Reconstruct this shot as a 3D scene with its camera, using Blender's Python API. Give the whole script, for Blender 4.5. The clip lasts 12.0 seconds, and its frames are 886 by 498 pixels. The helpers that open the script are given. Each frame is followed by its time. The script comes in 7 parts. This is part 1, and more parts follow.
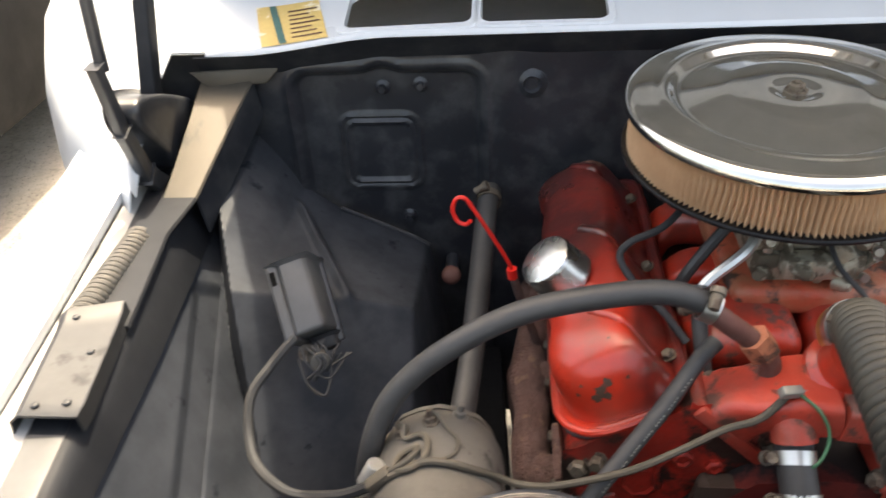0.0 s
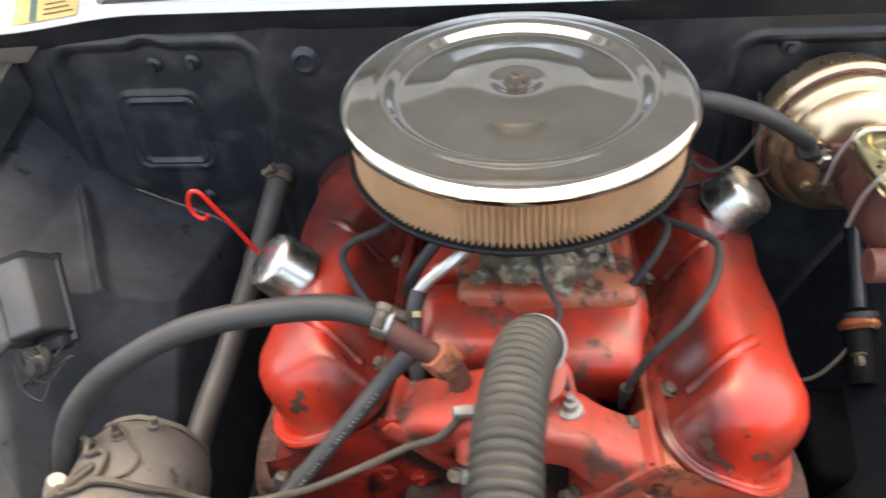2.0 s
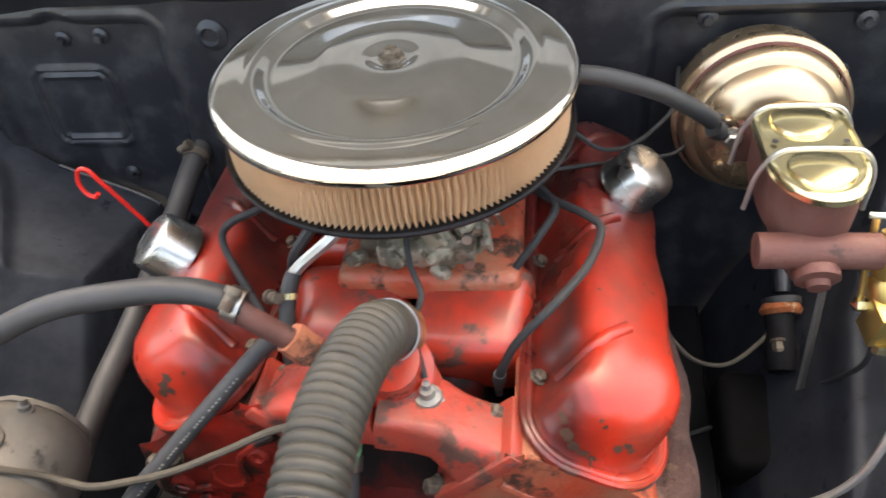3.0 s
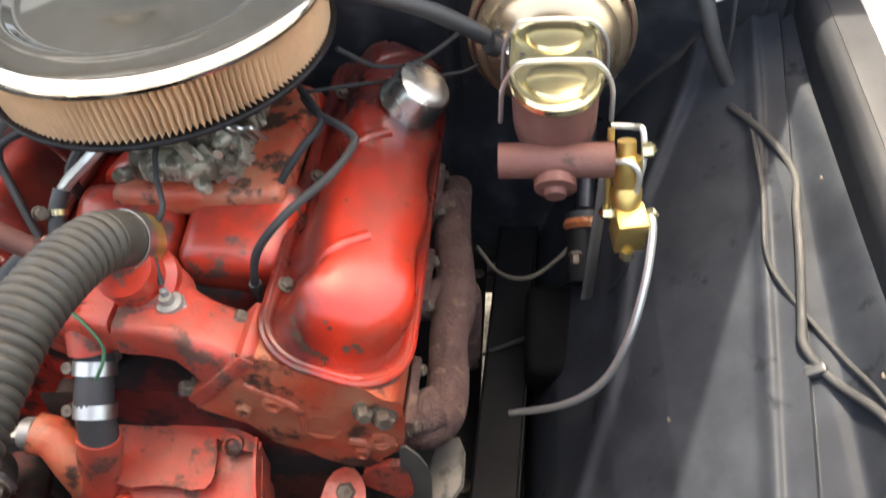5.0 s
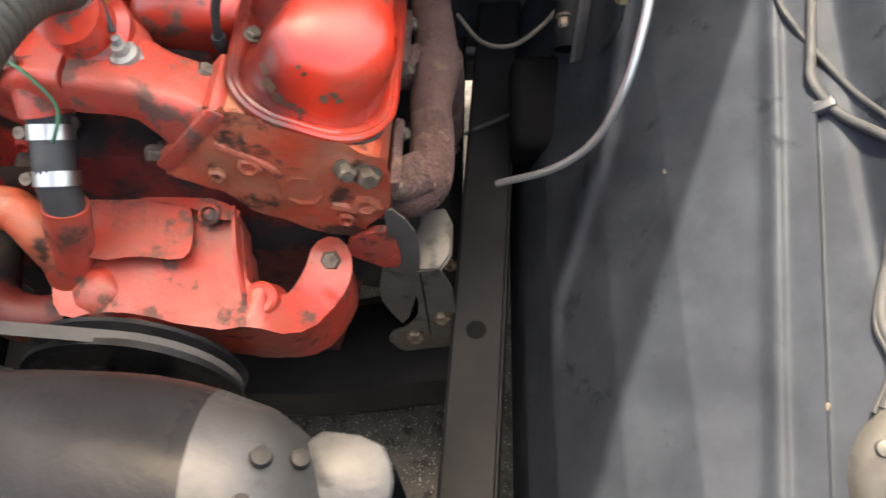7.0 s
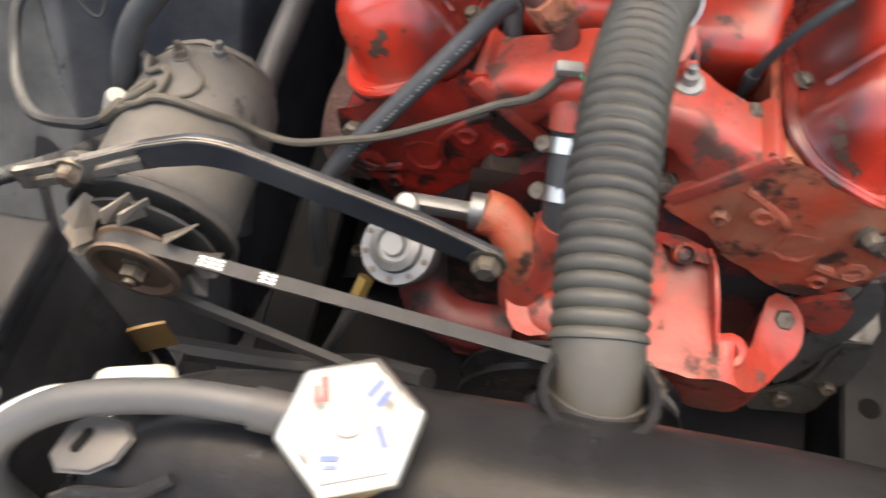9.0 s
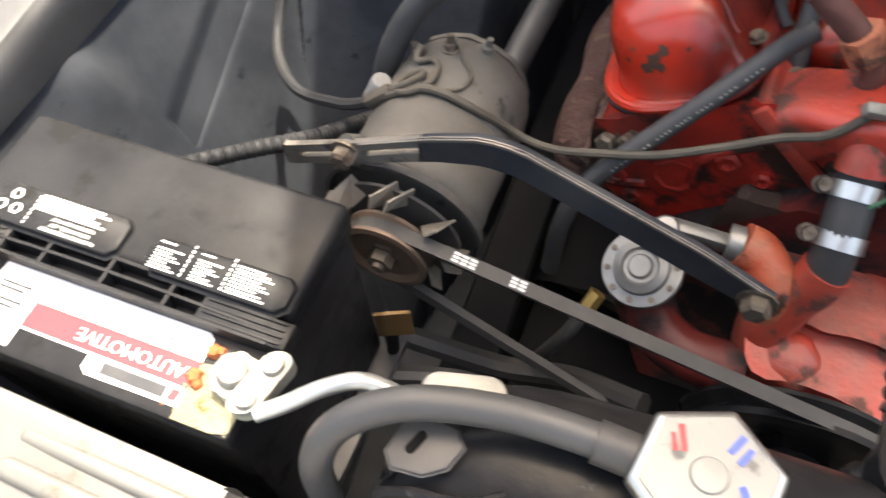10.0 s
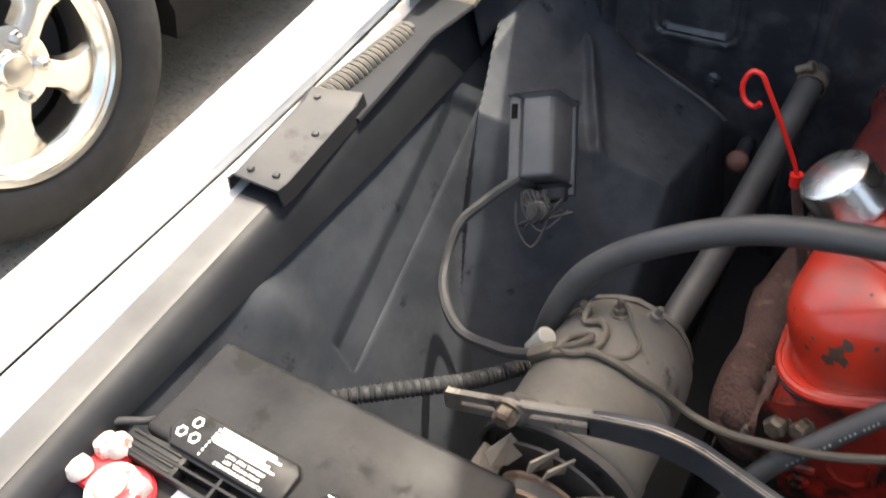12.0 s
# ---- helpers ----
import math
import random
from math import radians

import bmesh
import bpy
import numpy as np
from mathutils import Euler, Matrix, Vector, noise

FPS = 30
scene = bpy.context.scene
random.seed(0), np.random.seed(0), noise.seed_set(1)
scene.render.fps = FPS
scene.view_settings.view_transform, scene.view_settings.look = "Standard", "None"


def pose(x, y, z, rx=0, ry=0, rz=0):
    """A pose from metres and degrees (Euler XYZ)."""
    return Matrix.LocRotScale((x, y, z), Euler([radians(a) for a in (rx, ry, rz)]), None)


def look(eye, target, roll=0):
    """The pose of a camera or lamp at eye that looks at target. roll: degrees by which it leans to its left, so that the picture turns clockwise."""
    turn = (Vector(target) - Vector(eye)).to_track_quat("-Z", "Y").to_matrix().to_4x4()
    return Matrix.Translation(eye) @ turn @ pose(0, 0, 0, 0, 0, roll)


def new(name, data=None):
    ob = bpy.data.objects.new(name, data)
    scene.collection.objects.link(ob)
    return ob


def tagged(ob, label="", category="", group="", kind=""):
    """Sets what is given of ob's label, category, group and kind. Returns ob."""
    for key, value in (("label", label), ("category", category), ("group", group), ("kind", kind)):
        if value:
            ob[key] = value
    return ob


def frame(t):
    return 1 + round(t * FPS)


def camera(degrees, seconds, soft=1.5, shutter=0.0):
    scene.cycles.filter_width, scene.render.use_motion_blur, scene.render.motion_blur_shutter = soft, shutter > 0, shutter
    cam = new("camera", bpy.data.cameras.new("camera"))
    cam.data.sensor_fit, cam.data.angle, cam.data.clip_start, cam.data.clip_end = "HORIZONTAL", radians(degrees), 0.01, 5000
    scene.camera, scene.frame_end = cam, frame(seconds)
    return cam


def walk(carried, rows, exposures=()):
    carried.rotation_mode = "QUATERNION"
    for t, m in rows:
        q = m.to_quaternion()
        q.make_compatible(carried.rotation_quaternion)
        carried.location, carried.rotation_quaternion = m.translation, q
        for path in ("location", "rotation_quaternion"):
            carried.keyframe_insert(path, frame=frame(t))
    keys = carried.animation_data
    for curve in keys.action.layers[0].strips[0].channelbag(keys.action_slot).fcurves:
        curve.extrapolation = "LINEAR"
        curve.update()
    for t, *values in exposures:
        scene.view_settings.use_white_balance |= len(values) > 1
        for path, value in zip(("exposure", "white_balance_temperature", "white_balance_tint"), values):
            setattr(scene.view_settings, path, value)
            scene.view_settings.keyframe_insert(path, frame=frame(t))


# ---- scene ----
cam = camera(58.9, 12.0, shutter=0.5)
PATH = [
    (0, (-0.297, 0.064, 1.195), (-0.474, 1.699, 0.057), -3.8),
    (0.5, (-0.204, 0.102, 1.201), (-0.405, 1.715, 0.035), -3.3),
    (1, (-0.122, 0.115, 1.200), (-0.343, 1.694, -0.009), -2.5),
    (1.5, (-0.092, 0.143, 1.208), (-0.294, 1.701, -0.030), -4.8),
    (2, (0.0, 0.159, 1.204), (-0.193, 1.699, -0.058), -4.6),
    (2.5, (0.097, 0.165, 1.196), (-0.151, 1.67, -0.097), -4.0),
    (3, (0.141, 0.194, 1.186), (-0.114, 1.684, -0.124), -5.9),
    (3.5, (0.219, 0.202, 1.186), (0.024, 1.71, -0.114), -4.0),
    (3.7, (0.252, 0.2, 1.187), (0.048, 1.704, -0.115), -3.5),
    (5.3, (0.368, 0.166, 1.153), (0.156, 1.49, -0.331), -7.3),
    (5.5, (0.368, 0.158, 1.140), (0.174, 1.432, -0.389), -7.7),
    (6, (0.378, 0.146, 1.111), (0.215, 1.319, -0.501), -8.3),
    (6.5, (0.375, 0.142, 1.087), (0.245, 1.241, -0.579), -8.0),
    (6.7, (0.371, 0.143, 1.085), (0.234, 1.215, -0.599), -7.9),
    (8.3, (0.085, 0.159, 1.101), (-0.111, 1.211, -0.588), -3.1),
    (8.5, (0.043, 0.157, 1.100), (-0.165, 1.217, -0.584), -2.4),
    (9, (-0.039, 0.152, 1.095), (-0.304, 1.195, -0.591), -2.5),
    (9.5, (-0.119, 0.14, 1.098), (-0.496, 1.138, -0.594), -3.7),
    (10, (-0.16, 0.138, 1.103), (-0.666, 1.073, -0.591), -6.5),
    (10.5, (-0.199, 0.127, 1.100), (-0.823, 1.047, -0.562), -8.6),
    (11, (-0.215, 0.141, 1.108), (-0.911, 1.089, -0.510), -9.5),
    (11.5, (-0.222, 0.159, 1.136), (-1.015, 1.217, -0.364), -8.4),
    (12, (-0.226, 0.161, 1.148), (-1.102, 1.295, -0.247), -7.0),
]
walk(cam, [(t, look(eye, target, roll)) for t, eye, target, roll in PATH], [(0, 2.88, 8450, 8), (1.0, 3.10, 8500, 8), (2.5, 3.44, 8400, 8), (3.5, 3.44, 8350, 8), (5.5, 3.43, 8050, 8), (6.5, 3.6, 8000, 8), (8.5, 3.5, 8100, 8), (9.5, 3.24, 7800, 8), (10.0, 2.92, 7650, 8), (10.5, 2.60, 7500, 8), (12, 2.74, 7600, 8)])

from mathutils.bvhtree import BVHTree

# ---- world, sun ----
SUN_EL, SUN_AZ = 66.0, 0.0          # degrees: height, and way round from the car's rear (+y) towards its left side (+x)
w = bpy.data.worlds.new("world")
scene.world = w
w.use_nodes = True
sky = w.node_tree.nodes.new("ShaderNodeTexSky")
sky.sky_type, sky.sun_disc = "NISHITA", False
sky.dust_density, sky.ozone_density = 6.0, 0.3
sky.sun_elevation, sky.sun_rotation = radians(SUN_EL), radians(SUN_AZ)
bg = w.node_tree.nodes["Background"]
bg.inputs["Strength"].default_value = 0.11
w.node_tree.links.new(sky.outputs[0], bg.inputs[0])
sun = new("sun", bpy.data.lights.new("sun", "SUN"))
sun.data.energy, sun.data.angle, sun.data.color = 1.7, radians(0.6), (1.0, 0.98, 0.95)
e_, a_ = radians(SUN_EL), radians(SUN_AZ)
sun.matrix_world = look((math.cos(e_) * math.sin(a_) * 20, math.cos(e_) * math.cos(a_) * 20, math.sin(e_) * 20), (0, 0, 0))


# ---- materials ----
def material(name, col, rough=0.5, metal=0.0, var=0.25, scale=30.0, bump=0.15, grime=None, grime_at=0.6, grime_scale=9.0, spec=0.5, coat=0.0, grime_rough=0.8, streak=(1, 1, 1), dust=None, dust_at=0.56, inner_dark=None):
    """A painted, metal or rubber surface: colour that varies at two scales, fine relief, and grime or chips of a second colour."""
    m = bpy.data.materials.new(name)
    m.use_nodes = True
    nt = m.node_tree
    p = nt.nodes["Principled BSDF"]
    p.inputs["Metallic"].default_value = metal
    p.inputs["Specular IOR Level"].default_value = spec
    p.inputs["Coat Weight"].default_value = coat
    p.inputs["Coat Roughness"].default_value = 0.2
    tc = nt.nodes.new("ShaderNodeTexCoord")
    mp = nt.nodes.new("ShaderNodeMapping")
    mp.inputs["Scale"].default_value = streak
    nt.links.new(tc.outputs["Object"], mp.inputs[0])
    oi = nt.nodes.new("ShaderNodeObjectInfo")

    def tex(s, detail, seed):
        n = nt.nodes.new("ShaderNodeTexNoise")
        n.inputs["Scale"].default_value, n.inputs["Detail"].default_value, n.inputs["Roughness"].default_value = s, detail, 0.62
        add = nt.nodes.new("ShaderNodeVectorMath")
        add.inputs[1].default_value = (seed, seed * 0.7, -seed)
        nt.links.new(mp.outputs[0], add.inputs[0])
        nt.links.new(add.outputs[0], n.inputs["Vector"])
        return n.outputs["Fac"]

    def ramp(fac, lo, hi, a=0.0, b=1.0):
        r = nt.nodes.new("ShaderNodeMapRange")
        for i, v in enumerate((lo, hi, a, b)):
            r.inputs[i + 1].default_value = v
        nt.links.new(fac, r.inputs[0])
        return r.outputs[0]

    def mix(fac, a, b):
        n = nt.nodes.new("ShaderNodeMix")
        n.data_type = "RGBA"
        for i, v in ((0, fac), (6, a), (7, b)):
            if isinstance(v, tuple):
                n.inputs[i].default_value = (*v, 1)
            elif isinstance(v, float):
                n.inputs[i].default_value = v
            else:
                nt.links.new(v, n.inputs[i])
        return n.outputs[2]

    dark = tuple(c * (1 - var) for c in col)
    light = tuple(min(1.0, c * (1 + var)) for c in col)
    c = mix(ramp(tex(scale * 0.25, 5, 3.1), 0.3, 0.7), dark, light)
    c = mix(ramp(tex(scale * 4, 3, 9.7), 0.35, 0.75, 0.0, 0.35), c, dark)
    r = ramp(tex(scale * 0.6, 4, 5.5), 0.3, 0.7, max(0.02, rough * 0.8), min(1, rough * 1.25))
    if dust:
        f = ramp(tex(grime_scale * 0.6, 7, 21.3), dust_at - 0.08, dust_at + 0.16, 0.0, 0.75)
        c = mix(f, c, dust)
    if inner_dark:
        # darker towards the inner edge and the rear, broken up by noise
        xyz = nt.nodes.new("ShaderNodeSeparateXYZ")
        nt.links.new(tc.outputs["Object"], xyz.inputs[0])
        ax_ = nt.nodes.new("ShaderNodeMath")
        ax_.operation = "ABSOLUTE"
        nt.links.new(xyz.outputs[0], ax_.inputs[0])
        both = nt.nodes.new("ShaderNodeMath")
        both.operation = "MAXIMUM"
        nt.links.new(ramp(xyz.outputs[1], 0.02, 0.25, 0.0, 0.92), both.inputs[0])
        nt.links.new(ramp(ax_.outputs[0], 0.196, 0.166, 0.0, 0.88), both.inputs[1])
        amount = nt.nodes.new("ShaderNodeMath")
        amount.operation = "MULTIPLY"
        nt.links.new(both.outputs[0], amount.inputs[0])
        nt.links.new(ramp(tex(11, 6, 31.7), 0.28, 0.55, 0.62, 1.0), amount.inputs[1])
        c = mix(amount.outputs[0], c, inner_dark)
    if grime:
        f = ramp(tex(grime_scale, 8, 14.2), grime_at - 0.02, grime_at + 0.05)
        c = mix(f, c, grime)
        rr = nt.nodes.new("ShaderNodeMix")
        nt.links.new(f, rr.inputs[0])
        nt.links.new(r, rr.inputs[2])
        rr.inputs[3].default_value = grime_rough
        r = rr.outputs[0]
        if metal > 0:
            mm = ramp(f, 0, 1, metal, 0.0)
            nt.links.new(mm, p.inputs["Metallic"])
    nt.links.new(c, p.inputs["Base Color"])
    nt.links.new(r, p.inputs["Roughness"])
    if bump:
        b = nt.nodes.new("ShaderNodeBump")
        b.inputs["Strength"].default_value, b.inputs["Distance"].default_value = bump, 0.002
        nt.links.new(tex(scale * 3, 6, 1.7), b.inputs["Height"])
        nt.links.new(b.outputs[0], p.inputs["Normal"])
    return m


RED = material("engine_red_paint", (0.52, 0.038, 0.018), 0.34, var=0.25, scale=14, bump=0.25, grime=(0.10, 0.045, 0.032), grime_at=0.59, grime_scale=26, coat=0.25, dust=(0.14, 0.038, 0.028), dust_at=0.48)
RED_COVER = material("valve_cover_red_paint", (0.54, 0.032, 0.014), 0.30, var=0.22, scale=14, bump=0.25, grime=(0.10, 0.045, 0.032), grime_at=0.64, grime_scale=26, coat=0.3, dust=(0.25, 0.052, 0.032), dust_at=0.52, inner_dark=(0.016, 0.007, 0.007))
RED_DIRTY = material("engine_red_greasy", (0.50, 0.066, 0.030), 0.45, var=0.45, scale=20, bump=1.3, grime=(0.05, 0.026, 0.018), grime_at=0.545, grime_scale=24, grime_rough=0.55, dust=(0.30, 0.15, 0.085), dust_at=0.44)
RED_DULL = material("engine_red_dusty", (0.45, 0.048, 0.029), 0.38, var=0.35, scale=16, bump=0.9, grime=(0.11, 0.045, 0.032), grime_at=0.57, grime_scale=26, dust=(0.21, 0.070, 0.050), dust_at=0.48)
# oily engine red for deep-set parts, their shade put into the colour
RED_DARK = material("block_oily_shaded_red", (0.10, 0.012, 0.01), 0.55, var=0.4, scale=18, bump=0.5, grime=(0.012, 0.01, 0.01), grime_at=0.48, grime_scale=9)
CHROME = material("chrome", (0.62, 0.61, 0.59), 0.27, 1.0, var=0.08, scale=10, bump=0.0)
LID = material("chrome_lid_dusty", (0.66, 0.645, 0.615), 0.075, 1.0, var=0.12, scale=14, bump=0.01, dust=(0.42, 0.40, 0.365), dust_at=0.60)
STEEL = material("zinc_steel", (0.55, 0.54, 0.51), 0.35, 1.0, var=0.15, scale=40, bump=0.1)
ALU = material("cast_aluminium", (0.40, 0.365, 0.29), 0.5, 0.65, var=0.3, scale=40, bump=0.5, grime=(0.10, 0.08, 0.055), grime_at=0.50, grime_scale=34)
ALU_CLEAN = material("fresh_aluminium", (0.24, 0.238, 0.23), 0.46, 0.75, var=0.2, scale=40, bump=0.3, dust=(0.14, 0.135, 0.12), dust_at=0.5)
RUST = material("rusty_cast_iron", (0.115, 0.060, 0.050), 0.85, var=0.45, scale=75, bump=3.0, grime=(0.21, 0.125, 0.085), grime_at=0.60, grime_scale=48, dust=(0.17, 0.10, 0.085), dust_at=0.50)
BOLT = material("bolt_grey_steel", (0.13, 0.108, 0.082), 0.5, 0.4, var=0.35, scale=60, bump=0.4, grime=(0.06, 0.04, 0.028), grime_at=0.52, grime_scale=80)
RUBBER = material("hose_rubber", (0.032, 0.032, 0.033), 0.52, var=0.25, scale=30, bump=0.15, dust=(0.075, 0.074, 0.072))
RUBBER_BROWN = material("ribbed_hose_rubber", (0.022, 0.021, 0.018), 0.55, var=0.25, scale=30, bump=0.15, dust=(0.075, 0.068, 0.052), dust_at=0.5)
WIRE = material("wire_black", (0.026, 0.027, 0.029), 0.65, var=0.2, scale=60, bump=0.05, spec=0.25, dust=(0.055, 0.054, 0.052), dust_at=0.52)
WIRE_OLD = material("wire_old_brown", (0.075, 0.064, 0.048), 0.7, var=0.3, scale=60, bump=0.2)
BAY = material("bay_black_paint", (0.022, 0.024, 0.029), 0.38, var=0.3, scale=10, bump=0.06, dust=(0.055, 0.055, 0.056), dust_at=0.5, grime=(0.12, 0.11, 0.09), grime_at=0.80, grime_scale=30)
FIREWALL = material("firewall_black_blue", (0.017, 0.019, 0.024), 0.34, var=0.3, scale=10, bump=0.05, dust=(0.058, 0.060, 0.063), dust_at=0.54, grime=(0.20, 0.20, 0.20), grime_at=0.83, grime_scale=40)
FENDER_IN = material("inner_fender_grey_black", (0.025, 0.029, 0.036), 0.62, var=0.25, scale=9, bump=0.06, spec=0.16, dust=(0.046, 0.051, 0.060), dust_at=0.46, grime=(0.011, 0.013, 0.018), grime_at=0.64, grime_scale=24)
WHITE = material("white_body_paint", (0.52, 0.55, 0.58), 0.3, var=0.05, scale=6, bump=0.02, coat=0.4, grime=(0.25, 0.22, 0.19), grime_at=0.80, grime_scale=30)
WHITE_DIRTY = material("white_paint_overspray", (0.42, 0.42, 0.41), 0.5, var=0.2, scale=8, bump=0.1, grime=(0.14, 0.13, 0.12), grime_at=0.62, grime_scale=12, dust=(0.22, 0.22, 0.225), dust_at=0.5)
BARE = material("bare_tan_metal", (0.088, 0.077, 0.062), 0.5, 0.35, var=0.3, scale=14, bump=0.12, streak=(1, 0.3, 1), grime=(0.035, 0.033, 0.030), grime_at=0.60, grime_scale=12)
RAIL = material("fender_rail_worn_black", (0.013, 0.0145, 0.018), 0.55, 0.1, var=0.3, scale=12, bump=0.1, spec=0.2, dust=(0.026, 0.028, 0.032), dust_at=0.5)
TANK = material("radiator_black_gloss", (0.012, 0.012, 0.013), 0.30, var=0.3, scale=20, bump=0.35, spec=0.10, dust=(0.018, 0.018, 0.019), dust_at=0.54, grime=(0.08, 0.080, 0.076), grime_at=0.71, grime_scale=70)
PLASTIC = material("battery_plastic", (0.010, 0.010, 0.0112), 0.45, var=0.3, scale=40, bump=0.12, spec=0.15, dust=(0.026, 0.026, 0.027), dust_at=0.46, grime=(0.012, 0.012, 0.012), grime_at=0.575, grime_scale=18)
GOLD = material("gold_zinc_plate", (0.66, 0.50, 0.33), 0.28, 0.9, var=0.12, scale=14, bump=0.03)
GOLD_PALE = material("pale_gold_plate", (0.68, 0.60, 0.36), 0.22, 0.95, var=0.1, scale=14, bump=0.03)
BRASS = material("brass", (0.62, 0.43, 0.15), 0.34, 0.85, var=0.15, scale=30, bump=0.08)
RUST_RED = material("red_brown_cast", (0.12, 0.044, 0.034), 0.65, 0.1, var=0.25, scale=30, bump=0.6, dust=(0.15, 0.075, 0.060), dust_at=0.54, grime=(0.06, 0.03, 0.025), grime_at=0.62, grime_scale=40)
PAPER = material("filter_paper", (0.64, 0.43, 0.27), 0.9, var=0.12, scale=40, bump=0.1, dust=(0.42, 0.26, 0.15))
ALT = material("alternator_dusty_grey", (0.088, 0.083, 0.074), 0.65, 0.15, var=0.25, scale=24, bump=0.4, dust=(0.125, 0.112, 0.096), dust_at=0.5, grime=(0.03, 0.027, 0.024), grime_at=0.62, grime_scale=24)
DUSTY = material("dusty_black_metal", (0.050, 0.048, 0.047), 0.55, 0.2, var=0.3, scale=24, bump=0.25, dust=(0.10, 0.090, 0.080), dust_at=0.5)
BELT = material("belt_rubber", (0.055, 0.053, 0.05), 0.7, var=0.15, scale=60, bump=0.2)
WHITE_INK = material("white_print", (0.75, 0.75, 0.73), 0.6, var=0.05, scale=60, bump=0)
LABEL = material("white_label", (0.80, 0.79, 0.77), 0.4, var=0.04, scale=20, bump=0)
RED_PRINT = material("red_print", (0.46, 0.022, 0.032), 0.5, var=0.12, scale=30, bump=0)
RED_PLASTIC = material("red_plastic", (0.60, 0.03, 0.04), 0.35, var=0.1, scale=30, bump=0)
LEAD = material("lead_terminal", (0.27, 0.265, 0.24), 0.5, 0.4, var=0.3, scale=60, bump=0.5, grime=(0.40, 0.38, 0.28), grime_at=0.6, grime_scale=60)
CRUST = material("corrosion_crust", (0.23, 0.205, 0.125), 0.9, var=0.35, scale=60, bump=1.0, grime=(0.24, 0.09, 0.025), grime_at=0.60, grime_scale=60)
TROUGH = material("silver_painted_panel", (0.17, 0.165, 0.15), 0.40, 0.25, var=0.25, scale=14, bump=0.1, grime=(0.07, 0.055, 0.038), grime_at=0.575, grime_scale=16)
HOOD = material("hood_underside_grey", (0.15, 0.147, 0.138), 0.5, var=0.2, scale=8, bump=0.05)
ASPHALT = material("asphalt", (0.24, 0.225, 0.205), 0.9, var=0.3, scale=60, bump=1.0, dust=(0.30, 0.275, 0.24), dust_at=0.46, grime=(0.08, 0.076, 0.07), grime_at=0.6, grime_scale=90)
TYRE = material("tyre_rubber", (0.020, 0.022, 0.026), 0.65, var=0.2, scale=20, bump=0.1, spec=0.25)
POLISHED = material("polished_aluminium", (0.80, 0.78, 0.73), 0.16, 1.0, var=0.06, scale=12, bump=0.02)
DARK_BODY = material("dark_car_paint", (0.012, 0.0125, 0.014), 0.65, var=0.2, scale=8, bump=0, spec=0.1)
PAPER_OLD = material("aged_yellow_sticker", (0.52, 0.37, 0.13), 0.6, var=0.2, scale=30, bump=0.1, grime=(0.68, 0.62, 0.46), grime_at=0.6, grime_scale=26)
TEAL = material("teal_stain", (0.03, 0.10, 0.09), 0.6, var=0.2, scale=30, bump=0)
INK = material("dark_ink", (0.10, 0.05, 0.03), 0.7, var=0.1, scale=30, bump=0)
BLUE_INK = material("blue_ink", (0.06, 0.10, 0.42), 0.6, var=0.1, scale=30, bump=0)
DIP_RED = material("dipstick_red", (0.65, 0.02, 0.015), 0.35, var=0.1, scale=30, bump=0.05)
GREEN = material("green_wire", (0.05, 0.16, 0.08), 0.5, var=0.2, scale=30, bump=0)
LINE = material("brake_line_silver", (0.58, 0.58, 0.55), 0.35, 0.8, var=0.1, scale=30, bump=0)
RED_BLACK = material("engine_red_under_grease", (0.42, 0.022, 0.012), 0.38, var=0.4, scale=18, bump=0.8, grime=(0.025, 0.014, 0.011), grime_at=0.50, grime_scale=16, grime_rough=0.4, dust=(0.10, 0.02, 0.015), dust_at=0.48)
REGULATOR = material("regulator_grey_black", (0.065, 0.066, 0.067), 0.36, var=0.25, scale=30, bump=0.1, dust=(0.10, 0.10, 0.098), dust_at=0.5)
RUST_ORANGE = material("orange_rust", (0.36, 0.10, 0.030), 0.85, var=0.45, scale=70, bump=1.2, grime=(0.42, 0.30, 0.18), grime_at=0.58, grime_scale=90)
CRUST_WHITE = material("white_lead_crust", (0.50, 0.46, 0.43), 0.8, var=0.3, scale=60, bump=1.0, grime=(0.48, 0.10, 0.09), grime_at=0.58, grime_scale=70)
CAP_WHITE = material("yellowed_white_plate", (0.17, 0.174, 0.168), 0.32, var=0.05, scale=30, bump=0, grime=(0.11, 0.108, 0.10), grime_at=0.60, grime_scale=60)
RAIL_PALE = material("fender_rail_glare_pale", (0.050, 0.051, 0.053), 0.5, 0.1, var=0.25, scale=10, bump=0.1, grime=(0.05, 0.048, 0.046), grime_at=0.60, grime_scale=10, dust=(0.090, 0.091, 0.093), dust_at=0.50)
RAIL_PLATE = material("worn_grey_sheet_metal", (0.028, 0.029, 0.031), 0.45, 0.2, var=0.3, scale=14, bump=0.15, grime=(0.018, 0.018, 0.019), grime_at=0.58, grime_scale=16, dust=(0.050, 0.050, 0.050), dust_at=0.54)
MOUNT = material("dusty_tan_steel", (0.105, 0.098, 0.086), 0.55, 0.2, var=0.3, scale=20, bump=0.25, grime=(0.04, 0.036, 0.030), grime_at=0.57, grime_scale=22, dust=(0.16, 0.15, 0.13), dust_at=0.54)
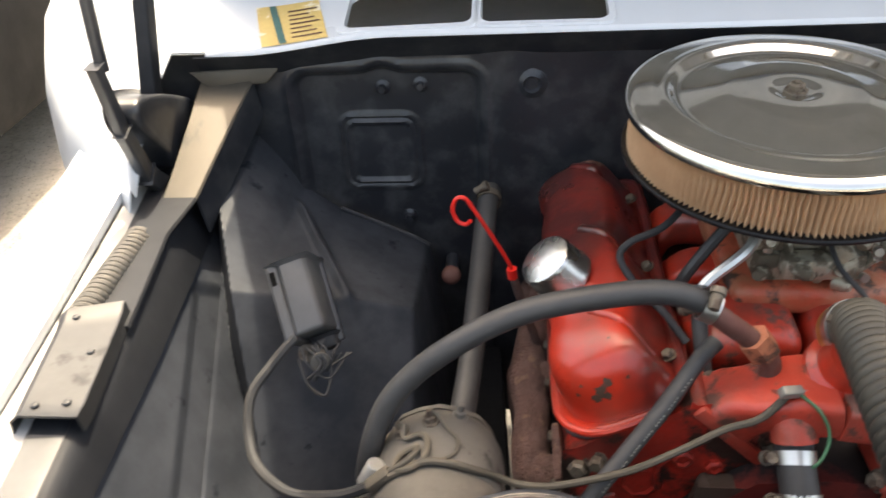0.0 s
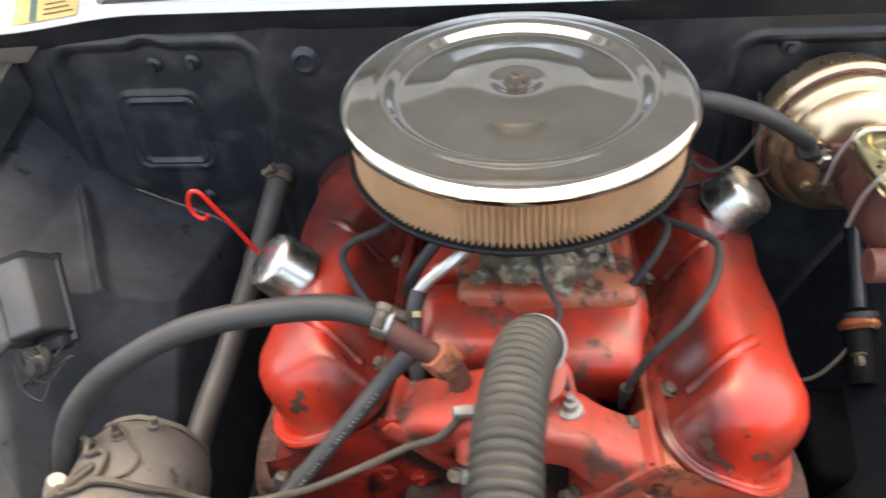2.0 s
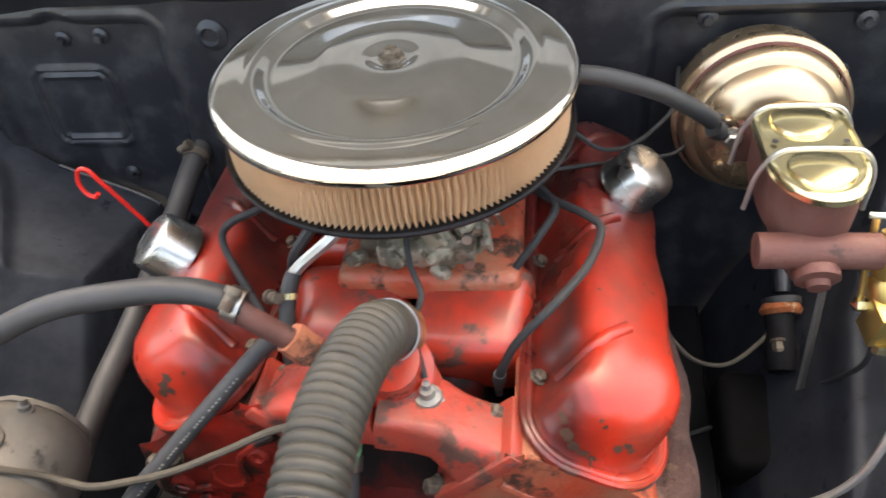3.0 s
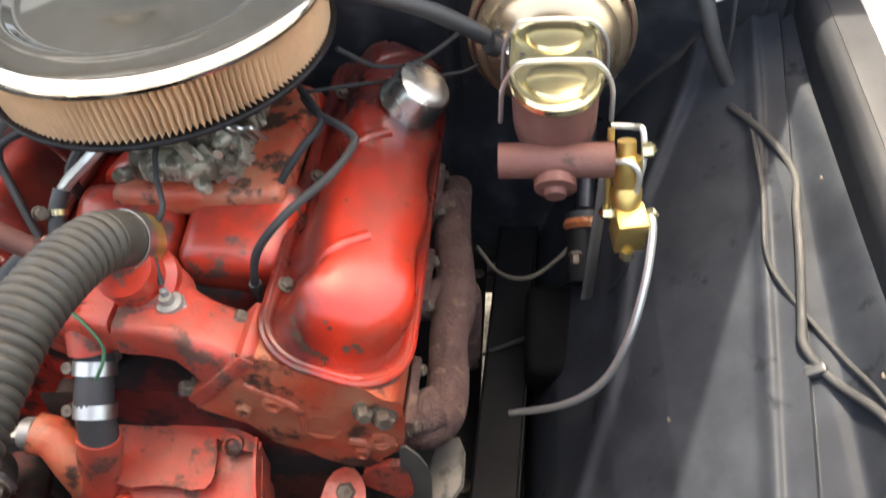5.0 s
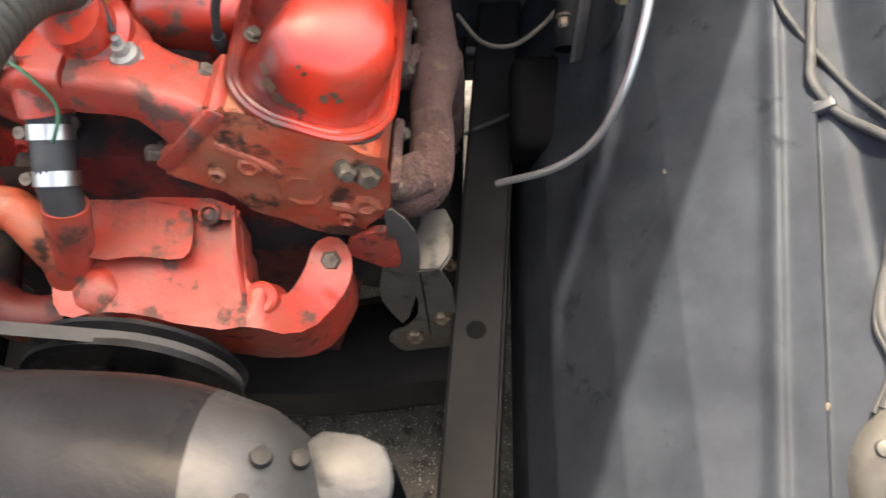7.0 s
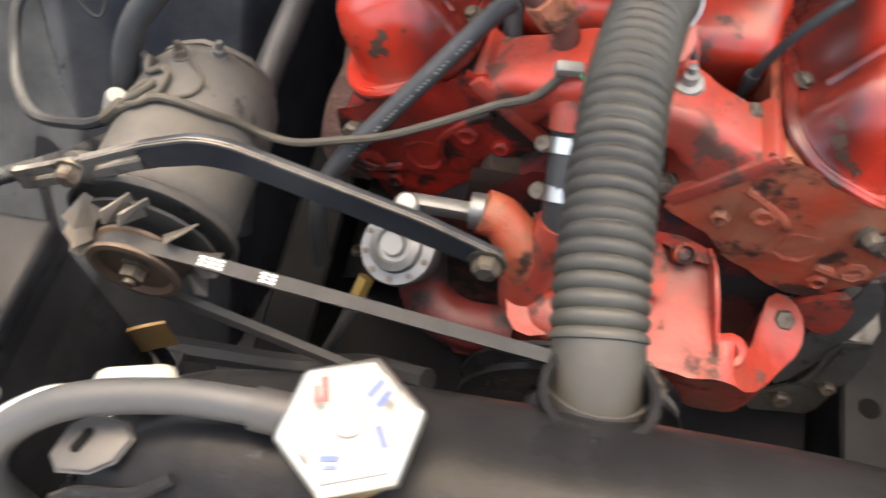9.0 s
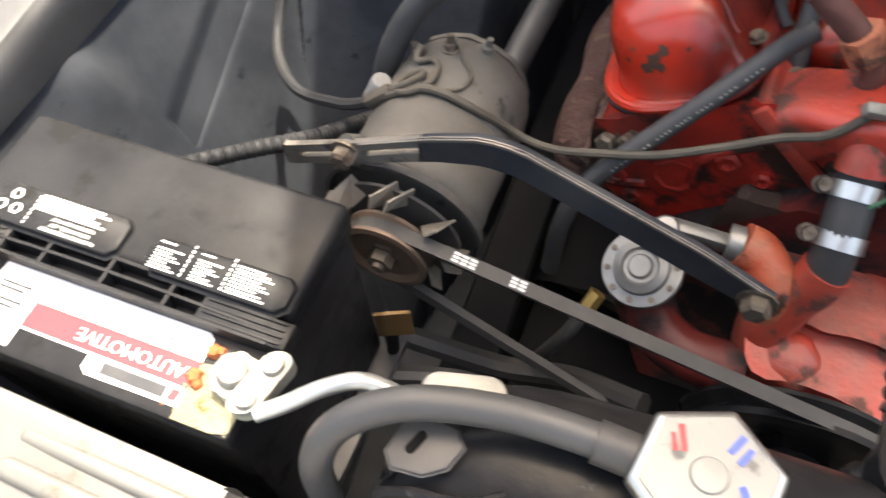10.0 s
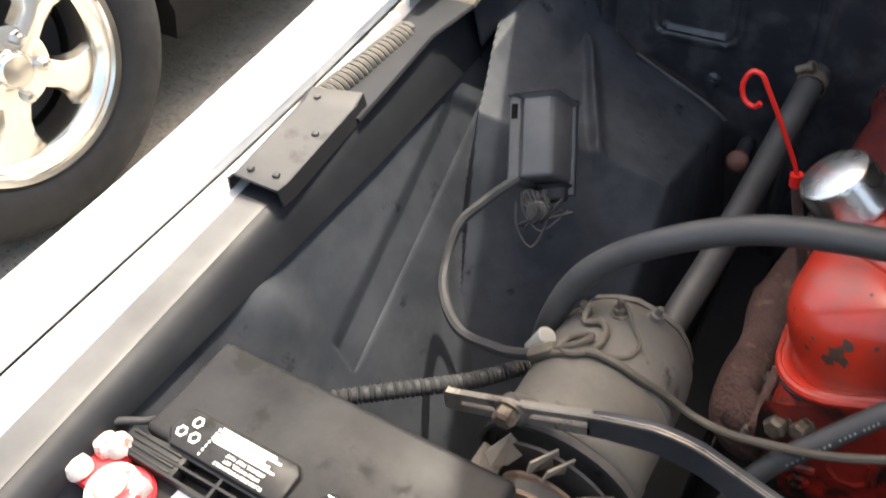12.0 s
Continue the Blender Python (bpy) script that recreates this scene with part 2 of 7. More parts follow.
# same paint as FENDER_IN, darkened and bluer so the left panel looks less lit
FENDER_DARKER = material("inner_fender_blue_black", (0.015, 0.018, 0.024), 0.60, var=0.3, scale=9, bump=0.06, spec=0.16, dust=(0.028, 0.033, 0.041), dust_at=0.48, grime=(0.009, 0.011, 0.015), grime_at=0.62, grime_scale=24)
TANK_END = material("silver_sheen_tank_end", (0.040, 0.040, 0.040), 0.40, 0.35, var=0.35, scale=30, bump=0.3, grime=(0.016, 0.016, 0.016), grime_at=0.58, grime_scale=30)
DUCT = material("dusty_duct_floor", (0.42, 0.42, 0.415), 0.7, var=0.3, scale=5, bump=0.05)
PULLEY = material("pulley_brown_dust", (0.15, 0.105, 0.075), 0.6, 0.3, var=0.25, scale=30, bump=0.3)
WORN = material("worn_steel_edge", (0.22, 0.20, 0.175), 0.45, 0.5, var=0.3, scale=30, bump=0.2, grime=(0.05, 0.045, 0.04), grime_at=0.56, grime_scale=24)
BLADE = material("fan_blade_tan", (0.20, 0.175, 0.145), 0.6, 0.2, var=0.3, scale=30, bump=0.3)
CHIP = material("bare_oily_metal", (0.095, 0.050, 0.032), 0.5, 0.15, var=0.5, scale=60, bump=0.4)
ASPHALT_DARK = material("shaded_asphalt", (0.085, 0.080, 0.073), 0.85, var=0.4, scale=60, bump=1.0, grime=(0.03, 0.028, 0.026), grime_at=0.55, grime_scale=30)
HORN = material("horn_dusty_metal", (0.060, 0.056, 0.048), 0.55, 0.3, var=0.35, scale=24, bump=0.3, grime=(0.025, 0.022, 0.02), grime_at=0.56, grime_scale=24)
FRAME = material("frame_black_paint", (0.010, 0.0105, 0.012), 0.55, var=0.35, scale=14, bump=0.1, spec=0.08, dust=(0.017, 0.017, 0.0175), dust_at=0.5)
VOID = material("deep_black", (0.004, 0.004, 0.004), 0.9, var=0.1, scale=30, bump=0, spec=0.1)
GREASE = material("baked_grease", (0.040, 0.027, 0.021), 0.6, var=0.45, scale=30, bump=0.9, dust=(0.085, 0.055, 0.040), dust_at=0.52)
YELLOW_RAG = material("amber_plastic", (0.15, 0.085, 0.028), 0.5, var=0.2, scale=30, bump=0.1)


# ---- builders ----
def thing(name, at, label, category, group="", kind=""):
    ob = new(name)
    ob.location = at
    ob["at"] = at
    return tagged(ob, label, category, group, kind)


def part(name, bm, mat, parent=None, label="", smooth=40):
    """Links bm, which is given in world metres, as one mesh object under parent."""
    off = Vector(parent["at"]) if parent is not None else Vector()
    bmesh.ops.remove_doubles(bm, verts=bm.verts, dist=1e-6)
    bmesh.ops.recalc_face_normals(bm, faces=bm.faces)
    bmesh.ops.translate(bm, verts=bm.verts, vec=-off)
    me = bpy.data.meshes.new(name)
    bm.to_mesh(me)
    bm.free()
    me.materials.append(mat)
    me.polygons.foreach_set("use_smooth", [True] * len(me.polygons))
    me.set_sharp_from_angle(angle=radians(smooth))
    ob = new(name, me)
    if parent is not None:
        ob.parent = parent
        ob["at"] = parent["at"]
    else:
        ob["at"] = (0, 0, 0)
    if label:
        ob["label"] = label
    return ob


def setting(name, bm, mat, label, smooth=40):
    return tagged(part(name, bm, mat, None, "", smooth), label, name.split("_")[0], "", "structure")


def loft(rings, closed=True, caps=True, bm=None):
    bm = bm or bmesh.new()
    vs = [[bm.verts.new(p) for p in ring] for ring in rings]
    n = len(vs[0])
    for a, b in zip(vs, vs[1:]):
        for i in range(n if closed else n - 1):
            j = (i + 1) % n
            bm.faces.new((a[i], a[j], b[j], b[i]))
    if caps and closed:
        for ring in (vs[0], vs[-1]):
            try:
                bm.faces.new(ring)
            except ValueError:
                pass
    return bm


def axes(axis):
    """A turn that brings +z onto the axis."""
    return Vector(axis).to_track_quat("Z", "Y").to_matrix()


def lathe(profile, at, axis=(0, 0, 1), seg=32, wobble=None, bm=None):
    """Turned shape: profile of (radius, height) along the axis from at."""
    m = axes(axis)
    rings = []
    for r, h in profile:
        rings.append([Vector(at) + m @ Vector((max(r, 1e-5) * (wobble(k) if wobble else 1) * math.cos(2 * math.pi * k / seg), max(r, 1e-5) * (wobble(k) if wobble else 1) * math.sin(2 * math.pi * k / seg), h)) for k in range(seg)])
    return loft(rings, caps=profile[0] != profile[-1], bm=bm)


def curve(pts, sub=8):
    """Points of a smooth line through pts."""
    p = [Vector(q) for q in pts]
    p = [2 * p[0] - p[1]] + p + [2 * p[-1] - p[-2]]
    out = []
    for i in range(1, len(p) - 2):
        for k in range(sub):
            t = k / sub
            a, b, c, d = p[i - 1:i + 3]
            out.append(0.5 * (2 * b + (c - a) * t + (2 * a - 5 * b + 4 * c - d) * t * t + (3 * b - a - 3 * c + d) * t ** 3))
    return out + [p[-2]]


def tube(pts, r, seg=10, sub=8, shape=None, bm=None):
    """A tube along a smooth line; shape(s) scales the radius at the metres s along it."""
    line = curve(pts, sub) if sub > 1 else [Vector(q) for q in pts]
    d = (line[1] - line[0]).normalized()
    nrm = d.orthogonal().normalized()
    rings, s = [], 0.0
    for i, q in enumerate(line):
        t = (line[min(i + 1, len(line) - 1)] - line[max(i - 1, 0)]).normalized()
        nrm = (nrm - t * nrm.dot(t)).normalized()
        b = t.cross(nrm)
        if i:
            s += (q - line[i - 1]).length
        rr = r * (shape(s) if shape else 1)
        rings.append([q + rr * (math.cos(2 * math.pi * k / seg) * nrm + math.sin(2 * math.pi * k / seg) * b) for k in range(seg)])
    return loft(rings, bm=bm)


def bevelled(bm, w, seg=2, angle=30):
    if w > 0:
        bmesh.ops.remove_doubles(bm, verts=bm.verts, dist=1e-6)
        ed = [e for e in bm.edges if len(e.link_faces) == 2 and e.calc_face_angle(0) > radians(angle)]
        bmesh.ops.bevel(bm, geom=ed, offset=w, segments=seg, profile=0.5, affect="EDGES", clamp_overlap=True)
    return bm


def box(size, at, turn=(0, 0, 0), bevel=0.003, seg=2):
    bm = bmesh.new()
    bmesh.ops.create_cube(bm, size=1, matrix=pose(*at, *turn) @ Matrix.Diagonal((*size, 1)))
    return bevelled(bm, bevel, seg)


def slab(outline, depth, m, bevel=0.002, seg=2):
    """A flat outline, given in the plane of m, made depth thick along m's z."""
    rings = [[m @ Vector((x, y, h)) for x, y in outline] for h in (0, depth)]
    return bevelled(loft(rings), bevel, seg)


def soft(poly, times=2):
    """An outline with its corners cut round."""
    for _ in range(times):
        poly = [q for i, p in enumerate(poly) for q in ((p[0] * 0.75 + poly[(i + 1) % len(poly)][0] * 0.25, p[1] * 0.75 + poly[(i + 1) % len(poly)][1] * 0.25), (p[0] * 0.25 + poly[(i + 1) % len(poly)][0] * 0.75, p[1] * 0.25 + poly[(i + 1) % len(poly)][1] * 0.75))]
    return poly


def rrect(w, l, r, n=6):
    """A rectangle with round corners."""
    out = []
    for cx, cy, a0 in ((w / 2 - r, l / 2 - r, 0), (-w / 2 + r, l / 2 - r, 90), (-w / 2 + r, -l / 2 + r, 180), (w / 2 - r, -l / 2 + r, 270)):
        for k in range(n + 1):
            a = radians(a0 + 90 * k / n)
            out.append((cx + r * math.cos(a), cy + r * math.sin(a)))
    return out


def sheet(f, us, vs, thick):
    """A pressed sheet through f(u, v), thick metres thick."""
    bm = bmesh.new()
    grid = [[bm.verts.new(f(u, v)) for v in vs] for u in us]
    for a, b in zip(grid, grid[1:]):
        for i in range(len(vs) - 1):
            bm.faces.new((a[i], a[i + 1], b[i + 1], b[i]))
    bmesh.ops.recalc_face_normals(bm, faces=bm.faces)
    bmesh.ops.solidify(bm, geom=bm.faces, thickness=thick)
    return bm


def steps(a, b, n):
    return [a + (b - a) * i / n for i in range(n + 1)]


def smooth_step(a, b, x):
    t = min(1, max(0, (x - a) / (b - a)))
    return t * t * (3 - 2 * t)


def between(xs, ys, x):
    return float(np.interp(x, xs, ys))


def bolt(parent, at, axis, r=0.008, h=0.008, mat=None, name="bolt", washer=True):
    bm = bmesh.new()
    if washer:
        lathe([(0, 0), (r * 1.35, 0), (r * 1.35, h * 0.2), (0, h * 0.2)], at, axis, 12, bm=bm)
    lathe([(0, h * 0.15), (r, h * 0.15), (r, h * 0.8), (r * 0.75, h), (0, h)], at, axis, 6, bm=bm)
    return part(name, bm, mat or BOLT, parent, smooth=25)


def clamp(parent, at, axis, r, width=0.012, screw=(0, 0, 1), mat=None):
    """A worm-drive hose clamp round a hose at a point."""
    bm = lathe([(r, -width / 2), (r + 0.0015, -width / 2), (r + 0.0015, width / 2), (r, width / 2), (r, -width / 2)], at, axis, 24)
    c = part("hose_clamp", bm, mat or STEEL, parent, "zinc worm-drive hose clamp")
    s = Vector(screw).normalized()
    across = Vector(axis).normalized().cross(s).normalized()
    q = Vector(at) + s * (r + 0.005)
    b = lathe([(0, -0.009), (0.0055, -0.009), (0.0055, 0.006), (0.0075, 0.006), (0.0075, 0.012), (0, 0.012)], q, across, 12)
    part("screw", b, BOLT, c)
    return c


# ---- ground and car body ----
setting("ground", sheet(lambda u, v: Vector((u, v, 0.004 * noise.noise((u * 3, v * 3, 0)))), steps(-60, 60, 60), steps(-60, 60, 60), -0.05), ASPHALT, "worn sunlit asphalt with pale grit")

# dark patch: the shade under the car is put into the ground's colour
bm = bmesh.new()
mid_v = bm.verts.new((0.1, 0.75, 0.0052))
ring_v = [bm.verts.new((0.1 + 0.72 * math.cos(2 * math.pi * k / 60) * (1 + 0.10 * noise.noise((math.cos(k * 0.105) * 3, math.sin(k * 0.105) * 3, 2))), 0.75 + 0.80 * math.sin(2 * math.pi * k / 60), 0.0045)) for k in range(60)]
for k in range(60):
    bm.faces.new((ring_v[k], ring_v[(k + 1) % 60], mid_v))
setting("ground_stain", bm, ASPHALT_DARK, "asphalt patch beneath the engine, darkened for the shade under the car")

# grit lying under the engine bay and beside the car
rng = random.Random(4)
bm = bmesh.new()
for i in range(16000):
    x, y = rng.uniform(-0.1, 0.65), rng.uniform(0.25, 0.95)
    r = rng.uniform(0.001, 0.0032)
    vs = [bm.verts.new((x + r * math.cos(a + rng.uniform(-.5, .5)), y + r * math.sin(a + rng.uniform(-.5, .5)), 0.003)) for a in (0, 1.57, 3.14, 4.71)]
    top = bm.verts.new((x, y, 0.004 + r))
    for k in range(4):
        bm.faces.new((vs[k], vs[(k + 1) % 4], top))
GRIT = material("grit_stones", (0.30, 0.275, 0.235), 0.85, var=0.5, scale=200, bump=0)
tagged(part("grit", bm, GRIT, smooth=1), "small pale stones on the asphalt under the car", "gravel", "", "stuff")

FW = 1.068                     # firewall plane


def rail_edge(y, side=1):
    """The inner edge of a fender rail, from the car's middle."""
    return 0.654 + 0.040 * (y - 0.50) if side > 0 else 0.667 + 0.112 * (y - 0.50)


def panel_z(a, y):
    """Height of an inner fender at a metres from the car's middle."""
    return between((0.355, 0.375, 0.40, 0.45, 0.50, 0.584, 0.62, 0.70), (0.16, 0.27, 0.345, 0.435, 0.495, 0.560, 0.585, 0.622), a) + 0.12 * (y - 0.55) * smooth_step(0.38, 0.55, a)


def fold(y):
    return between((0.0, 0.531, 0.674, 0.855, 1.0, 1.1), (0.380, 0.399, 0.453, 0.483, 0.550, 0.58), y)


def weld(a):
    """Height at which the wheel arch meets the firewall."""
    return between((0.393, 0.431, 0.486, 0.553, 0.607, 0.630, 0.66), (0.464, 0.510, 0.538, 0.570, 0.612, 0.656, 0.70), a)


def panel_lines(side, y):
    """The panel's lower edge, its folds and its rail, as distances from the car's middle."""
    e = rail_edge(y, side) + 0.004
    if side > 0:
        r = 0.562 + 0.115 * (y - 0.466)
        return (0.36, fold(y), r, r + 0.030, e)
    upper = max(0.012, 0.050 - 0.093 * max(0, y - 0.48))
    lower = max(upper + 0.010, 0.067 - 0.083 * max(0, y - 0.48))
    return (0.36, 0.47, e - lower, e - upper, e)


def inner_z(side, u, y):
    """Height of the pressed panel, u running from fold to fold."""
    ln = panel_lines(side, y)
    a = between((0, 1, 2, 3, 4), ln, u)
    z = panel_z(a, y)
    if side < 0:
        z = max(0.16, 0.678 - (ln[4] - a) / 0.45)
        # the wheel arch: a hump with a crease at its front, a ridge and a fold down to the frame
        yc = 0.826 + 0.34 * (0.501 - a)
        top = 0.590 + (0.49 if a < 0.501 else 0.35) * (a - 0.501)
        if y > yc:
            top += (weld(a) - top) * (y - yc) / (FW - yc)
        else:
            top -= 1.15 * (yc - y)
        top -= 6.0 * max(0, 0.425 - a)
        top -= 5.0 * max(0, a - ln[4] - between((0.614, 0.705, 0.779, 0.831, 0.884, 0.934), (-0.105, -0.086, -0.071, -0.059, -0.0455, -0.034), y))
        z = max(z, top)
        z += 0.018 * math.exp(-((a - 0.505 - 0.526 * (y - 0.83)) / 0.008) ** 2) * smooth_step(0.80, 0.86, y) * smooth_step(1.03, 0.99, y)
        # long sunken rib and a dent
        end = 0.846 - 0.040 * (u - 2)
        z -= 0.016 * smooth_step(1.97, 2.06, u) * smooth_step(3.02, 2.90, u) * smooth_step(0.474, 0.482, y) * smooth_step(end, end - 0.008, y)
        z += 0.024 * math.exp(-((a - 0.636) / 0.018) ** 2 - ((y - 0.443) / 0.026) ** 2)
    else:
        z += 0.007 * math.exp(-((a - ln[2]) / 0.006) ** 2)
        z -= 0.010 * smooth_step(2.92, 3.06, u)
        z += 0.017 * math.exp(-((a - ln[1]) / 0.011) ** 2) * smooth_step(0.44, 0.52, y)
    # the panel turns up to the rail
    if side > 0:
        z += max(0, 0.645 - z) * smooth_step(ln[4] - 0.030, ln[4], a)
    z += 0.0012 * noise.noise((a * 9, y * 6, side))
    return a, z


def fender_inner(side):
    """Pressed panel whose grid runs along its own folds and ribs."""
    def f(u, y):
        a, z = inner_z(side, u, y)
        return Vector((side * a, y, z))
    us = steps(0, 1, 36)[:-1] + steps(1, 2, 90)[:-1] + steps(2, 3, 26)[:-1] + steps(3, 4, 30)
    return sheet(f, us, steps(0.02, 0.45, 50)[:-1] + steps(0.45, FW, 230), -0.002)


setting("inner_fender_right_side", fender_inner(-1), FENDER_IN, "dusty black-painted pressed steel inner fender with ribs")
setting("inner_fender_left_side", fender_inner(1), FENDER_DARKER, "dusty black-painted pressed steel inner fender with a long rib")

# firewall with its pressings
def rounded(x, z, x0, x1, z0, z1, r):
    """Depth inside a rounded rectangle."""
    dx, dz = abs(x - (x0 + x1) / 2) - (x1 - x0) / 2 + r, abs(z - (z0 + z1) / 2) - (z1 - z0) / 2 + r
    return r - math.hypot(max(dx, 0), max(dz, 0)) - min(max(dx, dz), 0)


def firewall(u, v):
    x, z = u, v
    y = FW
    # raised field on either side, with a soft outline
    for x0, x1, z0, z1, d in ((-0.605, -0.335, 0.20, 0.797, 0.012), (0.26, 0.66, 0.20, 0.785, 0.012)):
        e = rounded(x, z, x0, x1, z0, z1 + 0.008 * math.exp(-((x + 0.475) / 0.02) ** 2), 0.03)
        y += d * smooth_step(0, 0.012, e)
        y -= 0.003 * math.exp(-((e + 0.004) / 0.004) ** 2)
    # access panel with two rounded beads
    e = rounded(x, z, -0.546, -0.426, 0.603, 0.727, 0.026)
    y -= 0.0034 * math.exp(-((e - 0.003) / 0.0028) ** 2) + 0.0038 * math.exp(-((e - 0.014) / 0.0028) ** 2)
    y -= 0.004 * math.exp(-((x + 0.30) / 0.03) ** 2)
    return Vector((x, y, z))


setting("firewall", sheet(firewall, steps(-0.80, 0.80, 460), steps(0.15, 0.822, 210), 0.004), FIREWALL, "glossy black-blue painted firewall with pressed panels")

fixings = thing("firewall_fixings", (-0.45, FW, 0.77), "small studs and plugs on the black firewall", "fixing")
for x, z in ((-0.475, 0.766), (-0.422, 0.769), (-0.453, 0.557), (-0.30, 0.745)):
    part("stud", lathe([(0, 0), (0.010, 0), (0.011, -0.003), (0.006, -0.006), (0.005, -0.014), (0, -0.014)], (x, FW + 0.008, z), (0, 1, 0), 14), FIREWALL, fixings)
part("weld_lip", tube([(-x, FW - 0.004, weld(x) + 0.003) for x in (0.425, 0.45, 0.486, 0.52, 0.556)], 0.0035, 8), FIREWALL, fixings)
part("grommet", lathe([(0, 0), (0.021, 0), (0.021, -0.008), (0.012, -0.013), (0.009, -0.008), (0, -0.008)], (-0.270, FW + 0.002, 0.771), (0, 1, 0), 20), FIREWALL, fixings)

# cowl: a white shelf that rises to the windscreen, with two long slots in it
def cowl_piece(x0, x1, y0, y1):
    def f(u, v):
        k = (v - 1.03) / 0.4
        return Vector((u, v, 0.842 - 0.020 * smooth_step(-0.45, -0.66, u) + 0.012 + 0.10 * k + 0.012 * smooth_step(1.16, 1.22, v)))
    return sheet(f, steps(x0, x1, max(2, int((x1 - x0) / 0.02))), steps(y0, y1, max(2, int((y1 - y0) / 0.01))), 0.003)


def on_cowl(x, y, up=0.0):
    k = (y - 1.03) / 0.4
    return Vector((x, y, 0.842 - 0.020 * smooth_step(-0.45, -0.66, x) + 0.012 + 0.10 * k + 0.012 * smooth_step(1.16, 1.22, y) + up))


cowl = thing("cowl_panel", (0, 1.1, 0.84), "pale blue-white painted cowl panel with two long air slots", "car cowl", "", "structure")
for a in ((-0.748, -0.518, 1.038, 1.45), (-0.518, 0.748, 1.038, 1.046), (-0.518, 0.748, 1.134, 1.45), (-0.3455, -0.3395, 1.046, 1.134), (-0.171, 0.748, 1.046, 1.134)):
    part("cowl_sheet", cowl_piece(*a), WHITE, cowl)
part("duct_floor", box((1.34, 0.29, 0.004), (0, 1.225, 0.800), bevel=0), DUCT, cowl, "dusty floor of the air duct under the slots")
part("duct_wall", box((1.34, 0.006, 0.125), (0, 1.373, 0.865), bevel=0), DUCT, cowl, "dusty rear wall of the air duct")
part("underside", sheet(lambda u, v: Vector((u, 1.040 + 0.030 * v, 0.848 - 0.040 * v - 0.020 * smooth_step(-0.45, -0.66, u))), steps(-0.72, 0.72, 40), steps(0, 1, 3), 0.002), FIREWALL, cowl, "black turned-under edge")
part("rolled_edge", sheet(lambda u, v: on_cowl(u, 1.038 - 0.003 * math.sin(v * 1.57), -0.005 * v), steps(-0.70, 0.748, 70), steps(0, 1, 5), 0.002), WHITE, cowl)
def slot_rim(x0, x1, y0, y1):
    rings = []
    for grow, up in ((0.006, 0.0003), (0.005, 0.0030), (-0.003, 0.0030), (-0.004, -0.006), (0.006, 0.0003)):
        rings.append([on_cowl((x0 + x1) / 2 + x, (y0 + y1) / 2 + y, up) for x, y in rrect(x1 - x0 + 2 * grow, y1 - y0 + 2 * grow, 0.014)])
    return loft(rings, caps=False)
for x0, x1 in ((-0.518, -0.3455), (-0.3395, -0.171)):
    part("slot_rim", slot_rim(x0, x1, 1.046, 1.134), WHITE, cowl)
setting("windscreen_base", box((1.9, 0.02, 0.6), (0, 1.60, 1.18), (-35, 0, 0), 0.004), DARK_BODY, "dark windscreen glass above the cowl")

sticker = thing("warning_sticker", (-0.60, 1.10, 0.87), "torn yellow paper sticker with faded lettering", "sticker")
def on_cowl_patch(x0, x1, y0, y1, up, skew=0.0):
    bm = bmesh.new()
    rows = [[bm.verts.new(on_cowl(x + skew * (y - y0), y, up)) for x in steps(x0, x1, 6)] for y in steps(y0, y1, 6)]
    for a, b in zip(rows, rows[1:]):
        for i in range(6):
            bm.faces.new((a[i], a[i + 1], b[i + 1], b[i]))
    bmesh.ops.solidify(bm, geom=bm.faces, thickness=0.0006)
    return bm
part("paper", on_cowl_patch(-0.624, -0.534, 1.040, 1.135, 0.0015, -0.30), PAPER_OLD, sticker)
part("stain", on_cowl_patch(-0.600, -0.590, 1.041, 1.134, 0.0022, -0.36), TEAL, sticker, "dark teal torn strip")
for i in range(7):
    part("text_bar", on_cowl_patch(-0.584 - 0.003 * i, -0.543 - 0.003 * i - 0.006 * (i % 3), 1.050 + 0.0105 * i, 1.0533 + 0.0105 * i, 0.0022, -0.3), INK, sticker)

# fender tops, rails, gutters
def fender_top(side):
    inner = lambda y: 0.737 + 0.075 * (y - 0.30)
    outer = lambda y: between((-0.1, 0.31, 0.44, 0.62, 0.80, 1.0, 1.27, 2.0), (0.790, 0.802, 0.815, 0.838, 0.856, 0.880, 1.02, 1.05), y)
    def f(u, v):
        a, b = inner(v), outer(v)
        z = 0.712 + 0.02 * smooth_step(0.5, 1.1, v)
        if u < 0.1:
            return Vector((side * (a + 0.001 * u), v, z - 0.012 + 0.10 * u))
        if u < 0.6:
            k = (u - 0.1) / 0.5
            return Vector((side * (a + (b - a) * k), v, z - 0.002 + 0.004 * math.sin(k * math.pi)))
        k = (u - 0.6) / 0.4
        return Vector((side * (b + 0.03 * math.sin(k * 1.57)), v, z - 0.002 - 0.5 * k ** 1.5))
    return sheet(f, steps(0, 1, 30), steps(-0.05, 1.95, 50), -0.002)


